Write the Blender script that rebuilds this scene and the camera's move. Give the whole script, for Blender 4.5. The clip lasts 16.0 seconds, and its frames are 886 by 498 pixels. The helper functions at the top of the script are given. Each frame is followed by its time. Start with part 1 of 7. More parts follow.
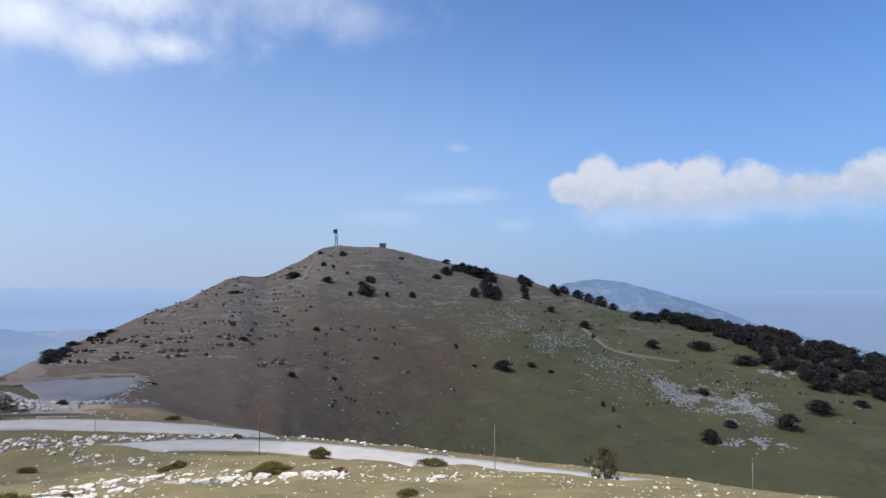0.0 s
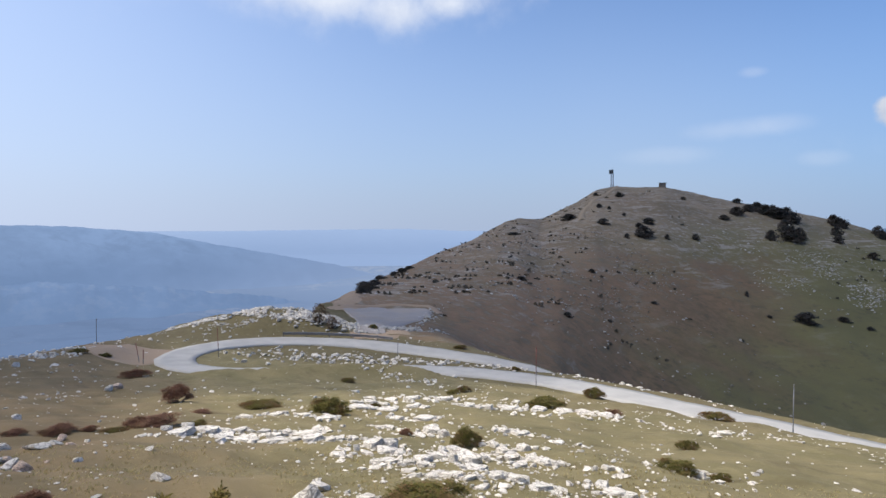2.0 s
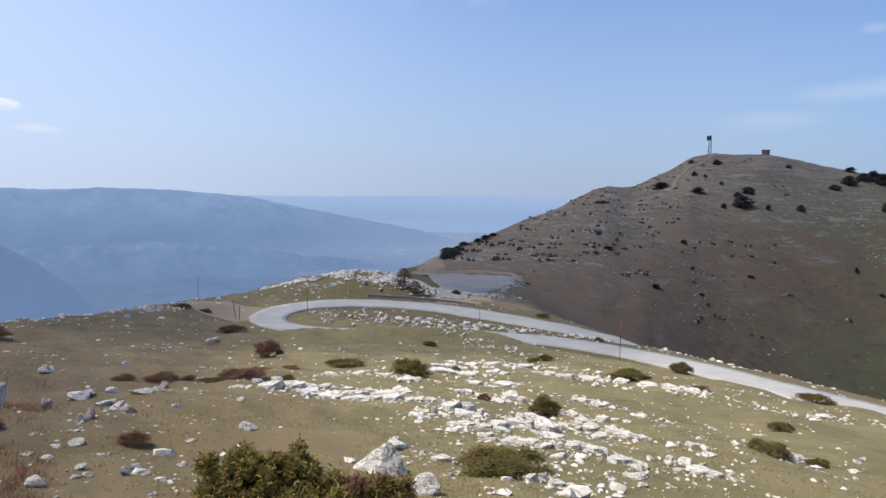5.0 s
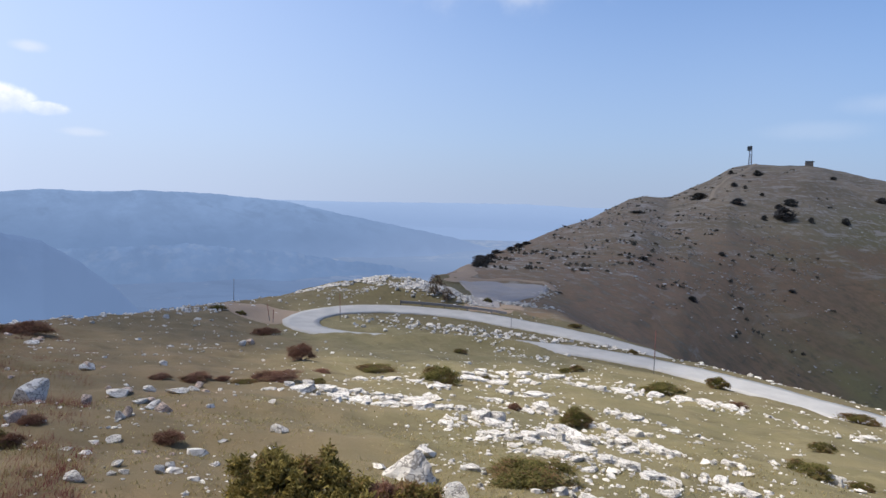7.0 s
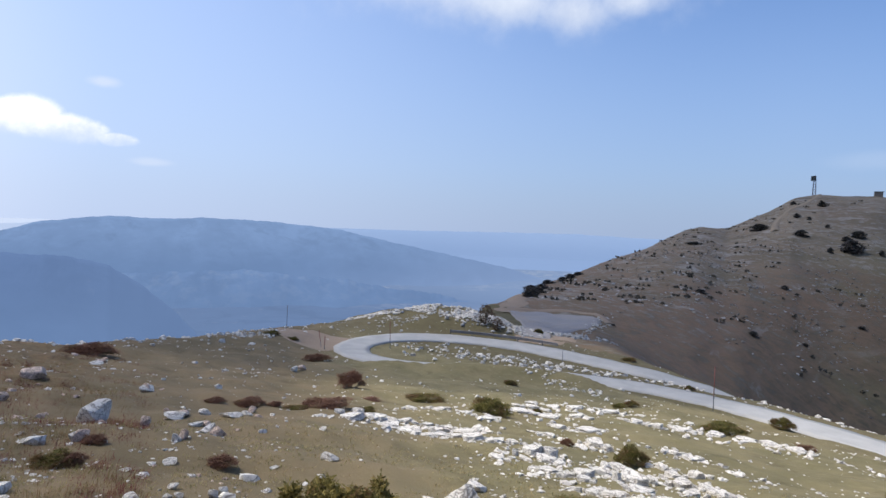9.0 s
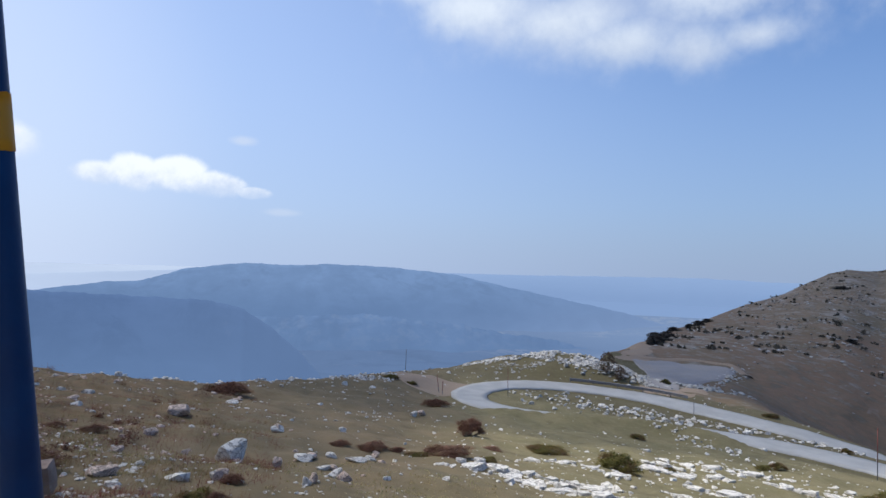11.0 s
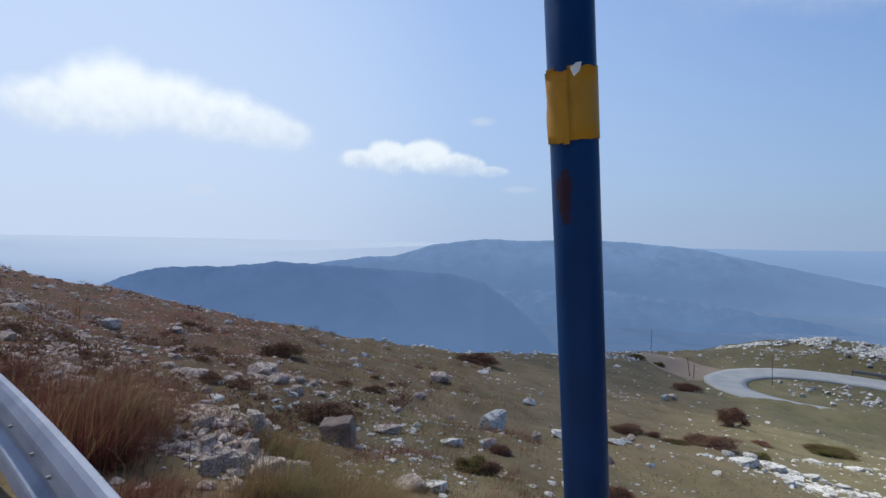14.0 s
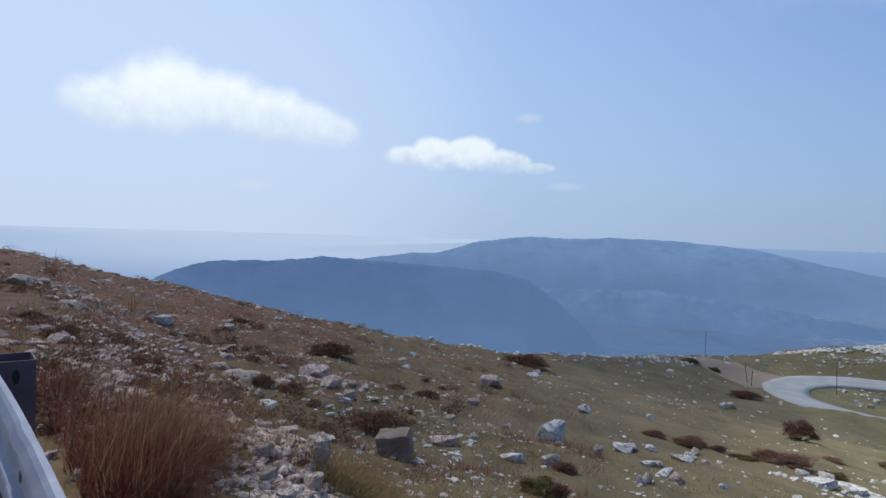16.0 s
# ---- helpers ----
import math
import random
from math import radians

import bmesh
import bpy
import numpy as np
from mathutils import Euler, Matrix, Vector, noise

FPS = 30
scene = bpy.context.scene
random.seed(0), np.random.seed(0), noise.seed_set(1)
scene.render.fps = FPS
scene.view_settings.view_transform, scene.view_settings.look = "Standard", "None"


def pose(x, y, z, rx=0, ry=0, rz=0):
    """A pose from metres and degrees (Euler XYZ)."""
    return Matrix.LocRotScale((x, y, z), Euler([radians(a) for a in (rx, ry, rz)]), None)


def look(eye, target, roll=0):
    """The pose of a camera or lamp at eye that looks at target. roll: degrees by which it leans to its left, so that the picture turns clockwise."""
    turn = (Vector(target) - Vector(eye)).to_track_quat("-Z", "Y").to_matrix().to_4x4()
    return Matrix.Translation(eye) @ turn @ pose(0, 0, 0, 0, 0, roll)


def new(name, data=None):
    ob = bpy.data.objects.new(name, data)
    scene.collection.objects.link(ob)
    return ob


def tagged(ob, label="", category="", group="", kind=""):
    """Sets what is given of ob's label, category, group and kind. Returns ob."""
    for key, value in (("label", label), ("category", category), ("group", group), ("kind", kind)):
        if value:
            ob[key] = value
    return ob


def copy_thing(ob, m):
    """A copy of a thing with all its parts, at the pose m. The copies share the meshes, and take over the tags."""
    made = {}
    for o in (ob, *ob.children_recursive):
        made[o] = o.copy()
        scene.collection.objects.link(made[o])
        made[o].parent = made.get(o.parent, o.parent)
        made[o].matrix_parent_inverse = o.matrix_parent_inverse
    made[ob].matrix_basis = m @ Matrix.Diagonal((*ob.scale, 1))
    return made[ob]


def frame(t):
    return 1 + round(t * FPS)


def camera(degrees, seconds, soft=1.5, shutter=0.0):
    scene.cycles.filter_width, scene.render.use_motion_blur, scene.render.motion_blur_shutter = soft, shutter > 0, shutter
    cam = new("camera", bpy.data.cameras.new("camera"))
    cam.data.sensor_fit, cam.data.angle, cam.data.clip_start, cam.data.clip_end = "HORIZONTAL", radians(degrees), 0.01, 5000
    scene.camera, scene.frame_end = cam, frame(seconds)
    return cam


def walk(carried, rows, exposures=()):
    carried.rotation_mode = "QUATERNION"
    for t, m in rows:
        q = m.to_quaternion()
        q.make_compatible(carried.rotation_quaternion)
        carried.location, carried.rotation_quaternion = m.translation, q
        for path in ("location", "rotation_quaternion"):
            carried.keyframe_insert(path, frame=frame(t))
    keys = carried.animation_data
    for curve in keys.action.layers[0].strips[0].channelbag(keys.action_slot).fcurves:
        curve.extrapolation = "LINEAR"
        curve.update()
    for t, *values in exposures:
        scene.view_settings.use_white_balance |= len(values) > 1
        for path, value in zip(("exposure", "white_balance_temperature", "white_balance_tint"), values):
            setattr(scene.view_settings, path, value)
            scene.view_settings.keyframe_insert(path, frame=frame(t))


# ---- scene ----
cam = camera(70.4, 16.0, soft=1.5)
PATH = [
    (0, (1.009, 0.194, 0.805), (0.94, 2.189, 0.92), 0.0),
    (0.5, (1.066, 0.367, 0.791), (0.834, 2.351, 0.901), 0.8),
    (1, (1.041, 0.409, 0.785), (0.575, 2.353, 0.867), 0.8),
    (1.5, (1.039, 0.458, 0.782), (0.445, 2.367, 0.813), 0.0),
    (2, (0.996, 0.681, 0.72), (0.098, 2.467, 0.651), 0.0),
    (2.5, (1.005, 0.769, 0.705), (-0.016, 2.484, 0.576), 0.5),
    (3, (1.029, 0.815, 0.694), (-0.016, 2.508, 0.489), -0.1),
    (3.5, (0.994, 0.876, 0.669), (-0.087, 2.542, 0.435), 0.5),
    (4, (0.994, 0.869, 0.665), (-0.103, 2.528, 0.457), 0.5),
    (6.5, (0.966, 0.885, 0.653), (-0.215, 2.491, 0.491), 1.3),
    (7, (0.962, 0.888, 0.665), (-0.248, 2.473, 0.511), 1.5),
    (7.5, (0.952, 0.891, 0.658), (-0.296, 2.447, 0.507), 1.9),
    (8, (0.92, 0.912, 0.652), (-0.378, 2.427, 0.518), 1.7),
    (10.5, (0.808, 0.869, 0.706), (-0.613, 2.274, 0.793), 1.8),
    (11, (0.596, 0.905, 0.675), (-0.992, 2.119, 0.740), 1.6),
    (11.5, (0.578, 0.894, 0.679), (-1.047, 2.057, 0.764), 1.2),
    (12, (0.569, 0.889, 0.683), (-1.090, 2.004, 0.751), 1.2),
    (12.5, (0.541, 0.834, 0.674), (-1.176, 1.859, 0.716), 2.4),
    (13, (0.459, 0.732, 0.679), (-1.319, 1.648, 0.673), 1.2),
    (13.5, (0.399, 0.633, 0.683), (-1.464, 1.360, 0.649), 2.3),
    (14, (0.203, 0.599, 0.702), (-1.718, 1.155, 0.671), 1.2),
    (14.5, (0.017, 0.571, 0.707), (-1.923, 1.046, 0.611), 1.9),
    (15, (-0.127, 0.481, 0.706), (-2.041, 1.048, 0.576), -1.0),
    (15.5, (-0.25, 0.408, 0.742), (-2.166, 0.974, 0.652), 1.8),
    (16, (-0.448, 0.471, 0.788), (-2.403, 0.890, 0.743), 1.8),
]
walk(cam, [(t, look(eye, aim, lean)) for t, eye, aim, lean in PATH],
     [(0, 0.10, 6750, 10), (2, 0.08, 6950, 10), (4, 0.065, 6930, 10), (8, 0.03, 6700, 10), (10.5, -0.14, 6350, 9), (12, -0.28, 6280, 6), (16, -0.34, 6200, 5)])


# ---- sky, sun and clouds ----
SUN_AZ, SUN_EL = 122.0, 57.0           # degrees to the left of the y axis, degrees up
sun_way = Vector((-math.sin(radians(SUN_AZ)) * math.cos(radians(SUN_EL)), math.cos(radians(SUN_AZ)) * math.cos(radians(SUN_EL)),
                  math.sin(radians(SUN_EL))))
sun = new("sun", bpy.data.lights.new("sun", "SUN"))
sun.data.energy, sun.data.angle, sun.data.color = 4.7, radians(0.53), (1.0, 0.95, 0.87)
sun.matrix_world = look(sun_way * 900, (0, 0, 0))

world = bpy.data.worlds.new("sky")
scene.world = world
world.use_nodes = True


class Net:
    """Short names for wiring nodes."""

    def __init__(self, tree):
        self.t = tree
        tree.nodes.clear()

    def n(self, kind, ins=(), **props):
        node = self.t.nodes.new(kind)
        for k, v in props.items():
            setattr(node, k, v)
        for key, v in dict(ins).items():
            s = node.inputs[key]
            if isinstance(v, bpy.types.NodeSocket):
                self.t.links.new(v, s)
            elif isinstance(v, tuple) and len(v) == 3 and s.type == "RGBA":
                s.default_value = (*v, 1)
            else:
                s.default_value = v
        return node

    def math(self, op, a, b=0.0, clamp=False):
        return self.n("ShaderNodeMath", {0: a, 1: b}, operation=op, use_clamp=clamp).outputs[0]

    def dot(self, a, b):
        return self.n("ShaderNodeVectorMath", {0: a, 1: b}, operation="DOT_PRODUCT").outputs["Value"]

    def mix(self, f, a, b, blend="MIX"):
        return self.n("ShaderNodeMix", {0: f, 6: a, 7: b}, data_type="RGBA", blend_type=blend).outputs[2]

    def range(self, v, a, b, c=0.0, d=1.0):
        return self.n("ShaderNodeMapRange", {0: v, 1: a, 2: b, 3: c, 4: d}, interpolation_type="SMOOTHSTEP").outputs[0]

    def noise(self, vec, scale, detail=4.0, rough=0.55, warp=0.0):
        return self.n("ShaderNodeTexNoise", {"Vector": vec, "Scale": scale, "Detail": detail, "Roughness": rough,
                                             "Distortion": warp}).outputs[0]

    def cells(self, vec, scale, feature="F1", out="Distance"):
        return self.n("ShaderNodeTexVoronoi", {"Vector": vec, "Scale": scale}, feature=feature).outputs[out]

    def scaled(self, vec, s):
        return self.n("ShaderNodeVectorMath", {0: vec, 1: s}, operation="MULTIPLY").outputs[0]


def build_sky():
    k = Net(world.node_tree)
    sky = k.n("ShaderNodeTexSky", sky_type="NISHITA", sun_disc=False, sun_elevation=radians(SUN_EL), sun_rotation=radians(-SUN_AZ),
              altitude=1200, air_density=1.0, dust_density=0.9, ozone_density=2.0)
    d = k.n("ShaderNodeTexCoord").outputs["Generated"]
    up = k.n("ShaderNodeSeparateXYZ", {0: d}).outputs[2]
    haze = k.range(up, 0.44, -0.02)
    col = k.mix(k.math("MULTIPLY", haze, 0.84), k.mix(1.0, sky.outputs[0], (1.32, 1.53, 1.84), "MULTIPLY"), (3.2, 4.3, 6.6))
    col = k.mix(k.math("MULTIPLY", k.range(up, 0.11, -0.01), 0.65), col, (3.55, 4.6, 6.8))
    glare = k.range(k.dot(d, (-math.sin(radians(120)), math.cos(radians(120)), 0.0)), -0.25, 1.15)      # brighter towards the sun
    col = k.mix(k.math("MULTIPLY", glare, 0.60), col, (7.75, 9.1, 12.1))
    veil_way = (-math.sin(radians(104)) * 0.99, math.cos(radians(104)) * 0.99, 0.12)
    veil = k.range(k.dot(d, veil_way), 0.82, 1.0)
    col = k.mix(k.math("MULTIPLY", veil, 0.42), col, (9.5, 10.2, 12.0))
    deep = k.range(k.dot(d, (math.sin(radians(50)) * 0.94, math.cos(radians(50)) * 0.94, 0.34)), 0.45, 1.0)        # deeper blue away from it
    col = k.mix(k.math("MULTIPLY", deep, 0.95), col, k.mix(1.0, col, (0.62, 0.82, 0.97), "MULTIPLY"))

    def across(az, el, a, b):
        """How far off a direction lies from the middle of an ellipse in the sky, and how far up in it."""
        A, E = radians(az), radians(el)
        u = k.math("DIVIDE", k.dot(d, (-math.cos(A), -math.sin(A), 0.0)), math.sin(radians(a)))
        v = k.math("DIVIDE", k.dot(d, (math.sin(A) * math.sin(E), -math.cos(A) * math.sin(E), math.cos(E))), math.sin(radians(b)))
        near = k.range(k.dot(d, (-math.sin(A) * math.cos(E), math.cos(A) * math.cos(E), math.sin(E))), 0.2, 0.5)
        return k.math("SQRT", k.math("ADD", k.math("MULTIPLY", u, u), k.math("MULTIPLY", v, v))), v, near

    puffs, fine = k.noise(d, 7.0, 9.0, 0.58), k.noise(d, 26.0, 6.0, 0.6)
    ragged = k.math("ADD", k.math("MULTIPLY", k.math("SUBTRACT", puffs, 0.5), 2.5), k.math("MULTIPLY", k.math("SUBTRACT", fine, 0.5), 0.45))
    # thin veils: azimuth, elevation, half width, half height, density
    for az, el, a, b, dens in ((-24, 7.0, 20, 2.6, 0.28), (41, 22.5, 22, 6.0, 0.45), (2.5, 8.0, 5, 1.1, 0.15), (0.6, 12.4, 1.3, 0.5, 0.14), (-4.5, 5.4, 2.4, 0.8, 0.11),
                               (6.8, 6.2, 4.5, 0.9, 0.11), (-1.5, 8.2, 3, 0.9, 0.11), (70.6, 10.6, 1.3, 0.5, 0.45), (95, 3.8, 1.8, 0.6, 0.30), (18, 26, 12, 6, 0.35), (10, 23, 6, 3, 0.25),
                               (67, 4.6, 2.0, 0.4, 0.3), (-100, 25, 20, 7, 0.8), (170, 18, 22, 6, 0.8), (-160, 40, 16, 9, 0.8)):
        rad, v, near = across(az, el, a, b)
        m = k.math("MULTIPLY", k.range(k.math("ADD", k.math("SUBTRACT", 1.0, rad), k.math("MULTIPLY", ragged, 0.7)), -0.05, 0.9), near)
        col = k.mix(k.math("MULTIPLY", m, dens), col, (8.6, 9.1, 10.3))

    # cumulus: heads of cloud (azimuth, elevation, half width, half height), base, density, lit and shaded white, crispness, raggedness
    lumps, curls = k.noise(d, 13.0, 4.0, 0.55), k.noise(d, 44.0, 5.0, 0.6)
    edge = k.math("ADD", k.math("MULTIPLY", k.math("SUBTRACT", lumps, 0.5), 1.5), k.math("MULTIPLY", k.math("SUBTRACT", curls, 0.5), 0.75))
    for heads, base, dens, lit, dim, crisp, rag in (
            (((-9.3, 8.7, 1.8, 1.5), (-12.1, 8.9, 2.6, 2.7), (-14.5, 8.4, 2.8, 2.3), (-16.8, 8.6, 3.2, 2.8), (-20.2, 8.4, 3.0, 2.7), (-24.3, 7.7, 3.6, 2.6), (-28.4, 7.2, 4.0, 2.2), (-32.8, 7.2, 3.4, 3.0), (-38, 7.4, 5, 3.2)),
             6.4, 0.86, (6.6, 7.0, 8.0), (4.1, 4.9, 6.6), 0.34, 0.62),
            (((37, 19.6, 7.0, 2.6), (31.0, 18.8, 5.0, 2.4), (26.5, 19.3, 4.2, 1.7), (43, 21.5, 8, 3.2), (50, 22.6, 7, 3.2), (56, 25, 6, 3.0), (30, 23.5, 6, 3.5)), 16.6, 0.88, (9.6, 10.3, 11.4), (6.2, 7.1, 9.0), 1.05, 0.45),
            (((101.8, 10.6, 5.8, 3.9), (98.0, 10.7, 6.0, 3.2), (94.6, 10.0, 5.6, 2.9), (91.0, 9.2, 5.0, 2.5), (106.0, 9.6, 4.2, 2.6), (88.2, 8.8, 3.2, 1.9)), 7.6, 0.93, (12.3, 12.5, 12.8), (8.6, 9.4, 11.2), 0.55, 0.32),
            (((81.6, 7.0, 2.3, 1.2), (79.0, 7.4, 2.6, 1.7), (76.0, 7.4, 3.0, 1.7), (72.8, 6.7, 3.0, 1.3), (69.6, 6.2, 1.8, 0.6)), 6.1, 0.90, (11.6, 11.9, 12.3), (8.0, 8.8, 10.6), 0.42, 0.46)):
        body = None
        for head in heads:
            rad, v, near = across(*head)
            one = k.math("SUBTRACT", k.math("MULTIPLY", k.math("SUBTRACT", 4.0, rad), near), 3.0)
            body = one if body is None else k.math("MAXIMUM", body, one)
        body = k.math("ADD", body, k.math("MULTIPLY", edge, rag))
        top = max(h[1] + h[3] for h in heads)
        rise = k.math("ADD", up, k.math("MULTIPLY", edge, 0.020))
        m = k.math("MULTIPLY", k.range(body, 0.0, crisp), k.range(rise, math.sin(radians(base - 1.0)), math.sin(radians(base + 1.3))))
        sunlit = k.range(k.math("ADD", rise, k.math("MULTIPLY", k.math("SUBTRACT", curls, 0.5), 0.05)), math.sin(radians(base - 0.6)), math.sin(radians(base + 0.72 * (top - base))))
        col = k.mix(k.math("MULTIPLY", m, dens), col, k.mix(sunlit, dim, lit))
    back = k.n("ShaderNodeBackground", {0: col, 1: 0.10})
    k.n("ShaderNodeOutputWorld", {0: back.outputs[0]})


build_sky()


# ---- materials ----
def material(name, paint, rough=0.9, bump=0.0, metal=0.0, spec=0.3, leafy=0.0):
    """paint(net, coordinates) gives colour, and height for the relief or None (and roughness, if it varies)."""
    m = bpy.data.materials.new(name)
    m.use_nodes = True
    k = Net(m.node_tree)
    at = k.n("ShaderNodeTexCoord").outputs["Object"]
    got = paint(k, at)
    ins = {"Base Color": got[0], "Roughness": got[2] if len(got) > 2 else rough, "Metallic": metal, "Specular IOR Level": spec}
    if got[1] is not None and bump:
        ins["Normal"] = k.n("ShaderNodeBump", {"Strength": 1.0, "Distance": bump, "Height": got[1]}).outputs[0]
    b = k.n("ShaderNodeBsdfPrincipled", ins)
    if leafy:                                                  # thin blades and leaves let light through
        thin = k.n("ShaderNodeBsdfTranslucent", {0: got[0]})
        b = k.n("ShaderNodeMixShader", {0: leafy, 1: b.outputs[0], 2: thin.outputs[0]})
    k.n("ShaderNodeOutputMaterial", {0: b.outputs[0]})
    return m


def paint_meadow(k, p):
    big, mid, small, grain = k.noise(p, 0.045, 4), k.noise(p, 0.35, 5, 0.6), k.noise(p, 2.2, 5, 0.65), k.noise(p, 28.0, 3, 0.7)
    col = k.mix(k.range(mid, 0.36, 0.62), (0.226, 0.189, 0.098), (0.172, 0.149, 0.074))
    col = k.mix(k.range(big, 0.42, 0.62), col, k.mix(small, (0.212, 0.175, 0.090), (0.165, 0.132, 0.068)))
    x = k.n("ShaderNodeSeparateXYZ", {0: p}).outputs[0]
    col = k.mix(k.math("MULTIPLY", k.range(small, 0.50, 0.70), 0.5), col, (0.28, 0.238, 0.13))
    y = k.n("ShaderNodeSeparateXYZ", {0: p}).outputs[1]
    tan = k.range(k.math("ADD", k.math("ADD", y, k.math("MULTIPLY", x, 0.75)), k.math("MULTIPLY", k.math("SUBTRACT", mid, 0.5), 9.0)), 8.5, -1.5)      # browner turf towards the crest
    col = k.mix(k.math("MULTIPLY", tan, 0.8), col, k.mix(k.range(k.noise(p, 0.5, 5, 0.65), 0.38, 0.62), (0.222, 0.154, 0.086), (0.160, 0.117, 0.064)))
    heath = k.range(k.math("ADD", k.math("ADD", y, k.math("MULTIPLY", x, 0.55)), k.math("MULTIPLY", k.math("SUBTRACT", mid, 0.5), 10.0)), -2.5, -8.0)     # the drier, browner side
    patchy = k.range(k.noise(p, 0.8, 5, 0.65), 0.38, 0.62)
    ruddy = k.range(k.math("ADD", k.math("ADD", y, k.math("MULTIPLY", x, 0.12)), k.math("MULTIPLY", k.math("SUBTRACT", k.noise(p, 0.3, 5, 0.65), 0.5), 9.0)), 0.5, -4.0)      # red soil shows near the road
    dry = k.mix(ruddy, k.mix(patchy, (0.162, 0.113, 0.054), (0.208, 0.128, 0.064)), k.mix(patchy, (0.180, 0.090, 0.048), (0.245, 0.080, 0.054)))
    col = k.mix(k.math("MULTIPLY", heath, 0.85), col, dry)
    col = k.mix(k.math("MULTIPLY", heath, k.math("MULTIPLY", k.range(k.noise(p, 4.5, 5, 0.7), 0.50, 0.64), 0.6)), col, (0.095, 0.080, 0.036))      # olive tufts
    col = k.mix(k.math("MULTIPLY", heath, k.math("MULTIPLY", k.range(k.noise(p, 1.7, 4, 0.7), 0.48, 0.62), 0.75)), col, (0.085, 0.058, 0.032))
    far_turf = k.range(k.math("ADD", y, k.math("MULTIPLY", k.math("SUBTRACT", mid, 0.5), 14.0)), 43.0, 50.0)      # darker beyond the lower road
    col = k.mix(k.math("MULTIPLY", far_turf, 0.75), col, k.mix(k.range(small, 0.4, 0.6), (0.140, 0.118, 0.060), (0.105, 0.086, 0.047)))
    col = k.mix(k.math("MULTIPLY", k.range(grain, 0.42, 0.72), 0.40), col, (0.13, 0.10, 0.042))
    col = k.mix(k.math("MULTIPLY", k.range(k.noise(p, 0.75, 6, 0.68), 0.50, 0.68), 0.45), col, (0.085, 0.068, 0.032))      # darker tufts
    speck = k.cells(p, 3.3)
    patch = k.noise(p, 0.5, 3)
    chips = k.math("MULTIPLY", k.range(speck, 0.13, 0.09), k.range(patch, 0.56, 0.66))
    col = k.mix(chips, col, (0.62, 0.59, 0.53))
    return col, k.math("ADD", k.math("MULTIPLY", small, 0.6), k.math("MULTIPLY", grain, 0.25))


def paint_hillside(k, p):
    big, mid, small, grain = k.noise(p, 0.012, 4), k.noise(p, 0.06, 6, 0.6), k.noise(p, 0.4, 5, 0.7), k.noise(p, 2.2, 4, 0.7)
    x, y, z = (k.n("ShaderNodeSeparateXYZ", {0: p}).outputs[i] for i in range(3))
    col = k.mix(k.range(mid, 0.38, 0.62), (0.264, 0.205, 0.138), (0.174, 0.134, 0.084))
    shift = k.math("ADD", k.math("MULTIPLY", k.math("SUBTRACT", big, 0.5), 110.0), k.math("MULTIPLY", k.math("SUBTRACT", mid, 0.5), 50.0))
    low = k.range(k.math("ADD", z, k.math("MULTIPLY", k.math("SUBTRACT", mid, 0.5), 34.0)), 10.0, -15.0)
    mid_slope = k.range(k.math("ADD", x, shift), -66.0, -12.0)
    col = k.mix(k.math("MULTIPLY", k.math("MULTIPLY", low, mid_slope), 0.85), col, k.mix(k.range(mid, 0.35, 0.65), (0.108, 0.108, 0.038), (0.165, 0.150, 0.058)))      # turf in the hollow
    ochre = k.math("MULTIPLY", k.math("MULTIPLY", k.range(big, 0.44, 0.60), k.math("SUBTRACT", 1.0, mid_slope)), 0.7)
    col = k.mix(ochre, col, (0.215, 0.150, 0.098))
    foot = k.math("MULTIPLY", k.range(k.math("ADD", z, k.math("MULTIPLY", k.math("SUBTRACT", mid, 0.5), 20.0)), -5.0, -17.0), k.range(k.math("ADD", x, shift), 24.0, -22.0))
    col = k.mix(k.math("MULTIPLY", foot, 0.8), col, k.mix(k.range(small, 0.4, 0.6), (0.225, 0.134, 0.082), (0.158, 0.102, 0.058)))     # bare reddish foot of the hill
    # beds of rock that crop out along the contours of the slope
    bands = k.noise(k.scaled(p, (0.05, 0.05, 0.62)), 1.0, 5, 0.62, 0.5)
    ledge = k.math("MULTIPLY", k.range(bands, 0.54, 0.62), k.range(k.math("ADD", mid, k.math("MULTIPLY", small, 0.35)), 0.60, 0.74))
    bare = k.math("MAXIMUM", k.range(k.math("ADD", z, k.math("MULTIPLY", mid, 40.0)), -8.0, 20.0), k.range(k.math("ADD", x, shift), -40.0, -75.0))
    col = k.mix(k.math("MULTIPLY", k.math("MULTIPLY", ledge, k.math("ADD", 0.12, k.math("MULTIPLY", bare, 0.88))), 0.62), col, (0.38, 0.345, 0.305))
    under = k.math("MULTIPLY", k.range(bands, 0.47, 0.42), k.range(small, 0.46, 0.60))
    col = k.mix(k.math("MULTIPLY", under, 0.5), col, (0.085, 0.074, 0.046))                     # heath between the beds
    stony = k.math("MULTIPLY", k.range(small, 0.48, 0.66), bare)
    col = k.mix(k.math("MULTIPLY", stony, 0.6), col, (0.36, 0.325, 0.285))
    col = k.mix(k.math("MULTIPLY", k.range(grain, 0.45, 0.7), 0.35), col, (0.10, 0.085, 0.055))
    return col, k.math("ADD", small, k.math("MULTIPLY", grain, 0.4))


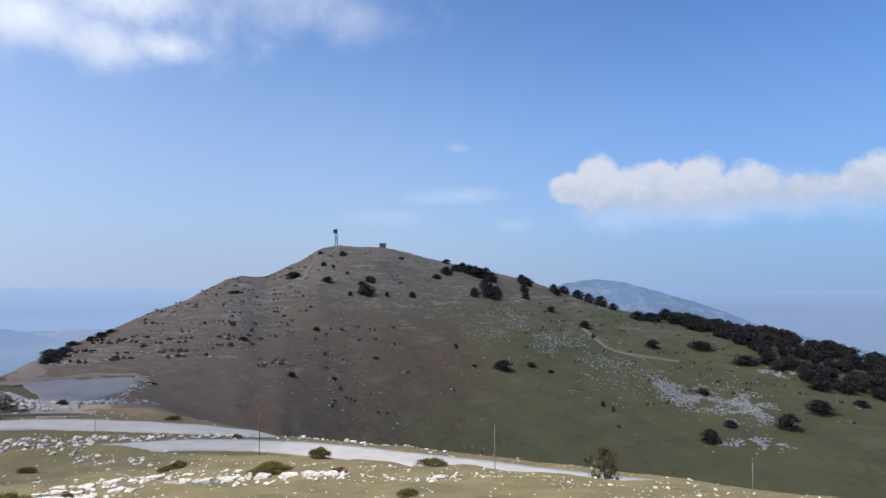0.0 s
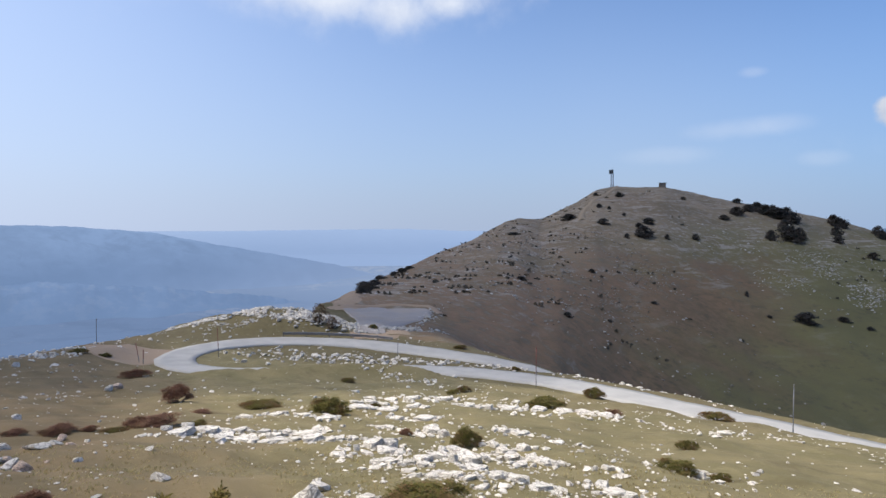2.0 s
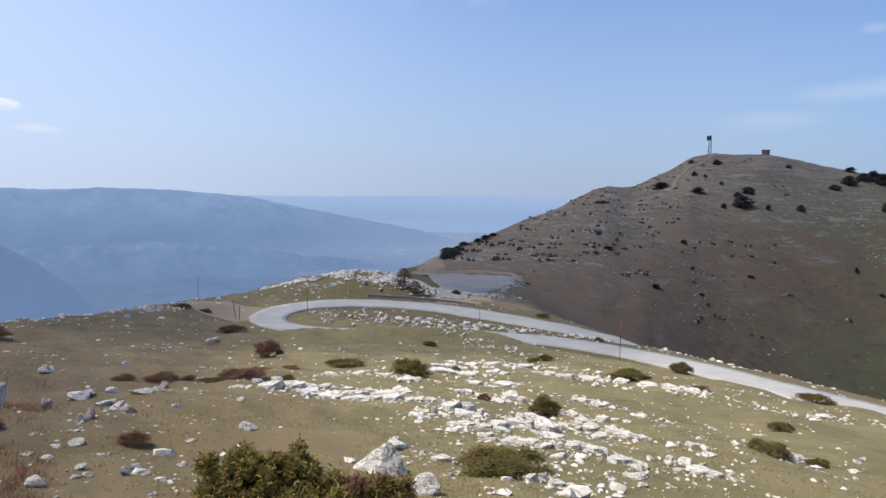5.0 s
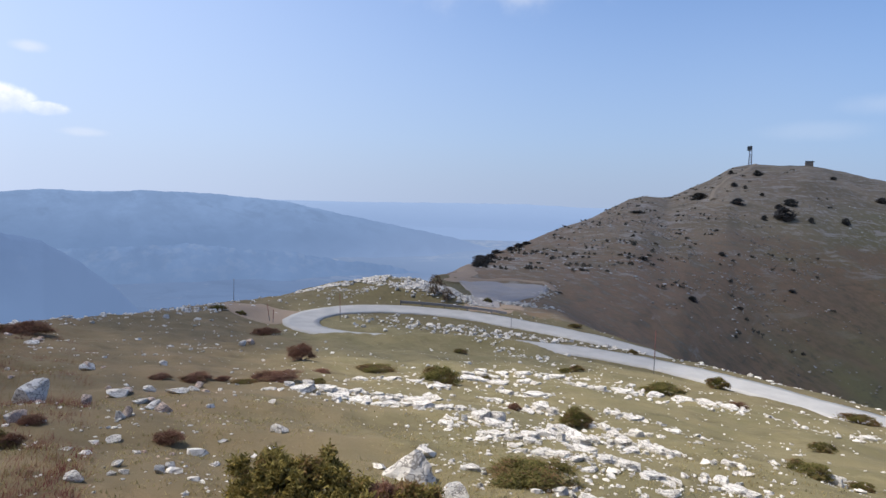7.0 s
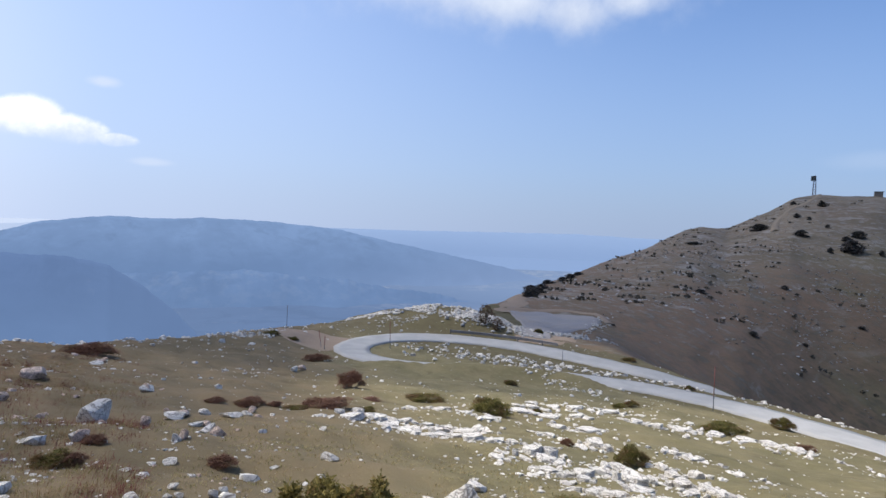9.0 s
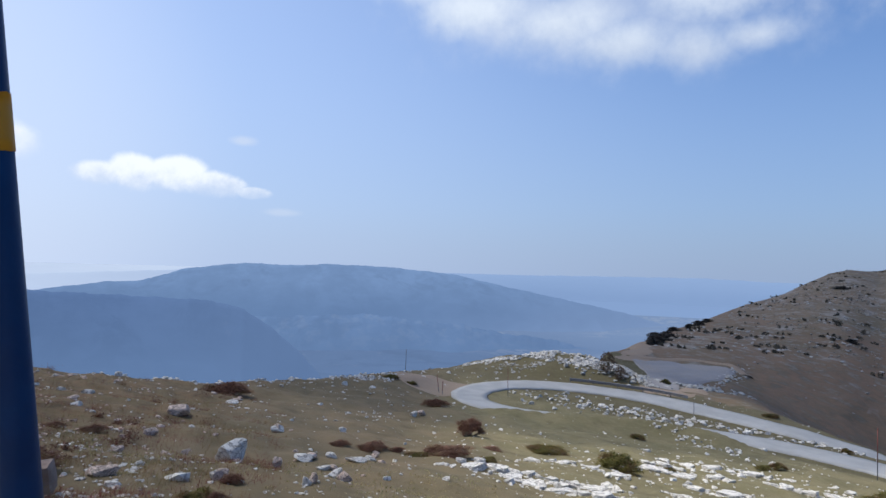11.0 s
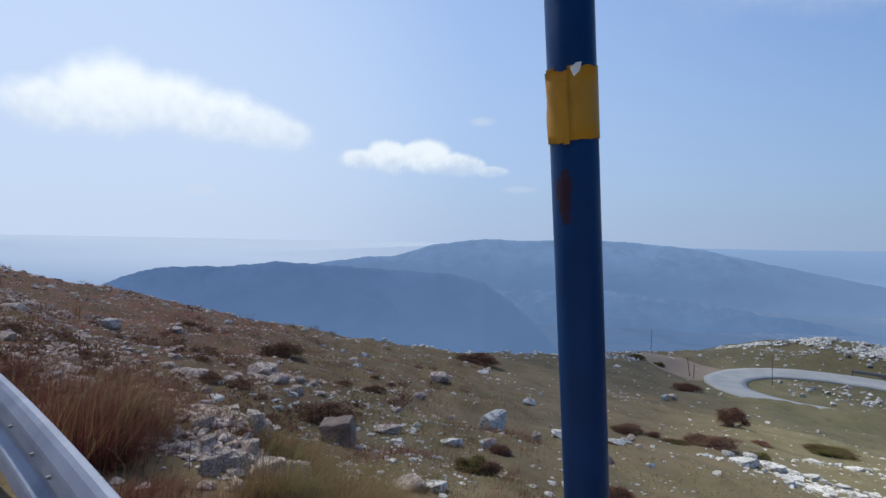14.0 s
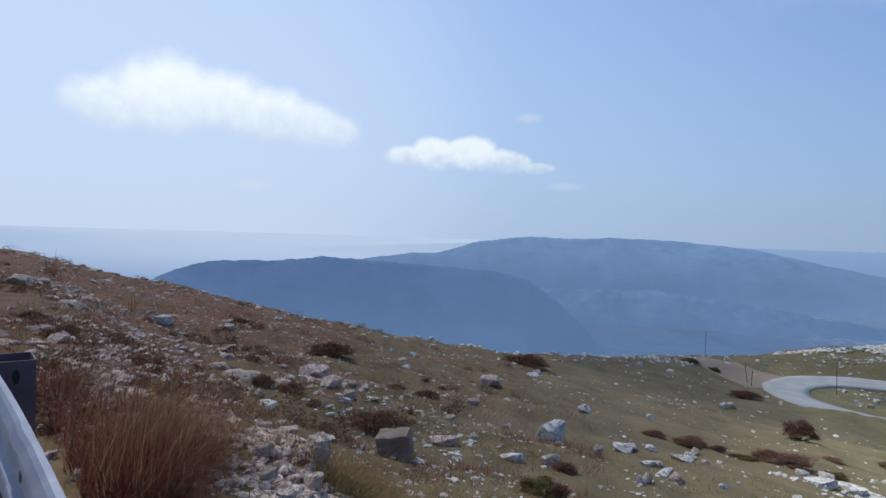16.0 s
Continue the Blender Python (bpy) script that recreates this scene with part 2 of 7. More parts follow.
def paint_asphalt(k, p):
    a, b, c = k.noise(p, 0.6, 4), k.noise(p, 9.0, 4, 0.7), k.noise(p, 70.0, 2, 0.7)
    col = k.mix(k.range(a, 0.3, 0.7), (0.35, 0.345, 0.335), (0.43, 0.42, 0.405))
    col = k.mix(k.math("MULTIPLY", k.range(b, 0.5, 0.75), 0.35), col, (0.27, 0.265, 0.255))
    return k.mix(k.math("MULTIPLY", c, 0.2), col, (0.5, 0.49, 0.47)), c


def paint_lot(k, p):
    a, b = k.noise(p, 0.12, 5), k.noise(p, 1.4, 5, 0.7)
    return k.mix(b, k.mix(k.range(a, 0.4, 0.65), (0.24, 0.23, 0.24), (0.30, 0.26, 0.23)), (0.34, 0.32, 0.31)), b


def paint_dirt(k, p):
    a, b = k.noise(p, 0.5, 4), k.noise(p, 7.0, 5, 0.7)
    return k.mix(b, k.mix(a, (0.33, 0.235, 0.165), (0.42, 0.335, 0.25)), (0.26, 0.19, 0.135)), b


def paint_limestone(k, p):
    r = k.n("ShaderNodeNewGeometry").outputs["Random Per Island"]
    a, b, c = k.noise(p, 1.6, 5), k.noise(p, 9.0, 6, 0.65), k.noise(p, 40.0, 3, 0.7)
    col = k.mix(k.range(a, 0.35, 0.68), (0.76, 0.715, 0.645), (0.60, 0.555, 0.495))
    col = k.mix(k.math("MULTIPLY", r, 0.5), col, (0.74, 0.70, 0.64))
    col = k.mix(k.math("MULTIPLY", k.range(b, 0.52, 0.72), 0.5), col, (0.30, 0.265, 0.24))
    vein = k.math("ABSOLUTE", k.math("SUBTRACT", k.noise(p, 2.4, 3, 0.6, 0.8), 0.5))
    col = k.mix(k.math("MULTIPLY", k.range(vein, 0.035, 0.006), 0.75), col, (0.17, 0.145, 0.12))           # dark joints and cracks
    return k.mix(k.math("MULTIPLY", k.range(c, 0.55, 0.75), 0.3), col, (0.72, 0.68, 0.62)), k.math("ADD", b, k.math("MULTIPLY", c, 0.4))


def leaf_paint(dark, light, dry, share):
    def paint(k, p):
        r = k.n("ShaderNodeNewGeometry").outputs["Random Per Island"]
        o = k.n("ShaderNodeObjectInfo").outputs["Random"]
        a = k.noise(p, 2.6, 3)
        col = k.mix(r, dark, light)
        f = k.range(k.math("ADD", k.math("ADD", a, k.math("MULTIPLY", r, 0.25)), k.math("MULTIPLY", o, 0.16)), 0.86 - share, 1.02 - share)
        return k.mix(f, col, dry), None
    return paint


MEADOW = material("dry_meadow", paint_meadow, 0.95, 0.06)
HILLSIDE = material("stony_hillside", paint_hillside, 0.95, 0.12)


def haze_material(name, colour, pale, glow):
    """Country so far off that haze is painted as its colour and glow; paler towards the sun."""
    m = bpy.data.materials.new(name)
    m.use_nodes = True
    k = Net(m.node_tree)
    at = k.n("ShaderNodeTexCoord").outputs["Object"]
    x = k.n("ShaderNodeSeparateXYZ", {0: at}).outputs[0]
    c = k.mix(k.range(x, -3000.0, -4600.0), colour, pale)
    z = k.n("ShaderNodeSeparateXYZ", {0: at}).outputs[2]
    # painted haze nears the horizon sky's colour towards the top
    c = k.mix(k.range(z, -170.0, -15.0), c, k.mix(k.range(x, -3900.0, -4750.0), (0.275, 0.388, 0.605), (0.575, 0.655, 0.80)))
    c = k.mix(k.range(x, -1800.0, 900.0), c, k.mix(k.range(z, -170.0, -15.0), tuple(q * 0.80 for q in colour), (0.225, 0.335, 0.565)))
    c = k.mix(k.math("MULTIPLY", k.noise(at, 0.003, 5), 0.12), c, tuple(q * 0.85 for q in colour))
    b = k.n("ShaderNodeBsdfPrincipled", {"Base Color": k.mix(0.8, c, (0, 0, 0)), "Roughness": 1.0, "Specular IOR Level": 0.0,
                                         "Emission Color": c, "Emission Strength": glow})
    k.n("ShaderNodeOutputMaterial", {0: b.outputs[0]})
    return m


def valley_material(name, colour, field):
    m = bpy.data.materials.new(name)
    m.use_nodes = True
    k = Net(m.node_tree)
    p = k.n("ShaderNodeTexCoord").outputs["Object"]
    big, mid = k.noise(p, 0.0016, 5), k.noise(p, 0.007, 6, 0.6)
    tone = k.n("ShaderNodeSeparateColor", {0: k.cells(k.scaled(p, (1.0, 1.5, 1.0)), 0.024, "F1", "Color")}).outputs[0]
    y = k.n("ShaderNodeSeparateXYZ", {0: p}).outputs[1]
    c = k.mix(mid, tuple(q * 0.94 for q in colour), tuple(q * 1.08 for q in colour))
    c = k.mix(k.math("MULTIPLY", k.range(y, 1500.0, 2700.0), 0.95), c, (0.27, 0.385, 0.61))               # haze painted in, paler with distance
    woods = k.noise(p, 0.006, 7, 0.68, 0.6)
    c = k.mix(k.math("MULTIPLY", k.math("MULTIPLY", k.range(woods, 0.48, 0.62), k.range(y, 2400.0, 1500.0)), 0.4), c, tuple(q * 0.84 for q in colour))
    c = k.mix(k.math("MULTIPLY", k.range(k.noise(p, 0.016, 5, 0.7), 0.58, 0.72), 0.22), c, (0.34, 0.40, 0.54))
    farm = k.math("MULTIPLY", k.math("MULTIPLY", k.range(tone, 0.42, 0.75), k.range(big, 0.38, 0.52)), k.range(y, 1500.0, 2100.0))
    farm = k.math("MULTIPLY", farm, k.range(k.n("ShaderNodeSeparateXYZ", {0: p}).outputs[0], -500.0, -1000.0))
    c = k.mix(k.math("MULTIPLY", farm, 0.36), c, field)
    # haze is part of the colour, and shines from the valley floor itself
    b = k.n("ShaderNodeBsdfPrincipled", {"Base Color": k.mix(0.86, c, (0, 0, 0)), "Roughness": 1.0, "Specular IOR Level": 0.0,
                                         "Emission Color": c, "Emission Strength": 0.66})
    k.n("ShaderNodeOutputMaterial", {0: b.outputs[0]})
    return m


VALLEY = valley_material("painted_haze_valley", (0.172, 0.266, 0.462), (0.45, 0.52, 0.66))
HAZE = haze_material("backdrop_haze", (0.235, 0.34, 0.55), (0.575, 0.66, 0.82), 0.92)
ASPHALT = material("pale_asphalt", paint_asphalt, 0.85, 0.006)
LOT = material("grey_gravel", paint_lot, 0.9, 0.02)
TRACK = material("worn_track", lambda k, p: (k.mix(k.noise(p, 0.6, 5, 0.65), (0.24, 0.185, 0.125), (0.36, 0.29, 0.21)), None), 0.95)
DIRT = material("reddish_dirt", paint_dirt, 0.95, 0.03)
LIMESTONE = material("white_limestone", paint_limestone, 0.9, 0.025)


def part(name, bm, mat, parent=None, label=""):
    me = bpy.data.meshes.new(name)
    bm.to_mesh(me)
    bm.free()
    me.materials.append(mat)
    ob = new(name, me)
    ob.parent = parent
    if label:
        ob["label"] = label
    return ob


def sheet(name, verts, faces, mats, slots=None, smooth=True):
    me = bpy.data.meshes.new(name)
    me.from_pydata(np.asarray(verts).tolist(), [], np.asarray(faces).tolist())
    for m in mats:
        me.materials.append(m)
    if slots is not None:
        me.polygons.foreach_set("material_index", np.asarray(slots, np.int32))
    me.polygons.foreach_set("use_smooth", [smooth] * len(me.polygons))
    me.update()
    return new(name, me)


# ---- the lie of the land ----
EX, EY, EZ = 0.7, 0.75, 0.68          # where the eye stands, roughly
RAIL_P, RAIL_D = np.array((-1.1, 0.33)), np.array((0.898, 0.440))   # the near crash barrier: a point and its way
RAIL_N = np.array((-0.440, 0.898))    # out from the road, down the slope


def ease(a, b, x):
    u = np.clip((np.asarray(x, float) - a) / (b - a), 0, 1)
    return u * u * (3 - 2 * u)


def polar(x, y):
    dx, dy = np.asarray(x, float) - EX, np.asarray(y, float) - EY
    return np.degrees(np.arctan2(-dx, dy)), np.hypot(dx, dy)


def place(az, r):
    a = np.radians(az)
    return EX - r * np.sin(a), EY + r * np.cos(a)


def slope_near(X, Y):
    """The meadow that falls away below the upper road (heights from the eye)."""
    r = np.hypot(X, Y)
    k = np.minimum(1, 80 / np.maximum(r, 1e-6)) / 30
    x, y = X * k, Y * k
    z = (-2.159 + 1.687 * x - 6.709 * y - 1.659 * x * x - 0.712 * x * y - 0.3 * y * y
         - 0.648 * x * x * y - 1.035 * x * y * y - 0.942 * x ** 3 + 0.215 * y ** 3)
    z = z + 1.9 * np.exp(-((X + 52.5) ** 2 + (Y - 64) ** 2) / (2 * 7.0 ** 2)) + 0.95 * np.exp(-((X + 64) ** 2 + (Y - 35) ** 2) / (2 * 9.0 ** 2)) + 0.55 * np.exp(-((X + 52) ** 2 + (Y - 24) ** 2) / (2 * 8.0 ** 2))      # rocky knoll past the bend
    z = z + 0.30 * np.exp(-((X + 36) / 7) ** 2 / 2 - ((Y + 4) / 6.5) ** 2 / 2)                 # crest of the brown slope
    lot = np.exp(-(((X + 51) / 20) ** 2 + ((Y - 80) / 18) ** 2) ** 2)             # level gravel lot
    z = z * (1 - lot) - 14.0 * lot
    z = z + 1.15 * np.exp(-((X + 53.5) ** 2 + (Y - 61.5) ** 2) / (2 * 5.8 ** 2)) + 0.8 * np.exp(-((X + 50) ** 2 + (Y - 65.5) ** 2) / (2 * 3.5 ** 2)) - 0.6 * np.exp(-((X + 64) ** 2 + (Y - 52) ** 2) / (2 * 5.0 ** 2))
    c = np.maximum(0, -X - 35.5 - 0.45 * np.maximum(Y, 0))                          # crest, then the drop to the valley
    return z - 0.75 * c * c / (c + 22)


def wave(t, nodes):
    return np.interp(t, [n[0] for n in nodes], [n[1] for n in nodes])


CREST = [(-60, 42), (-20, 46), (0, 51), (12, 57), (20, 66), (27, 77), (36, 112), (46, 118)]
FOOT_R = [(-60, 150), (-20, 160), (0, 136), (10, 112), (16, 96), (20, 92), (24, 96), (28, 112), (36, 118), (46, 125)]
FOOT_Z = [(-60, -53), (-20, -50), (0, -39.1), (10, -29.9), (16, -22.2), (20, -19.3), (24, -16.6), (28, -14.2), (36, -14.0), (46, -15)]
TOP_R = [(-70, 300), (-33, 340), (-15, 370), (0, 390), (12, 390), (21, 300), (29, 200), (35, 140), (46, 130)]
TOP_EL = [(-70, -12), (-50, -9), (-33, -6.2), (-30.6, -5.4), (-26.9, -4.5), (-22.8, -3.8), (-18.4, -3.2), (-13.8, -2.1),
          (-9, -0.6), (-5.5, 0.4), (-0.4, 1.75), (3.7, 2.6), (7.3, 3.45), (11.5, 3.5), (12.9, 3.3), (15.3, 1.9), (17.7, 0.75),
          (19.6, 0.75), (21, 0.4), (25, -1.5), (29.6, -3.5), (34.3, -5.6), (37, -6.9), (40, -9.5), (46, -13)]


PAST_ROAD = [(-60, 49), (-20, 52), (0, 60), (10, 65), (18, 67.5), (24, 70), (30, 73.5), (34, 79)]       # where the verge of the bend ends and the hill's own ground begins


def hill(az, r, near_edge):
    R, rf, zf, rc = wave(az, TOP_R), wave(az, FOOT_R), wave(az, FOOT_Z), wave(az, CREST)
    zr = R * np.tan(np.radians(wave(az, TOP_EL)))
    u = np.clip((r - rf) / (R - rf), 0, 1)
    face = zf + (zr - zf) * (0.4 * u + 0.6 * u * u * (3 - 2 * u))
    fall = near_edge + (zf - near_edge) * (1 - (1 - np.clip((r - rc + 2) / (rf - rc + 2), 0, 1)) ** 1.7)
    over = np.maximum(0, r - R)
    return np.where(r < rf, fall, face) - 0.5 * over * over / (over + 45)


def smooth_land(x, y):
    X, Y = np.asarray(x, float) - EX, np.asarray(y, float) - EY
    az, r = polar(x, y)
    low = slope_near(X, Y)
    rc = wave(az, CREST)
    edge = np.minimum(r, rc) / np.maximum(r, 1e-6)
    front = np.where(r < rc - 2, low, hill(az, r, slope_near(X * edge, Y * edge)))
    w = ease(37, 45, az) + ease(-62, -75, az)
    z = front * (1 - w) + low * w
    z = z - 0.45 * np.maximum(0, r - 90) * ease(37.5, 40.5, az) * ease(100, 80, az)
    # shelf of the upper road, and the bank that climbs behind it
    d = (np.asarray(x) - RAIL_P[0]) * RAIL_N[0] + (np.asarray(y) - RAIL_P[1]) * RAIL_N[1]
    k = ease(0.45, 4.2, d)
    z = z * k + (-0.70 - EZ) * (1 - k)
    back = np.maximum(0, -d - 6.3)
    z = z + 22 * (1 - np.exp(-back / 55)) - 0.5 * np.maximum(0, back - 120) ** 2 / (np.maximum(0, back - 120) + 60)
    floor_z = wave(r, [(0, -260), (1200, -260), (1900, -345), (2400, -345), (3000, -300), (3800, -258), (4950, -28)])
    return np.maximum(z, floor_z) + EZ


# ---- roads, which the ground is levelled for ----
def spline(points, step=0.7):
    """A Catmull-Rom curve through plan points, at even steps."""
    P = np.array(points, float)
    P = np.vstack([2 * P[0] - P[1], P, 2 * P[-1] - P[-2]])
    out = []
    for a, b, c, d in zip(P[:-3], P[1:-2], P[2:-1], P[3:]):
        n = max(2, int(np.linalg.norm(c - b) / step))
        t = np.arange(n)[:, None] / n
        out.append(0.5 * (2 * b + (c - a) * t + (2 * a - 5 * b + 4 * c - d) * t ** 2 + (3 * b - 3 * c + d - a) * t ** 3))
    return np.vstack(out + [P[-2][None]])


def evened(z, n):
    k = np.ones(2 * n + 1) / (2 * n + 1)
    return np.convolve(np.pad(z, n, mode="edge"), k, mode="valid")


BEND = spline([(44, 14), (32, 24), (22, 32.5), (12.7, 38.8), (4, 42.6), (-2, 45.0), (-8.8, 47.8), (-15, 49.6), (-21, 49.6), (-28, 46.9), (-35.0, 40.2),
               (-38.5, 37.9), (-41.8, 37.7), (-44.6, 39.0), (-46.9, 41.6), (-48.3, 44.8), (-48.4, 48.0), (-47.3, 51.0), (-45.0, 53.6), (-41.9, 55.9), (-37.6, 58.0),
               (-33.6, 58.7), (-30, 59.0), (-25, 58.9), (-19, 59.6), (-8, 62), (6, 66), (24, 66), (45, 58)])
BEND_Z = evened(smooth_land(BEND[:, 0], BEND[:, 1]), 9)
BEND_Z = BEND_Z - 0.5 * ease(-14, 12, BEND[:, 0]) * (BEND[:, 1] < 51)
BANKED = 0.075 * ease(-22, -32, BEND[:, 0])                     # the hairpin leans to its inside
HALF = 1.62                                                     # half the bend road's width
UPPER_Z = -0.68                                                # the road on which the camera stands


def beside(line, off):
    t = np.gradient(line, axis=0)
    t /= np.linalg.norm(t, axis=1)[:, None]
    return line + np.stack([-t[:, 1], t[:, 0]], 1) * off


BEND_SIDE = beside(BEND, 1.0) - BEND

# a low stony bank between the meadow and the lower leg of the bend
BERM = beside(BEND, HALF + 2.6)[int(np.argmin((BEND[:, 0] + 22) ** 2 + (BEND[:, 1] - 49) ** 2)):int(np.argmin((BEND[:, 0] + 39.6) ** 2 + (BEND[:, 1] - 37.7) ** 2))]


def land(x, y):
    x, y = np.asarray(x, float), np.asarray(y, float)
    z = smooth_land(x, y)
    az, r = polar(x, y)
    rough = 0.16 * np.sin(x * 0.83 + 1.3 * np.sin(y * 0.41)) * np.sin(y * 0.71 + 0.9 * np.sin(x * 0.37)) \
        + 0.05 * np.sin(x * 2.3 + y * 1.1) * np.sin(y * 2.9 - x * 0.7)
    d = (x - RAIL_P[0]) * RAIL_N[0] + (y - RAIL_P[1]) * RAIL_N[1]
    swell = np.where(r > 110, np.minimum((r - 110) / 60, 1) * (0.6 * np.sin(x * 0.085 + 2 * np.sin(y * 0.031)) * np.sin(y * 0.068 + x * 0.02)
                     + 0.12 * np.sin(x * 0.27 + y * 0.19)), 0)
    z = z + rough * ease(1.2, 6, d) * np.minimum(1, r / 9) + np.where(r > 900, 0, swell)
    z = z + 0.26 * np.exp(-((x + 5.3) / 0.6) ** 2 - ((y - 0.38) / 0.6) ** 2)        # heap of rubble below the barrier
    flat, fz = z.reshape(-1).copy(), None
    near = np.nonzero(((r > 22) & (r < 120)).reshape(-1))[0]
    X, Y = x.reshape(-1), y.reshape(-1)
    for part_ in np.array_split(near, max(1, len(near) // 4000)):
        if not len(part_):
            continue
        q = (X[part_, None] - BEND[None, :, 0]) ** 2 + (Y[part_, None] - BEND[None, :, 1]) ** 2
        i = q.argmin(1)
        dist = np.sqrt(q[np.arange(len(part_)), i])
        w = 1 - ease(HALF + 0.3, HALF + 4.5, dist)
        off = (X[part_] - BEND[i, 0]) * BEND_SIDE[i, 0] + (Y[part_] - BEND[i, 1]) * BEND_SIDE[i, 1]
        flat[part_] = flat[part_] * (1 - w) + (BEND_Z[i] + BANKED[i] * np.clip(off, -HALF - 0.6, HALF + 0.6) - 0.09 - 0.05 * ease(HALF - .4, HALF + .6, dist)) * w
        q = (X[part_, None] - BERM[None, :, 0]) ** 2 + (Y[part_, None] - BERM[None, :, 1]) ** 2
        i = q.argmin(1)
        taper = np.sin(np.pi * (i + 0.5) / len(BERM)) ** 0.4
        flat[part_] += 1.15 * taper * np.exp(-q[np.arange(len(part_)), i] / (2 * 1.2 ** 2))
    return flat.reshape(z.shape)


def land_at(x, y):
    return float(land(np.array([x]), np.array([y]))[0])


def build_ground():
    az = np.concatenate([np.arange(-48, 122, 0.34), np.arange(122, 312, 2.0)])
    r = [0.0, 0.4]
    while r[-1] < 4900:
        r.append(r[-1] + max(0.16, r[-1] * (0.0125 if r[-1] < 450 else 0.05)))
    r = np.array(r[1:])
    A, R = np.meshgrid(az, r)
    x, y = place(A, R)
    z = land(x, y)
    n, m = len(az), len(r)
    verts = np.stack([x, y, z], -1).reshape(-1, 3)
    verts = np.vstack([verts, [EX, EY, land_at(EX, EY)]])
    i, j = np.meshgrid(np.arange(n), np.arange(m - 1))
    k = (i + 1) % n
    quads = np.stack([j * n + i, j * n + k, (j + 1) * n + k, (j + 1) * n + i], -1).reshape(-1, 4)
    quads = quads[:, ::-1]
    rm, am = R[:-1].reshape(-1), A[:-1].reshape(-1)
    am = np.where(am > 180, am - 360, am)
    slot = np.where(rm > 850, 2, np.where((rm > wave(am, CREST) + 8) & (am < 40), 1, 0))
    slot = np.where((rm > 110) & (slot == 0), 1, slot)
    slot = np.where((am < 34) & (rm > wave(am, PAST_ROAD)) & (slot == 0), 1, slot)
    # the outermost ground takes the glowing haze colour
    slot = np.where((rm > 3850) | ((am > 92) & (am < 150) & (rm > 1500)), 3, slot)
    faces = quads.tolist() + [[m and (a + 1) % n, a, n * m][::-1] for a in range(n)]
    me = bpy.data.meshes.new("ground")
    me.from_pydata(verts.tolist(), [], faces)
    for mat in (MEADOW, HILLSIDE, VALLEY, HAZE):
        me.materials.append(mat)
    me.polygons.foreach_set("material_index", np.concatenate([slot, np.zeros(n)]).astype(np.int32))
    me.polygons.foreach_set("use_smooth", [True] * len(faces))
    me.update()
    return tagged(new("ground", me), "dry stony mountain meadow, hillside and far valley floor with painted haze", "ground", kind="structure")


ground = build_ground()


def ribbon(name, line, z, half, mat, label, thick=0.12, crown=0.03, wob=0.0, bank=0.0):
    """A road slab along a plan line, with a slight crown and real edges."""
    t = np.gradient(line, axis=0)
    t /= np.linalg.norm(t, axis=1)[:, None]
    nrm = np.stack([-t[:, 1], t[:, 0]], 1)
    cols = np.array([-1, -1, -0.6, 0, 0.6, 1, 1]) * half
    drop = np.array([thick, 0, -crown * .6, -crown, -crown * .6, 0, thick])
    s = np.arange(len(line))
    jag = wob * (np.sin(s * 0.9) + np.sin(s * 2.3 + 1) + np.sin(s * 0.37))
    V = []
    for c, dz in zip(cols, drop):
        off = c + np.sign(c) * (abs(c) > half * .9) * jag
        V.append(np.stack([line[:, 0] + nrm[:, 0] * off, line[:, 1] + nrm[:, 1] * off, z - dz + bank * off], 1))
    V = np.stack(V, 1)
    n, w = len(line), len(cols)
    i, j = np.meshgrid(np.arange(w - 1), np.arange(n - 1))
    f = np.stack([j * w + i, j * w + i + 1, (j + 1) * w + i + 1, (j + 1) * w + i], -1).reshape(-1, 4)
    return tagged(sheet(name, V.reshape(-1, 3), f[:, ::-1], [mat]), label, "road", kind="structure")


ribbon("road_bend", BEND, BEND_Z + 0.0, HALF, ASPHALT, "pale sun-bleached asphalt mountain road in a hairpin bend", wob=0.05, bank=BANKED)
upper = np.array([RAIL_P + RAIL_D * s - RAIL_N * 3.0 for s in np.arange(-30, 31, 1.0)])
ribbon("road_upper", upper, np.full(len(upper), UPPER_Z), 2.75, ASPHALT, "worn grey asphalt road behind the crash barrier")


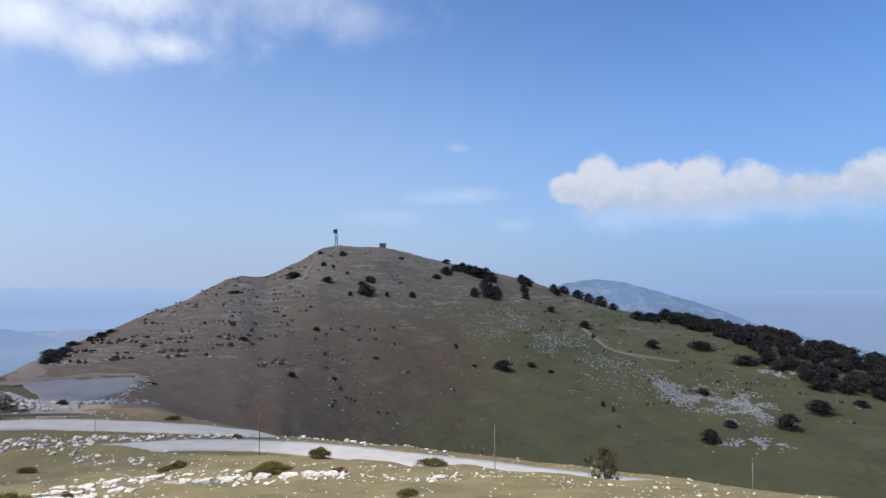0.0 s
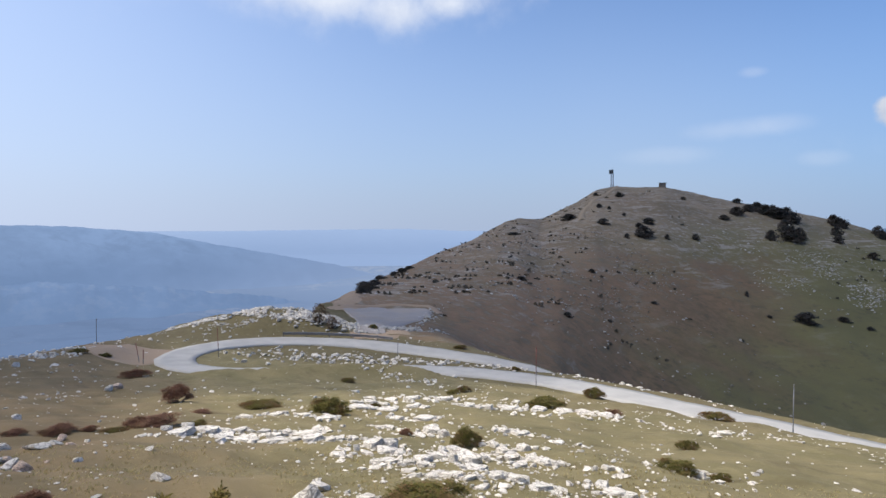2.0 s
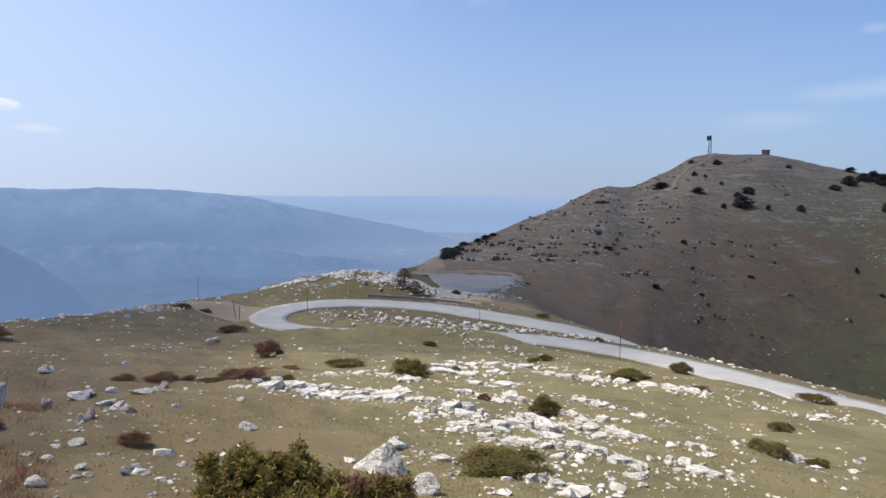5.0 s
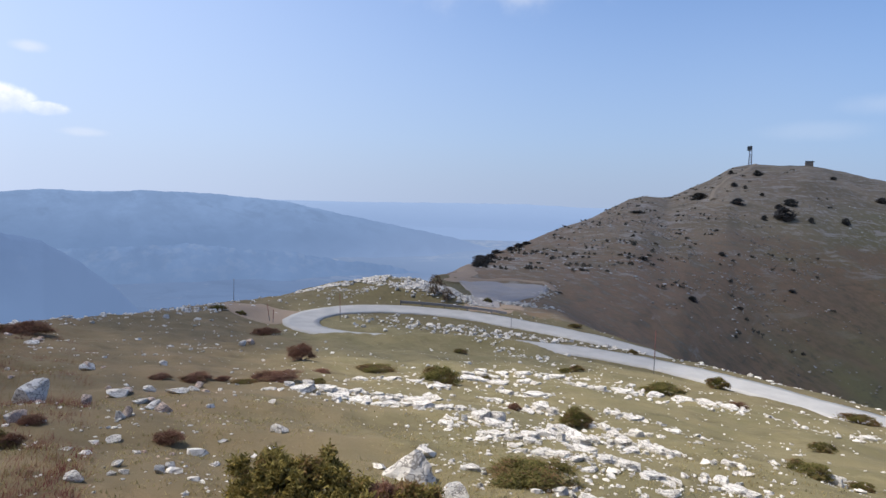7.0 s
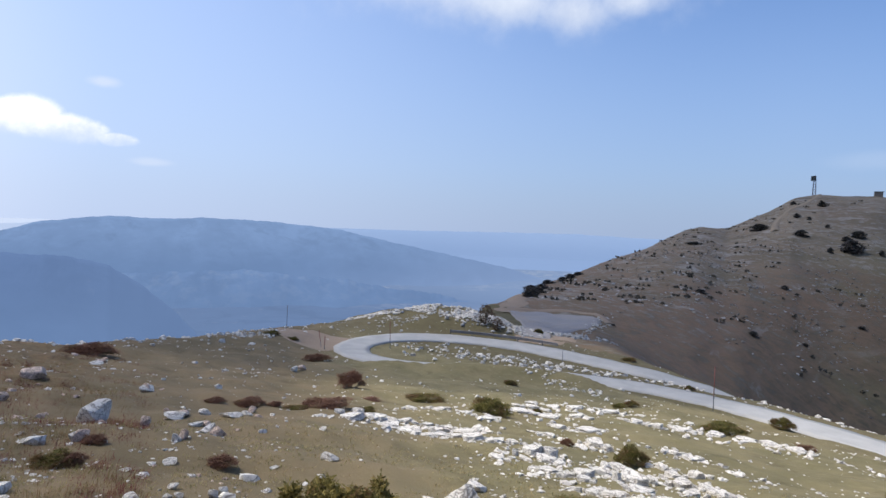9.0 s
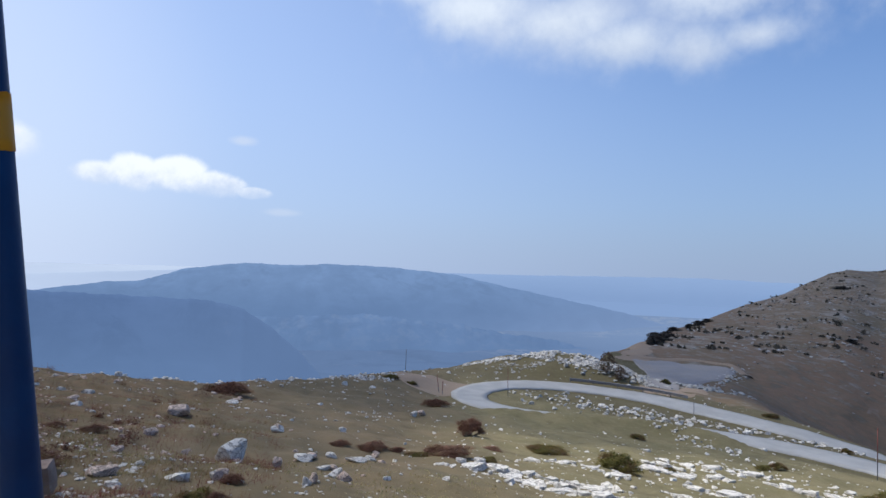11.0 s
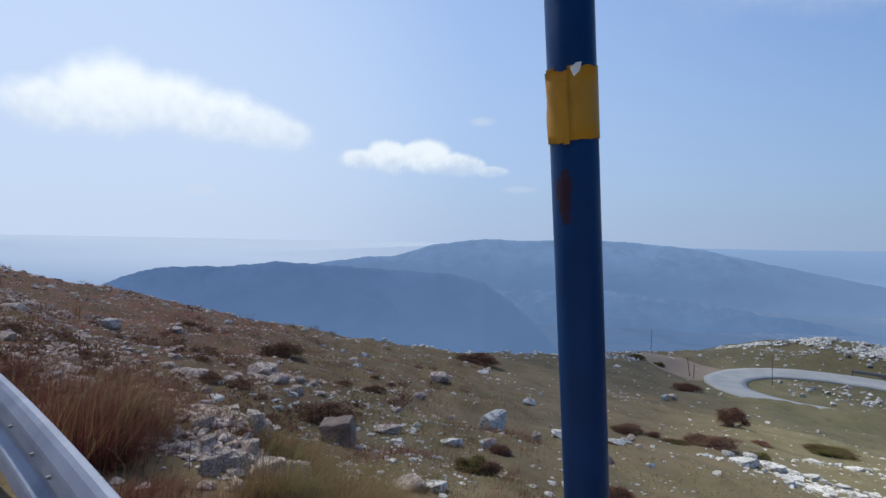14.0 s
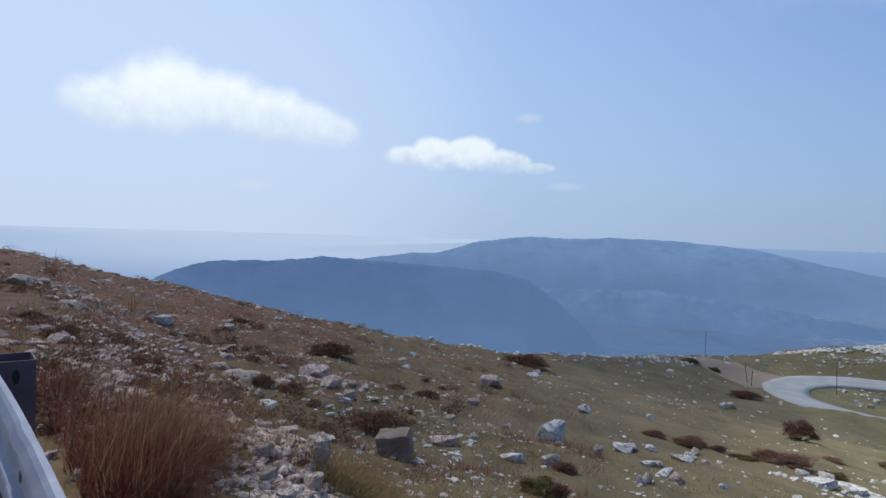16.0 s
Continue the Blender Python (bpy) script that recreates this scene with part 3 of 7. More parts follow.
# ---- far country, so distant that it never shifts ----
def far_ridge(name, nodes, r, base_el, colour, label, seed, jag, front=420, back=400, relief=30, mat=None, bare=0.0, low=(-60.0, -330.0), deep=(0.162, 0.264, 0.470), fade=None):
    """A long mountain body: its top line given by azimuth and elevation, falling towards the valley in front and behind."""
    rs = np.random.RandomState(seed)
    az = np.arange(nodes[0][0], nodes[-1][0], 0.2)
    el = wave(az, nodes)
    ph = rs.uniform(0, 6.28, 12)
    fuzz = jag * (np.sin(az * 2.1 + ph[0]) + 0.7 * np.sin(az * 4.7 + ph[1]) + 0.45 * np.sin(az * 9.7 + ph[2]) + 0.3 * np.sin(az * 21 + ph[3]))
    rows = []
    for u in np.linspace(-1, 1, 49):
        rr = np.full(len(az), r + u * (front if u < 0 else back))
        x, y = place(az, rr)
        top, foot = r * np.tan(np.radians(el + fuzz * np.exp(-(u / 0.1) ** 2))), rr * np.tan(np.radians(base_el))
        w = 1 - abs(u) ** 1.35
        rough = 0
        for n in range(5):
            f, a = 0.0022 * 1.9 ** n, ph[n] + n
            rough = rough + 0.6 ** n * np.abs(np.sin((x * math.cos(a) + y * math.sin(a)) * f + 1.4 * np.sin((y * math.cos(a) - x * math.sin(a)) * f * 0.7 + ph[n + 5])))
        rows.append(np.stack([x, y, EZ + foot + (top - foot) * w - relief * rough * min(1, abs(u) * 3)], 1))
    V = np.stack(rows)
    n, w = V.shape[0], V.shape[1]
    i, j = np.meshgrid(np.arange(w - 1), np.arange(n - 1))
    f = np.stack([j * w + i, j * w + i + 1, (j + 1) * w + i + 1, (j + 1) * w + i], -1).reshape(-1, 4)
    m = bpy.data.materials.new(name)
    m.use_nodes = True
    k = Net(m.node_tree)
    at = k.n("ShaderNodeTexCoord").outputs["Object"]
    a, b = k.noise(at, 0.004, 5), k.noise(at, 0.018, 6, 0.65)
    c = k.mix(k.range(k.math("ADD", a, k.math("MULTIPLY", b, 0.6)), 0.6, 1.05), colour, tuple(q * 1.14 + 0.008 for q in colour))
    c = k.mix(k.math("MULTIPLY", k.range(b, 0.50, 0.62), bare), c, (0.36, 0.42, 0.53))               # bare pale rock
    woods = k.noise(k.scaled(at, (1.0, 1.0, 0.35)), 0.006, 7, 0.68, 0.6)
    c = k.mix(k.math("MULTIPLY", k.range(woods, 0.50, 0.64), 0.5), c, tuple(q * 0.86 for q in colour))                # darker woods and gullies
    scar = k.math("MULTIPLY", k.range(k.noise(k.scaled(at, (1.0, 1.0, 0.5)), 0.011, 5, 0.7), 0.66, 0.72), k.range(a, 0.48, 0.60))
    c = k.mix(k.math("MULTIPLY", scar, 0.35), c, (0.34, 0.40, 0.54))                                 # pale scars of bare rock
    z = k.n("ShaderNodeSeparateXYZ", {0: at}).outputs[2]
    c = k.mix(k.math("MULTIPLY", k.range(z, *low), 0.95), c, deep)                       # haze painted in, thicker towards the valley floor
    if fade:                                                   # and painted along a flank that runs away from the eye
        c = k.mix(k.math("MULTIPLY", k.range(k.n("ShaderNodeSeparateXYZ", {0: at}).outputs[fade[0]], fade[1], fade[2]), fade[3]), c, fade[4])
    # the haze blue also glows, in place of light scattered by the air
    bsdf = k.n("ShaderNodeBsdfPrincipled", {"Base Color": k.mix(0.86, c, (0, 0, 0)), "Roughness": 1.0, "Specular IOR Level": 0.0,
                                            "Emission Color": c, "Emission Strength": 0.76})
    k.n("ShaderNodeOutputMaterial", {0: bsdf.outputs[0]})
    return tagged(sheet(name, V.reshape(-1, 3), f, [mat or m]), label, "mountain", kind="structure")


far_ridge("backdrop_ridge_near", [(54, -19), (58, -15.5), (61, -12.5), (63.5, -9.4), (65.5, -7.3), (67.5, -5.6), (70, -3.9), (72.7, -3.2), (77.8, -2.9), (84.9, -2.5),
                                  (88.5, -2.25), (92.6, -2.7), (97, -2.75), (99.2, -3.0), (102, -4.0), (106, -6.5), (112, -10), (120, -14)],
          1900, -17, (0.124, 0.206, 0.394), "wooded ridge across the valley, painted dark blue for haze", 3, 0.035, 600, 500, 20, fade=(1, 200.0, 900.0, 0.92, (0.166, 0.264, 0.474)))
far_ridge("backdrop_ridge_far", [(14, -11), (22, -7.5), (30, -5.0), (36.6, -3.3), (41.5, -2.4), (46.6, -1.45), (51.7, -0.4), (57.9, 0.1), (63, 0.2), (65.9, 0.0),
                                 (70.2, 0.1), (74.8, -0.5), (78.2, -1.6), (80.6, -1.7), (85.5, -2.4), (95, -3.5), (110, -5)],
          3600, -7.5, (0.208, 0.322, 0.545), "long flat-topped mountain across the valley, painted blue for haze", 5, 0.02, 900, 500, 34, fade=(0, -2750.0, -1500.0, 0.85, (0.30, 0.415, 0.655)), low=(-30.0, -270.0))
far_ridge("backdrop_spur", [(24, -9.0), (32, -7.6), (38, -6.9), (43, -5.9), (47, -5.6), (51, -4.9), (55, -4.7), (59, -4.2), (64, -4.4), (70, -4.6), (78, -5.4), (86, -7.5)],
          2750, -13, (0.166, 0.268, 0.474), "wooded spurs at the mountain foot, painted blue for haze", 17, 0.05, 900, 500, 60, bare=0.16, low=(-150.0, -420.0))
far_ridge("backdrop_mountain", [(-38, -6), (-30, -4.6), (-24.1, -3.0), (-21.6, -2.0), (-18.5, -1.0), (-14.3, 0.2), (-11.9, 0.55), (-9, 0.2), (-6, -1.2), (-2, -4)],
          2700, -9, (0.150, 0.240, 0.41), "bare mountain behind the hill, painted pale blue-grey for haze", 8, 0.02, 500, 400, 26, bare=0.3)
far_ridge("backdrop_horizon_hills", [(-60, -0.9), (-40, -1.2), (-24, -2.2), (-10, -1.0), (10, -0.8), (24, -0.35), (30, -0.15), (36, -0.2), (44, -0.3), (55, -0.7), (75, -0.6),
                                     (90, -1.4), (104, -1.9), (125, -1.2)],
          4500, -3.2, (0.29, 0.43, 0.71), "faint distant hills painted in glowing haze colour", 11, 0.015, 400, 300, 8, HAZE)


# ---- clouds out of view overhead, placed to shade the far hill, the slope and the bend ----
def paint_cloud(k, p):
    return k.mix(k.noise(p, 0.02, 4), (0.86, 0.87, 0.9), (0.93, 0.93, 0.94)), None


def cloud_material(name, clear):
    """White cloud body; clear is the share of sun let through, tuned to the ground's brightness."""
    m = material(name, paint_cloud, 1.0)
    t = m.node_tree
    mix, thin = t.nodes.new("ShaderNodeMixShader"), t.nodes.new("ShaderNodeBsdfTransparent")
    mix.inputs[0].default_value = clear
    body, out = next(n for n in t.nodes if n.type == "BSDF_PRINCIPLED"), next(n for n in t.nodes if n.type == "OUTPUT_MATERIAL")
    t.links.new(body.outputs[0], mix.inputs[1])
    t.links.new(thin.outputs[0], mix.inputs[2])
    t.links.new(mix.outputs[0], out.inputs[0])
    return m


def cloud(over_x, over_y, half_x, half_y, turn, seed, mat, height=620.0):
    """An unseen flat-based cumulus, set so that its shade falls round a point of the ground."""
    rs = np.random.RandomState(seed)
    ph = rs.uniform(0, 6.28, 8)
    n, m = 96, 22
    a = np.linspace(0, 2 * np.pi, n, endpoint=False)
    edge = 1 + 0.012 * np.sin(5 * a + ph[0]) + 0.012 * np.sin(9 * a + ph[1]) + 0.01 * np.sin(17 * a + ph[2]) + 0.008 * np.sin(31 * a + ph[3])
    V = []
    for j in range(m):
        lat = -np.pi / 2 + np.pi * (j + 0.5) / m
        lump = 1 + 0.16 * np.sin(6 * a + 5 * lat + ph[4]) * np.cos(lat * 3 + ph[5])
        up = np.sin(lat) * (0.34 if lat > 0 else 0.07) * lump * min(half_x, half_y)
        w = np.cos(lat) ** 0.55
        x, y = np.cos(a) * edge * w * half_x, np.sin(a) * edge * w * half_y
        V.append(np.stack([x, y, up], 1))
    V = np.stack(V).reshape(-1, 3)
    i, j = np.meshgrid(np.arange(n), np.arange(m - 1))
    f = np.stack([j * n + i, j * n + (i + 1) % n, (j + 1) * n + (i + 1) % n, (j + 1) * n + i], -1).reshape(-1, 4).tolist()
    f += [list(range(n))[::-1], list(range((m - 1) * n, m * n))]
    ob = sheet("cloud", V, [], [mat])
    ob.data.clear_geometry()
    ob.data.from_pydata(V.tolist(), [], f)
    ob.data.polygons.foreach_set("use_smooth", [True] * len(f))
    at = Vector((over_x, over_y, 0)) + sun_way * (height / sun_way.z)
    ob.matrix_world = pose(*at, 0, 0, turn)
    return tagged(ob, "white flat-based cumulus cloud out of view, placed to shade the ground", "cloud", kind="structure")


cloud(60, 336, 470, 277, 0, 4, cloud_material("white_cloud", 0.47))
# small extra cloud, added only to darken the bend and the knoll
cloud(-52, 46, 32, 31, 20, 12, cloud_material("bend_shade_cloud", 0.74), 560.0)
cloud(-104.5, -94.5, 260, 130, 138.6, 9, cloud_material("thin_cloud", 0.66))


# ---- where things stand: x, y, width, height ----
MEADOW_ROCKS = [(-13.83, 6.0, 0.77, 0.56), (-10.33, 4.54, 0.31, 0.18), (-13.6, 7.68, 0.53, 0.19), (-11.13, 7.22, 0.42, 0.25),
    (-9.83, 5.97, 0.19, 0.17), (-8.75, 5.35, 0.25, 0.1), (-8.14, 8.02, 0.37, 0.18), (-6.19, 6.45, 0.19, 0.24), (-6.31, 3.81, 0.22, 0.11),
    (-20.27, 9.84, 0.51, 0.28), (-21.69, 13.19, 0.35, 0.25), (-31.23, 23.33, 0.52, 0.36), (-10.89, 9.98, 0.2, 0.09), (-6.6, 5.06, 0.15, 0.1),
    (-7.0, 4.58, 0.17, 0.08), (-13.98, 8.64, 0.33, 0.18), (-12.23, 7.51, 0.36, 0.1), (-13.1, 8.87, 0.56, 0.13), (-15.66, 10.83, 0.4, 0.17),
    (-31.42, 12.12, 0.67, 0.21), (-6.55, 4.45, 0.14, 0.07), (-6.52, 4.3, 0.12, 0.05), (-6.35, 4.79, 0.14, 0.12)]
SHRUB_ROCKS = [(-5.12, 8.09, 0.8, 0.45), (-3.38, 6.95, 0.36, 0.27), (-3.86, 8.24, 0.11, 0.11)]
SLABS_LEFT = [(-14.02, 13.5, 0.92, 0.26), (-14.03, 14.44, 1.05, 0.3), (-13.77, 14.89, 0.86, 0.27), (-13.69, 15.45, 0.7, 0.18), (-13.22, 14.3, 1.11, 0.13), (-12.16, 14.22, 1.06, 0.18),
    (-11.56, 14.63, 0.74, 0.25), (-11.76, 15.5, 0.46, 0.18), (-10.75, 13.93, 0.66, 0.1), (-11.09, 15.47, 0.89, 0.14), (-9.57, 13.95, 0.96, 0.16), (-10.09, 13.85, 0.48, 0.13),
    (-12.85, 15.66, 0.57, 0.11), (-9.09, 14.4, 0.58, 0.13), (-8.83, 14.75, 0.4, 0.1), (-7.77, 14.11, 0.73, 0.36), (-7.44, 14.44, 0.49, 0.3), (-7.28, 13.93, 0.81, 0.16),
    (-6.77, 13.77, 0.43, 0.1), (-6.31, 12.5, 0.74, 0.16), (-7.99, 12.94, 0.65, 0.13)]
SLABS_UPPER = [(-15.82, 17.92, 0.67, 0.11), (-15.26, 18.93, 0.77, 0.16), (-14.48, 19.55, 0.77, 0.14), (-13.35, 19.54, 0.93, 0.15), (-14.94, 23.91, 1.1, 0.16), (-16.65, 27.52, 1.49, 0.18),
    (-16.99, 30.05, 1.92, 0.19), (-15.79, 30.32, 1.58, 0.22), (-13.98, 24.79, 1.59, 0.16), (-13.39, 26.24, 1.09, 0.19), (-11.41, 21.37, 0.81, 0.23), (-10.38, 21.73, 1.12, 0.18),
    (-10.71, 19.69, 0.67, 0.17), (-8.17, 18.16, 0.85, 0.37), (-8.28, 17.53, 0.72, 0.14), (-7.79, 18.06, 0.44, 0.15), (-15.1, 32.94, 1.47, 0.2), (-11.53, 28.52, 1.25, 0.17),
    (-10.48, 28.21, 0.83, 0.28), (-10.19, 29.99, 1.46, 0.18), (-8.65, 30.49, 2.63, 0.2)]
SLABS_MAIN = [(-5.23, 12.2, 0.65, 0.25), (-5.61, 13.64, 0.72, 0.3), (-5.49, 12.14, 0.45, 0.12), (-5.05, 11.84, 0.39, 0.12), (-6.31, 16.02, 0.84, 0.24), (-4.58, 12.93, 0.74, 0.33),
    (-4.51, 11.23, 0.57, 0.18), (-4.08, 11.15, 0.67, 0.18), (-3.79, 11.1, 0.55, 0.11), (-4.0, 12.04, 0.59, 0.09), (-5.72, 17.28, 0.54, 0.19), (-5.1, 16.38, 0.57, 0.24),
    (-4.23, 14.81, 0.66, 0.29), (-4.55, 16.5, 0.6, 0.19), (-3.76, 14.9, 0.51, 0.18), (-3.46, 14.63, 0.58, 0.18), (-3.72, 14.01, 0.48, 0.13), (-3.29, 14.49, 0.41, 0.11),
    (-3.04, 14.8, 0.39, 0.07), (-3.41, 11.7, 0.41, 0.09)]
SLABS_LOW = [(-3.3, 11.45, 0.4, 0.07), (-2.98, 11.58, 0.53, 0.12), (-3.32, 10.86, 0.38, 0.07), (-2.55, 11.64, 0.64, 0.11), (-2.23, 11.95, 0.47, 0.08), (-6.4, 19.91, 0.58, 0.17),
    (-6.02, 19.99, 0.77, 0.19), (-5.76, 20.19, 0.39, 0.14), (-7.64, 31.55, 2.09, 0.21), (-6.14, 29.87, 1.96, 0.2), (-5.09, 29.35, 1.09, 0.16), (-1.92, 14.64, 0.57, 0.16),
    (-1.74, 13.25, 0.59, 0.1), (-1.35, 12.52, 0.6, 0.13), (-1.07, 12.55, 0.46, 0.09), (-0.23, 16.06, 0.59, 0.19), (0.21, 16.48, 0.45, 0.13), (-2.92, 8.91, 0.28, 0.12),
    (-2.55, 9.01, 0.35, 0.07), (-0.22, 29.97, 0.82, 0.16), (-4.72, 9.2, 0.51, 0.08), (-1.9, 10.65, 0.4, 0.06)]
SLABS = SLABS_LEFT + SLABS_UPPER + SLABS_MAIN + SLABS_LOW
SLOPE_ROCKS = [(-22.93, 7.3, 0.82, 0.41), (-16.62, 4.88, 0.4, 0.22), (-13.58, 3.56, 0.29, 0.14), (-14.36, 5.11, 0.23, 0.13),
    (-32.75, 12.88, 0.51, 0.24), (-20.31, 9.86, 0.38, 0.34), (-24.52, 4.14, 0.45, 0.17), (-15.51, 0.72, 0.85, 0.36), (-14.12, 1.11, 0.36, 0.15),
    (-13.97, 1.48, 0.26, 0.18), (-14.08, 1.76, 0.22, 0.11), (-11.01, 2.86, 0.57, 0.17), (-8.1, 0.71, 0.3, 0.3), (-5.05, 0.57, 0.15, 0.14),
    (-10.24, 4.56, 0.29, 0.2)]
SLOPE_ROCKS_LOW = [(-13.67, 7.91, 0.4, 0.14), (-10.91, 7.3, 0.4, 0.24), (-9.96, 6.13, 0.19, 0.21), (-31.41, 24.03, 0.5, 0.34),
    (-12.28, 7.77, 0.29, 0.13), (-16.07, 11.23, 0.28, 0.19), (-12.81, 6.64, 0.24, 0.24), (-14.55, 10.54, 0.28, 0.11)]
SLOPE_ROCKS_HIGH = [(-20.44, -3.63, 0.61, 0.33), (-23.85, -2.17, 0.35, 0.21), (-17.76, -6.53, 0.97, 0.39), (-20.09, -6.84, 0.65, 0.24),
    (-15.0, -4.36, 0.76, 0.24), (-13.38, -0.59, 0.5, 0.18), (-6.23, -0.79, 0.23, 0.11), (-22.31, -5.3, 0.42, 0.17), (-17.06, -3.78, 0.29, 0.11),
    (-17.47, -1.45, 0.51, 0.12), (-7.07, -1.72, 0.16, 0.08), (-6.54, -1.33, 0.35, 0.15)]
SHRUBS_A = [(-22.71, 20.69, 1.54, 0.91), (-15.01, 21.89, 1.89, 0.85), (-6.54, 17.14, 1.06, 0.61), (-6.18, 5.83, 0.35, 0.2),
    (-8.32, 5.99, 0.56, 0.23), (-16.01, 13.55, 1.05, 0.34), (-19.23, 22.32, 1.93, 0.35), (-8.93, 32.19, 2.61, 0.57), (-8.4, 41.01, 1.62, 0.76),
    (-15.44, 36.26, 1.05, 0.45), (-16.96, 11.55, 0.89, 0.28), (-0.89, 21.24, 0.74, 0.35), (-0.63, 15.98, 1.08, 0.32), (-0.89, 36.96, 1.81, 0.49),
    (-8.19, 3.8, 0.36, 0.23), (-9.91, 4.63, 0.39, 0.15), (-36.44, 13.47, 2.84, 0.72), (-38.38, 30.37, 2.42, 0.6), (-8.62, 17.25, 0.52, 0.24),
    (-50.6, 34.15, 1.79, 0.47), (-49.12, 35.55, 1.27, 0.42), (-25.49, 38.0, 1.08, 0.37), (-5.28, 31.69, 1.04, 0.36), (0.3, 16.36, 0.52, 0.17)]
SHRUBS_B = [(-15.3, 15.2, 0.78, 0.2), (-14.67, 24.92, 0.52, 0.26), (-15.69, 35.22, 0.89, 0.27)]
SLOPE_SHRUBS = [(-25.51, -2.07, 0.82, 0.43), (-10.02, -2.82, 0.52, 0.22), (-11.38, 1.75, 1.11, 0.52), (-21.19, 1.27, 1.48, 0.78),
    (-16.05, 2.71, 0.51, 0.23), (-36.58, 13.63, 2.62, 0.79), (-16.13, 3.51, 0.61, 0.29), (-8.4, 3.61, 0.57, 0.35), (-5.9, 0.9, 0.31, 0.3),
    (-9.92, 4.64, 0.4, 0.2), (-15.53, 13.72, 1.65, 0.48), (-17.29, 11.91, 0.96, 0.34), (-17.26, 10.66, 0.67, 0.24), (-16.9, 12.58, 0.51, 0.24),
    (-15.88, 12.73, 0.8, 0.22), (-19.31, 18.94, 0.93, 0.2), (-12.56, 0.21, 0.53, 0.26), (-11.44, -3.79, 0.44, 0.18), (-8.91, -1.6, 0.28, 0.14),
    (-12.57, -0.3, 0.42, 0.32)]
HILL_BUSHES_A = [(-38.3, 249.8, 8.1, 5.4), (-43.4, 243.3, 2.6, 2.2), (-30.4, 253.7, 2.3, 2.3), (-21.3, 267.8, 3.4, 2.9),
    (-54.9, 255.0, 5.5, 2.8), (-74.3, 275.0, 9.0, 3.5), (-64.5, 290.0, 2.9, 2.4), (-59.6, 288.0, 2.1, 1.8), (-50.8, 276.3, 2.2, 1.7),
    (-62.0, 323.3, 5.0, 2.9), (-39.6, 268.7, 6.3, 3.4), (-76.0, 332.8, 3.0, 2.1), (-13.4, 317.2, 5.7, 2.9), (-9.9, 374.4, 6.7, 3.4),
    (13.3, 303.0, 10.8, 7.1), (35.5, 358.6, 9.0, 5.8), (31.6, 319.4, 5.7, 4.0), (56.0, 291.9, 6.7, 4.1), (57.1, 278.4, 2.0, 2.5),
    (83.0, 279.6, 7.4, 4.4), (106.27, 286.64, 12.6, 4.5), (117.06, 266.2, 11.7, 4.7), (13.9, 215.8, 8.0, 4.2), (24.6, 227.0, 4.4, 1.8)]
HILL_BUSHES_B = [(31.3, 224.8, 2.4, 1.4), (-2.2, 225.0, 1.6, 2.2), (-35.9, 134.3, 2.4, 1.2), (-30.2, 151.0, 1.6, 0.9),
    (86.57, 231.32, 5.7, 2.8), (73.58, 191.31, 6.3, 4.5), (83.63, 201.52, 4.6, 2.8), (100.29, 198.95, 8.0, 5.7), (117.36, 212.81, 9.6, 5.0),
    (45.2, 205.7, 1.5, 2.4), (48.0, 203.2, 1.4, 2.0), (137.31, 223.67, 5.8, 2.7), (-42.72, 67.77, 1.4, 0.8), (42.4, 305.0, 5.4, 3.3),
    (51.9, 351.6, 6.3, 3.8), (0.2, 354.5, 8.3, 4.5), (8.0, 344.2, 12.4, 6.2), (13.9, 339.3, 7.9, 4.3), (-41.9, 260.6, 3.8, 2.4),
    (-33.7, 341.8, 3.7, 1.8), (-24.9, 183.2, 2.3, 0.8), (4.2, 211.8, 1.9, 1.1), (-43.4, 187.7, 2.4, 1.4), (-53.5, 153.7, 3.3, 1.1)]
HILL_BUSHES_C = [(-75.6, 114, 3.0, 2.0), (-77.5, 118, 4.2, 2.4), (-80, 123.5, 4.4, 2.2), (-84, 132, 3.6, 1.8), (-88.7, 149, 2.6, 1.6), (-88.5, 153, 3.4, 1.8), (-90, 160, 2.8, 1.5), (-81.4, 222.9, 4.9, 1.2), (-83.3, 126.3, 3.9, 2.1), (-89.0, 142.6, 3.4, 1.6), (-90.9, 160.9, 2.3, 1.2)]


def mesh_of(name, verts, faces, mat, smooth=False):
    me = bpy.data.meshes.new(name)
    me.from_pydata(np.asarray(verts, float).tolist(), [], np.asarray(faces).tolist() if not isinstance(faces, list) else faces)
    me.materials.append(mat)
    if smooth:
        me.polygons.foreach_set("use_smooth", [True] * len(me.polygons))
    me.update()
    return me


def child(name, me, parent, label=""):
    ob = new(name, me)
    ob.parent = parent
    if label:
        ob["label"] = label
    return ob


# ---- rocks ----
def ball(sub):
    bm = bmesh.new()
    bmesh.ops.create_icosphere(bm, subdivisions=sub, radius=1.0)
    v = np.array([q.co[:] for q in bm.verts])
    f = np.array([[q.index for q in g.verts] for g in bm.faces])
    bm.free()
    return v, f


BALLS = {n: ball(n) for n in (1, 2, 3, 4)}


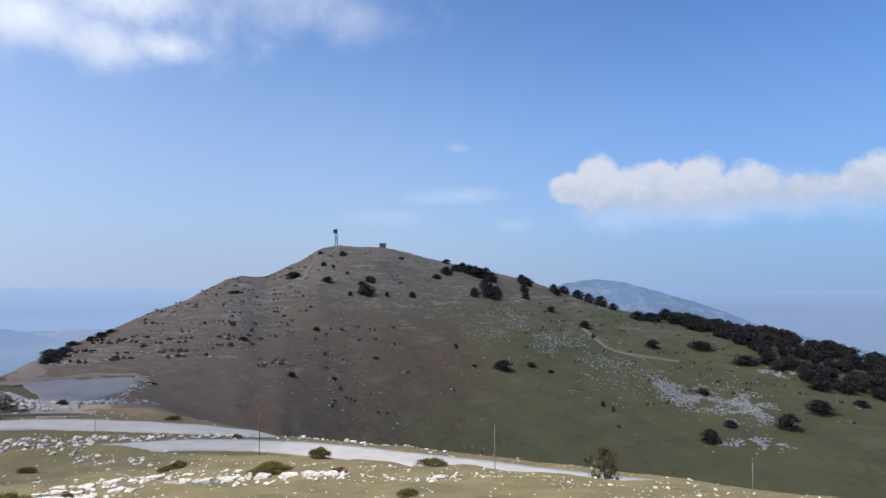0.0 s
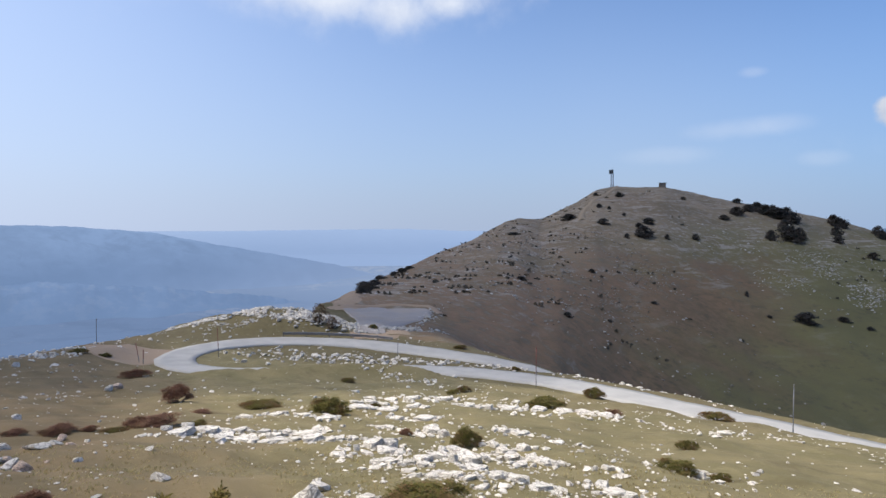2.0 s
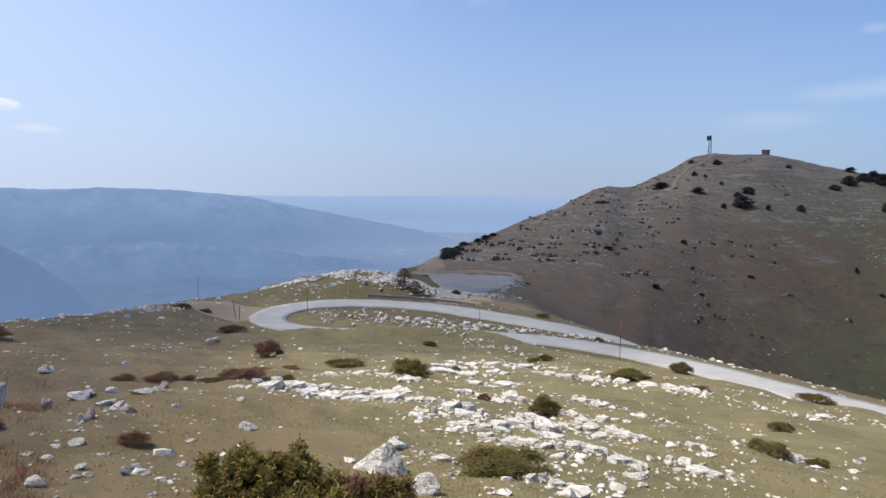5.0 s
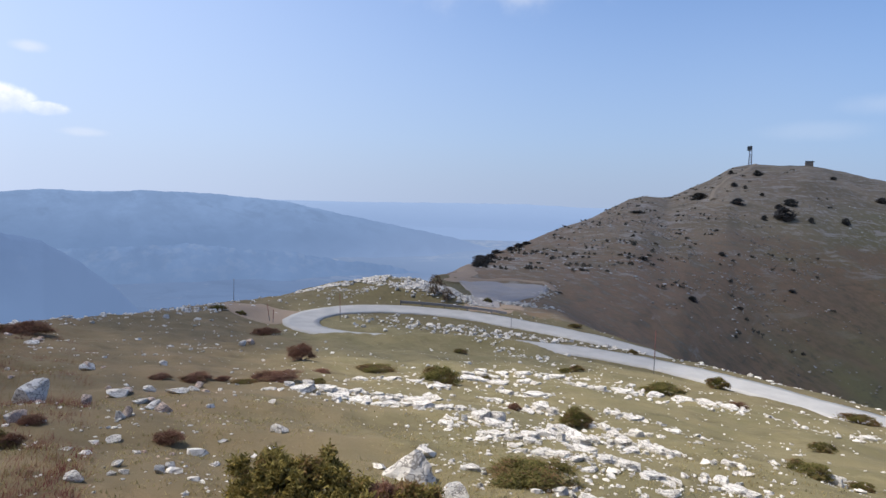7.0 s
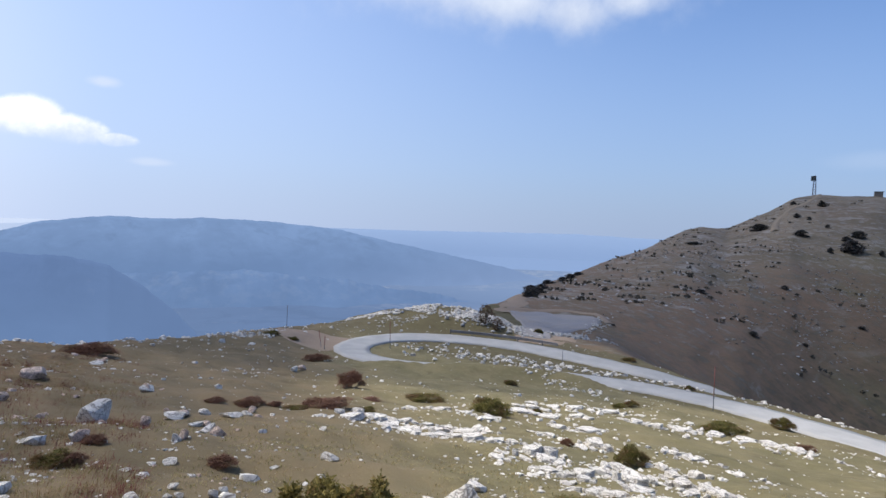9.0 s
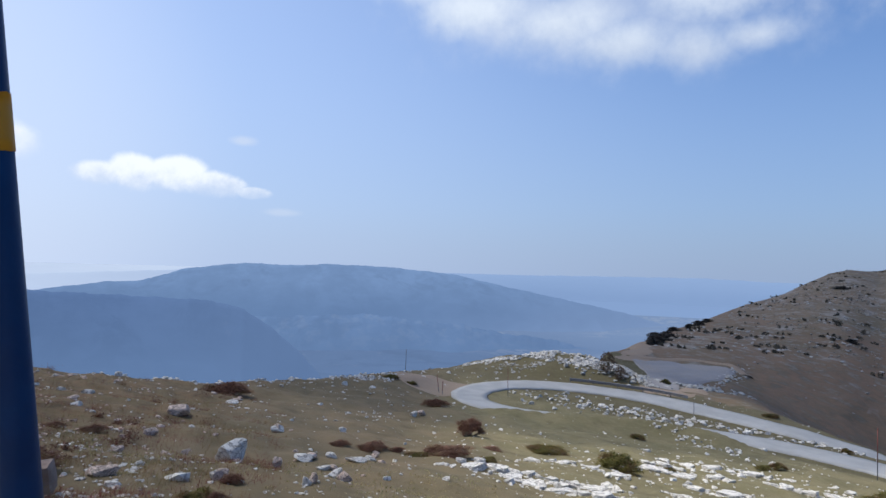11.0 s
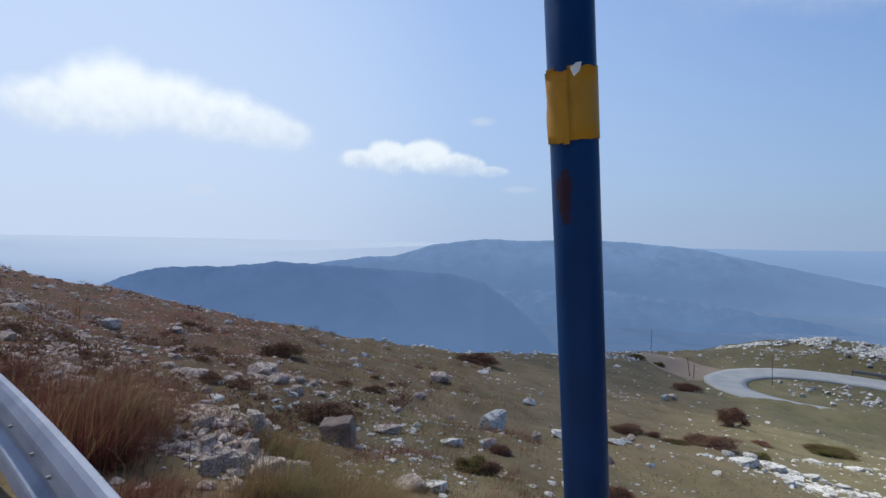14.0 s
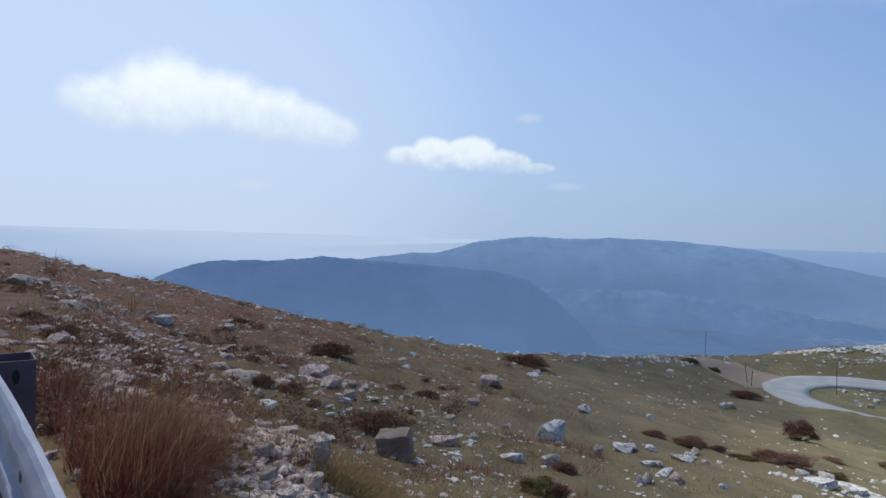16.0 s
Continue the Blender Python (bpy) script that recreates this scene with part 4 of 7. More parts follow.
def rock_shape(seed, sub, flat=False, sharp=9):
    """A broken block of limestone: a ball cut by planes, with small pits."""
    rs = np.random.RandomState(seed)
    v, f = BALLS[sub]
    v = v.copy() * (1.25, 1.0, 0.9)
    for _ in range(sharp):
        n = rs.normal(size=3)
        n[2] = n[2] * 0.7 + (0.15 if not flat else 0.9)
        n /= np.linalg.norm(n)
        d = rs.uniform(0.42, 0.85)
        over = np.maximum(0, v @ n - d)
        v -= over[:, None] * n * 0.93
    if sub > 1:
        v += 0.05 * np.array([noise.noise_vector(Vector(q * 2.3 + seed)) for q in v]) + 0.03 * np.array([noise.noise_vector(Vector(q * 6 + seed)) for q in v])
    lo, hi = v.min(0), v.max(0)
    v = (v - (lo + hi) / 2) / (hi - lo) * (1, 1, 1)
    v[:, 2] += 0.5
    v[:, 2] = np.where(v[:, 2] < 0.16, v[:, 2] * 0.35 + 0.1, v[:, 2])
    return v, f


def paint_grey_stone(k, p):
    r = k.n("ShaderNodeNewGeometry").outputs["Random Per Island"]
    a = k.noise(p, 0.5, 5, 0.65)
    return k.mix(k.math("MULTIPLY", r, 0.6), k.mix(a, (0.27, 0.25, 0.225), (0.50, 0.475, 0.44)), (0.62, 0.60, 0.565)), a


def paint_pink_stone(k, p):
    r = k.n("ShaderNodeNewGeometry").outputs["Random Per Island"]
    a, b = k.noise(p, 3.0, 5, 0.65), k.noise(p, 18.0, 4, 0.7)
    col = k.mix(k.math("MULTIPLY", r, 0.8), k.mix(a, (0.43, 0.290, 0.225), (0.72, 0.53, 0.42)), (0.84, 0.68, 0.565))
    vein = k.math("ABSOLUTE", k.math("SUBTRACT", k.noise(p, 3.2, 4, 0.65, 0.9), 0.5))
    col = k.mix(k.math("MULTIPLY", k.range(vein, 0.05, 0.01), 0.7), col, (0.15, 0.105, 0.09))
    return k.mix(k.math("MULTIPLY", k.range(b, 0.50, 0.70), 0.6), col, (0.19, 0.14, 0.12)), b


PINK_STONE = material("pinkish_limestone", paint_pink_stone, 0.95, 0.035)


def paint_rubble(k, p):
    r = k.n("ShaderNodeNewGeometry").outputs["Random Per Island"]
    a, b = k.noise(p, 5.0, 5, 0.65), k.noise(p, 30.0, 4, 0.7)
    col = k.mix(r, k.mix(a, (0.46, 0.325, 0.26), (0.68, 0.53, 0.44)), (0.84, 0.71, 0.61))
    vein = k.math("ABSOLUTE", k.math("SUBTRACT", k.noise(p, 2.8, 4, 0.7, 1.2), 0.5))
    col = k.mix(k.math("MULTIPLY", k.range(vein, 0.05, 0.01), 0.75), col, (0.15, 0.105, 0.09))
    return k.mix(k.math("MULTIPLY", k.range(b, 0.52, 0.70), 0.6), col, (0.22, 0.165, 0.14)), b


RUBBLE = material("broken_limestone", paint_rubble, 0.95, 0.02)


def paint_scree(k, p):
    r = k.n("ShaderNodeNewGeometry").outputs["Random Per Island"]
    return k.mix(r, (0.21, 0.18, 0.145), (0.36, 0.325, 0.28)), k.noise(p, 0.8, 4)


SCREE = material("hill_scree", paint_scree, 0.95, 0.05)
GREY_STONE = material("grey_hill_stone", paint_grey_stone, 0.95, 0.08)
ROCKS = [mesh_of("rock", *rock_shape(10 + n, 3), LIMESTONE) for n in range(7)]


SLOPE_SHAPES = [mesh_of("rock", *rock_shape(24 + n, 3, False, 12), PINK_STONE) for n in range(6)]


def slab_shape(seed):
    """A block of bedrock: broken flanks, a flat top that steps down along joints, and pitted faces."""
    rs = np.random.RandomState(seed)
    v, f = BALLS[4]
    v = v * (1.35, 1.0, 1.0)
    for n_ in range(11):
        a, tip = rs.uniform(0, 6.283), rs.uniform(-0.25, 0.45)
        n = np.array([math.cos(a) * math.cos(tip), math.sin(a) * math.cos(tip), math.sin(tip)])
        v = v - np.maximum(0, v @ n - rs.uniform(0.55, 0.95))[:, None] * n * 0.96
    for d in (0.42, 0.30):
        n = np.array([rs.normal() * 0.12, rs.normal() * 0.12, 1.0])
        n /= np.linalg.norm(n)
        half = v[:, 0] * math.cos(seed) + v[:, 1] * math.sin(seed) > (-2 if d > 0.4 else rs.uniform(-0.2, 0.4))
        v = v - (np.maximum(0, v @ n - d) * half)[:, None] * n * 0.97
    q = [Vector(p) for p in v]
    v = v + 0.085 * np.array([noise.noise_vector(p * 2.1 + Vector((seed, 0, 0))) for p in q]) + 0.045 * np.array([noise.noise_vector(p * 5.5 + Vector((0, seed, 0))) for p in q])
    lo, hi = v.min(0), v.max(0)
    v = (v - (lo + hi) / 2) / (hi - lo)
    v[:, 2] += 0.5
    return v, f


FLATS = [mesh_of("rock", *slab_shape(40 + n), LIMESTONE) for n in range(10)]
HEAP_SHAPES = [mesh_of("rock", *slab_shape(80 + n), RUBBLE) for n in range(5)]
rng = np.random.RandomState(21)


def set_rocks(spots, shapes, label, group, deep=1.0, tall=1.0, face=None):
    xy = np.array([(s[0], s[1]) for s in spots])
    zs = land(xy[:, 0], xy[:, 1])
    for (x, y, w, h), z in zip(spots, zs):
        ob = new("rock", shapes[rng.randint(len(shapes))])
        turn = rng.uniform(-25, 25) + polar(x, y)[0] + (180 if rng.rand() < 0.5 else 0)
        hh = h * tall * 1.15
        ob.matrix_world = pose(x, y, z - 0.2 * hh, rng.uniform(-6, 6), rng.uniform(-6, 6), turn) @ Matrix.Diagonal((w * 0.92, w * deep * rng.uniform(0.65, 1.0), hh, 1))
        tagged(ob, label, "rock", group)


set_rocks(MEADOW_ROCKS, ROCKS, "loose white limestone rock lying in dry meadow grass", "rocks in the meadow")
set_rocks(SHRUB_ROCKS[1:], ROCKS, "grey-white limestone rock at the foot of a shrub", "rocks by the big shrub")


def set_slabs():
    """The beds break through the turf in rows of blocks, all lying one way, with smaller blocks split off them."""
    rs = np.random.RandomState(52)
    for x, y, w, h in SLABS:
        across = polar(x, y)[0]
        for k in range(3):
            if k:
                u, v = rs.choice((-1, 1)) * rs.uniform(0.36, 0.6) * w, rs.normal() * 0.22 * w
                size, high = w * rs.uniform(0.2, 0.4), h * rs.uniform(0.4, 0.8)
            else:
                u, v, size, high = 0, 0.1 * w, min(w, 1.2) * 0.76, h
            turn = across - 12 + rs.normal() * 24
            c, s_ = math.cos(radians(across)), math.sin(radians(across))
            px, py = x + u * c - v * s_, y + u * s_ + v * c
            ob = new("rock", FLATS[rs.randint(10)])
            ob.matrix_world = pose(px, py, land_at(px, py) - 0.45 * high, rs.uniform(-5, 5), rs.uniform(-5, 5), turn + rs.choice((0, 180))) @ Matrix.Diagonal((size * rs.uniform(0.9, 1.15), size * rs.uniform(0.5, 0.85), high * rs.uniform(0.85, 1.15) + 0.03, 1))
            tagged(ob, "white weathered limestone block breaking through the turf", "rock", "limestone blocks")


set_slabs()
set_rocks(SLOPE_ROCKS + SLOPE_ROCKS_LOW, SLOPE_SHAPES, "weathered limestone rock on the brown slope", "rocks on the slope")
set_rocks([(x, y, w * 0.8, h * 0.75) for x, y, w, h in SLOPE_ROCKS_HIGH], SLOPE_SHAPES, "lichen-grey limestone boulder high on the slope", "boulders high on the slope")


def pointed_rock():
    """The pale boulder with a sharp top, a broad lit flank and one steep shaded side."""
    bm = bmesh.new()
    for p in ((-0.52, -0.22, 0), (-0.12, -0.42, 0), (0.34, -0.36, 0), (0.5, 0.0, 0), (0.3, 0.4, 0), (-0.3, 0.34, 0), (0.12, -0.02, 1.0), (0.2, 0.05, 0.97),
              (-0.2, -0.12, 0.62), (-0.34, -0.05, 0.42), (0.38, -0.08, 0.62), (0.05, -0.3, 0.5), (0.3, -0.28, 0.36), (0.25, 0.25, 0.6), (-0.1, 0.25, 0.6)):
        bm.verts.new(p)
    bmesh.ops.convex_hull(bm, input=bm.verts[:])
    bmesh.ops.subdivide_edges(bm, edges=bm.edges[:], cuts=4, use_grid_fill=True)
    for v in bm.verts:
        v.co += noise.noise_vector(v.co * 4.0) * 0.035 + noise.noise_vector(v.co * 11.0) * 0.014
    x, y, w, h = SHRUB_ROCKS[0]
    ob = part("boulder", bm, LIMESTONE)
    ob.matrix_world = pose(x, y, land_at(x, y) - 0.14, 0, 0, 32) @ Matrix.Diagonal((w * 1.25, w * 0.95, h * 1.4, 1))
    tagged(ob, "pointed pale limestone boulder beside the big shrub", "boulder")


pointed_rock()


def chip_shape(seed, sub):
    """An angular chip of limestone."""
    rs = np.random.RandomState(seed)
    v, f = BALLS[sub]
    v = v * (1.0, rs.uniform(0.55, 0.9), rs.uniform(0.6, 1.0)) + rs.normal(size=v.shape) * (0.2 if sub == 1 else 0.09)
    for _ in range(4 if sub == 1 else 9):
        n = rs.normal(size=3)
        n[2] = abs(n[2]) + 0.3
        n /= np.linalg.norm(n)
        v = v - np.maximum(0, v @ n - rs.uniform(0.3, 0.6))[:, None] * n * 0.95
    lo, hi = v.min(0), v.max(0)
    v = (v - (lo + hi) / 2) / (hi - lo)
    v[:, 2] += 0.5
    return v, f


def scatter(name, spots, sizes, label, seed, mat=None, flat=0.45, category="stones", sub=1):
    """Many small stones in one mesh."""
    rs = np.random.RandomState(seed)
    n = len(spots)
    shapes = [chip_shape(200 + seed * 7 + q, sub) for q in range(9)]
    zs = land(spots[:, 0], spots[:, 1])
    V, Fc, base = [], [], 0
    for k_ in range(9):
        v, f = shapes[k_]
        idx = np.arange(k_, n, 9)
        if not len(idx):
            continue
        a = rs.uniform(0, 6.28, len(idx))
        s = sizes[idx]
        sx, sy, sz = s, s * rs.uniform(0.6, 1, len(idx)), s * flat * rs.uniform(0.6, 1.3, len(idx))
        X = v[None, :, 0] * sx[:, None]
        Y = v[None, :, 1] * sy[:, None]
        W = np.stack([X * np.cos(a)[:, None] - Y * np.sin(a)[:, None] + spots[idx, 0][:, None],
                      X * np.sin(a)[:, None] + Y * np.cos(a)[:, None] + spots[idx, 1][:, None],
                      (v[None, :, 2] - 0.3) * sz[:, None] + zs[idx][:, None]], -1)
        V.append(W.reshape(-1, 3))
        Fc.append((f[None] + (np.arange(len(idx)) * len(v))[:, None, None] + base).reshape(-1, 3))
        base += len(idx) * len(v)
    return tagged(new(name, mesh_of(name, np.vstack(V), np.vstack(Fc), mat or LIMESTONE)), label, category, kind="stuff")


def clumped(x, y, scale, seed):
    return np.array([noise.noise(Vector((a * scale, b * scale, seed))) for a, b in zip(x, y)])


def meadow_stones():
    """Loose stones: thick round the beds of rock and along the stony bank, few on the open turf."""
    rs = np.random.RandomState(5)
    az, r = rs.uniform(-42, 117, 90000), np.exp(rs.uniform(np.log(3.2), np.log(75), 90000))
    x, y = place(az, r)
    d = (x - RAIL_P[0]) * RAIL_N[0] + (y - RAIL_P[1]) * RAIL_N[1]
    beds = np.array([(a, b) for a, b, w, h in SLABS])
    gap = np.min((x[:, None] - beds[None, :, 0]) ** 2 + (y[:, None] - beds[None, :, 1]) ** 2, 1) ** 0.5
    c = clumped(x, y, 0.22, 1.0) + 0.55 * clumped(x, y, 0.9, 4.0)
    by_beds = np.exp(-(gap / (0.5 + 0.055 * r)) ** 2)
    stony = ease(50, 62, az) * ease(24, 14, r) + 0.8 * ease(24, 30, r) + 0.45 * ease(24, 8, az) * ease(12, 16, r)
    keep = (d > 2.2) & (rs.rand(len(x)) < np.clip(0.012 + 0.22 * by_beds + stony * np.clip(c * 0.55 + 0.10, 0.015, 1), 0, 1))
    q = np.min((x[keep, None] - BEND[None, ::3, 0]) ** 2 + (y[keep, None] - BEND[None, ::3, 1]) ** 2, 1)
    x, y, r, by_beds = (a[keep][q > (HALF + .25) ** 2] for a in (x, y, r, by_beds))
    size = np.clip(rs.lognormal(-2.95, 0.62, len(x)), 0.02, 0.40) * (0.7 + r / 42) * (1 + 0.5 * by_beds)
    scatter("meadow_stones", np.stack([x, y], 1), size, "small white limestone stones strewn over the dry meadow", 1)
    # broken pieces round the blocks
    P, S = [], []
    for X, Y, w, h in SLABS:
        n = 9
        a, q = rs.uniform(0, 6.28, n), rs.uniform(0.3, 0.95, n) * w
        side = np.radians(polar(X, Y)[0])
        u, v = np.cos(a) * q * 1.3, np.sin(a) * q
        P.append(np.stack([X + u * np.cos(side) - v * np.sin(side), Y + u * np.sin(side) + v * np.cos(side)], 1))
        S.append(np.clip(w * rs.lognormal(-2.0, 0.5, n), 0.04, 0.34))
    scatter("block_rubble", np.vstack(P), np.concatenate(S), "broken white limestone pieces round the blocks", 2, flat=0.45, sub=2)


meadow_stones()


def patch_stones(name, cx, cy, sx, sy, turn, n, lo, hi, label, seed, flat=0.6, sub=1, mat=None, clump=None):
    rs = np.random.RandomState(seed)
    u, v = rs.normal(size=n) * sx, rs.normal(size=n) * sy
    c, s = math.cos(radians(turn)), math.sin(radians(turn))
    p = np.stack([cx + u * c - v * s, cy + u * s + v * c], 1)
    q = np.min((p[:, 0, None] - BEND[None, ::2, 0]) ** 2 + (p[:, 1, None] - BEND[None, ::2, 1]) ** 2, 1)
    p = p[q > (HALF + 0.5) ** 2]
    if clump:
        p = p[clumped(p[:, 0], p[:, 1], clump, seed) + 0.5 * clumped(p[:, 0], p[:, 1], clump * 3, seed + 3) > 0.02]
    return scatter(name, p, np.exp(rs.uniform(np.log(lo), np.log(hi), len(p))), label, seed, mat, flat=flat, sub=sub)


patch_stones("knoll_rocks", -56.0, 57.6, 5.5, 1.1, 28, 1150, 0.15, 0.75, "white limestone rocks along the crest of the knoll", 31, 0.5, 1, None, 0.30)
patch_stones("knoll_rocks", -50.0, 60.5, 3.6, 1.3, 14, 700, 0.15, 0.7, "white limestone rocks along the crest of the knoll", 56, 0.5, 1, None, 0.30)
patch_stones("knoll_rocks", -54.0, 55.5, 5.5, 2.2, 40, 420, 0.12, 0.5, "grey-white limestone rocks strewn over the knoll", 57, 0.5, 1, GREY_STONE, 0.2)
patch_stones("knoll_rocks", -45.8, 63.0, 2.4, 1.3, 40, 420, 0.2, 0.9, "grey limestone rocks on the bank above the barrier", 58, 0.55, 1, GREY_STONE)
patch_stones("knoll_rocks", -49.5, 69, 3.5, 1.8, 50, 420, 0.2, 0.8, "pale limestone rocks between bend and gravel lot", 32, 0.5, 1, GREY_STONE, 0.3)
patch_stones("bend_stones", -33, 50, 9, 2.6, 12, 330, 0.15, 0.7, "white stones in the grass inside the hairpin bend", 33)
patch_stones("verge_stones", -6, 52.5, 12, 0.9, -10, 130, 0.12, 0.6, "pale stones along the far road verge", 34)
patch_stones("bank_stones", -27.5, 43.3, 6, 0.8, -25, 200, 0.1, 0.5, "white stones on the bank before the bend", 46)
patch_stones("crest_stones", -47, 20, 10, 1.6, 118, 200, 0.12, 0.6, "white stones along the crest of the meadow", 35)
patch_stones("crest_stones", -35, -5, 7, 1.6, 95, 300, 0.10, 0.42, "pale stones along the crest of the slope", 36, 0.4, 1, PINK_STONE)
patch_stones("bend_stones", -52, 33, 4, 1.5, 130, 120, 0.12, 0.6, "white stones on the crest beside the bend", 37)
patch_stones("slope_stones", -13, -2.2, 5.5, 3.2, 10, 1900, 0.03, 0.16, "white and grey stones strewn over the brown slope", 38, 0.4, 1, PINK_STONE, 0.5)
patch_stones("slope_rubble", -5.12, 0.20, 0.48, 0.28, 195, 1500, 0.018, 0.10, "heap of broken white limestone rubble below the barrier", 39, 0.6, 1, RUBBLE, 2.2)
patch_stones("slope_rubble", -4.72, 0.36, 0.40, 0.22, 195, 420, 0.03, 0.13, "broken pinkish-white limestone spilling down from the heap", 65, 0.6, 2, RUBBLE)
set_rocks([(-5.85, 0.33, 0.27, 0.20), (-5.16, 0.57, 0.21, 0.19), (-4.63, 0.53, 0.17, 0.13), (-4.18, 0.45, 0.23, 0.17), (-4.17, 0.66, 0.23, 0.17), (-4.44, 0.87, 0.21, 0.18), (-6.02, 1.46, 0.26, 0.15),
           (-5.5, 0.15, 0.16, 0.1), (-4.9, 0.2, 0.15, 0.08), (-4.6, 0.25, 0.13, 0.07), (-4.0, 0.3, 0.18, 0.12)], HEAP_SHAPES, "angular white limestone rock in the rubble heap", "rocks in the rubble heap")
set_rocks([(-20.27, -3.64, 0.62, 0.32), (-22.32, -2.06, 0.4, 0.2)], HEAP_SHAPES, "white limestone block on the brown slope", "blocks on the slope")
set_rocks([(-6.99, 2.35, 0.46, 0.14), (-13.1, -0.62, 0.55, 0.18), (-13.5, -0.95, 0.5, 0.15), (-14.29, -1.26, 0.45, 0.16), (-13.72, 0.98, 0.5, 0.24), (-13.08, 1.36, 0.3, 0.17), (-11.87, -0.32, 0.27, 0.13)], SLOPE_SHAPES, "pinkish bedrock breaking through the brown slope", "bedrock on the slope")
patch_stones("slope_stones", -8.3, -2.15, 1.5, 0.42, 22, 480, 0.03, 0.13, "white and pinkish stones thick on the bank below the road", 61, 0.45, 1, PINK_STONE, 1.1)
patch_stones("slope_stones", -12.8, -2.4, 3.0, 0.75, 15, 430, 0.05, 0.22, "white and pinkish stones strewn over the brown slope", 62, 0.45, 1, PINK_STONE, 0.6)
patch_stones("slope_stones", -6.9, -1.15, 0.7, 0.22, 20, 300, 0.03, 0.14, "pale broken rock on the bank above the grass", 63, 0.5, 1, PINK_STONE)
patch_stones("slope_stones", -24, -1.5, 6.0, 4.0, 20, 800, 0.05, 0.24, "pinkish-white stones scattered towards the crest of the slope", 66, 0.45, 1, PINK_STONE)
patch_stones("slope_stones", -19, -4.6, 5.0, 1.4, 18, 420, 0.08, 0.34, "grey-white stones high on the slope", 64, 0.45, 1, PINK_STONE, 0.4)
patch_stones("slope_rubble", -7.0, -0.6, 0.9, 0.4, 175, 260, 0.04, 0.2, "scattered white limestone rubble on the slope", 40, 0.6, 1, PINK_STONE)
patch_stones("slope_rubble", -6.3, -0.95, 0.5, 0.25, 170, 240, 0.03, 0.18, "pale broken rock on the bank above the grass", 47, 0.5, 1, PINK_STONE)
patch_stones("slope_rubble", -7.3, -1.6, 0.8, 0.4, 170, 240, 0.03, 0.15, "pale broken rock on the bank above the grass", 48, 0.5, 1, PINK_STONE)
patch_stones("slope_rubble", -15.2, 0.9, 1.4, 0.5, 160, 110, 0.06, 0.36, "grey-white bedrock breaking through the brown slope", 49, 0.35, 2, PINK_STONE)
patch_stones("slope_rubble", -11.0, -2.9, 1.6, 0.5, 165, 150, 0.06, 0.3, "grey-white bedrock breaking through the brown slope", 50, 0.35, 2, PINK_STONE)
patch_stones("hill_outcrop", 80, 231, 9, 7, -30, 4200, 0.2, 1.0, "pale limestone outcrop on the flank of the hill", 41, 0.45, 1, GREY_STONE, 0.10)
patch_stones("hill_outcrop", 95, 217, 5, 6.5, -30, 2800, 0.25, 1.3, "pale limestone outcrop on the flank of the hill", 53, 0.4, 1, GREY_STONE, 0.16)
patch_stones("hill_outcrop", 86, 187, 4.5, 2.0, 0, 900, 0.3, 1.2, "pale limestone outcrop low on the hill", 42, 0.45, 1, GREY_STONE, 0.16)
patch_stones("hill_outcrop", 128, 251, 7, 2.2, -25, 700, 0.4, 1.6, "pale limestone ledge below the wood", 54, 0.45, 1, GREY_STONE, 0.12)
patch_stones("hill_outcrop", 104, 305, 16, 3.0, -32, 1100, 0.3, 1.2, "pale stony ledge across the hill flank", 55, 0.45, 1, SCREE, 0.08)
patch_stones("hill_outcrop", 42, 258, 26, 18, -30, 3600, 0.25, 1.0, "grey scree and stones on the hillside", 43, 0.5, 1, GREY_STONE, 0.07)
patch_stones("hill_stones", -58, 205, 24, 42, 18, 4200, 0.25, 1.0, "small pale stones strewn over the hillside", 44, 0.5, 1, SCREE, 0.05)
patch_stones("lot_edge_stones", -45.5, 88, 0.7, 8, 20, 110, 0.2, 0.6, "grey stones round the gravel lot", 45, 0.6, 1, GREY_STONE)
patch_stones("lot_edge_stones", -43.5, 72.5, 3.2, 0.9, 20, 380, 0.2, 0.8, "grey rocks on the bank before the gravel lot", 51, 0.6, 1, GREY_STONE)


# ---- shrubs and trees ----
def sprigs(centres, size, seed, per, spread, length, width):
    """Small pointed leaf pieces that bristle out of clump centres; two triangles each."""
    rs = np.random.RandomState(seed)
    n = len(centres) * per
    c = np.repeat(centres, per, 0)
    d = rs.normal(size=(n, 3))
    d[:, 2] = d[:, 2] * 0.8 + 0.35
    d /= np.linalg.norm(d, axis=1)[:, None]
    base = c + rs.normal(size=(n, 3)) * spread * np.repeat(size, per)[:, None]
    L = length * rs.uniform(0.6, 1.4, n)[:, None]
    side = np.cross(d, rs.normal(size=(n, 3)))
    side /= np.linalg.norm(side, axis=1)[:, None]
    W = width * rs.uniform(0.6, 1.3, n)[:, None]
    V = np.stack([base, base + d * L * 0.5 + side * W, base + d * L, base + d * L * 0.5 - side * W], 1).reshape(-1, 3)
    return V, np.arange(n * 4).reshape(-1, 4)


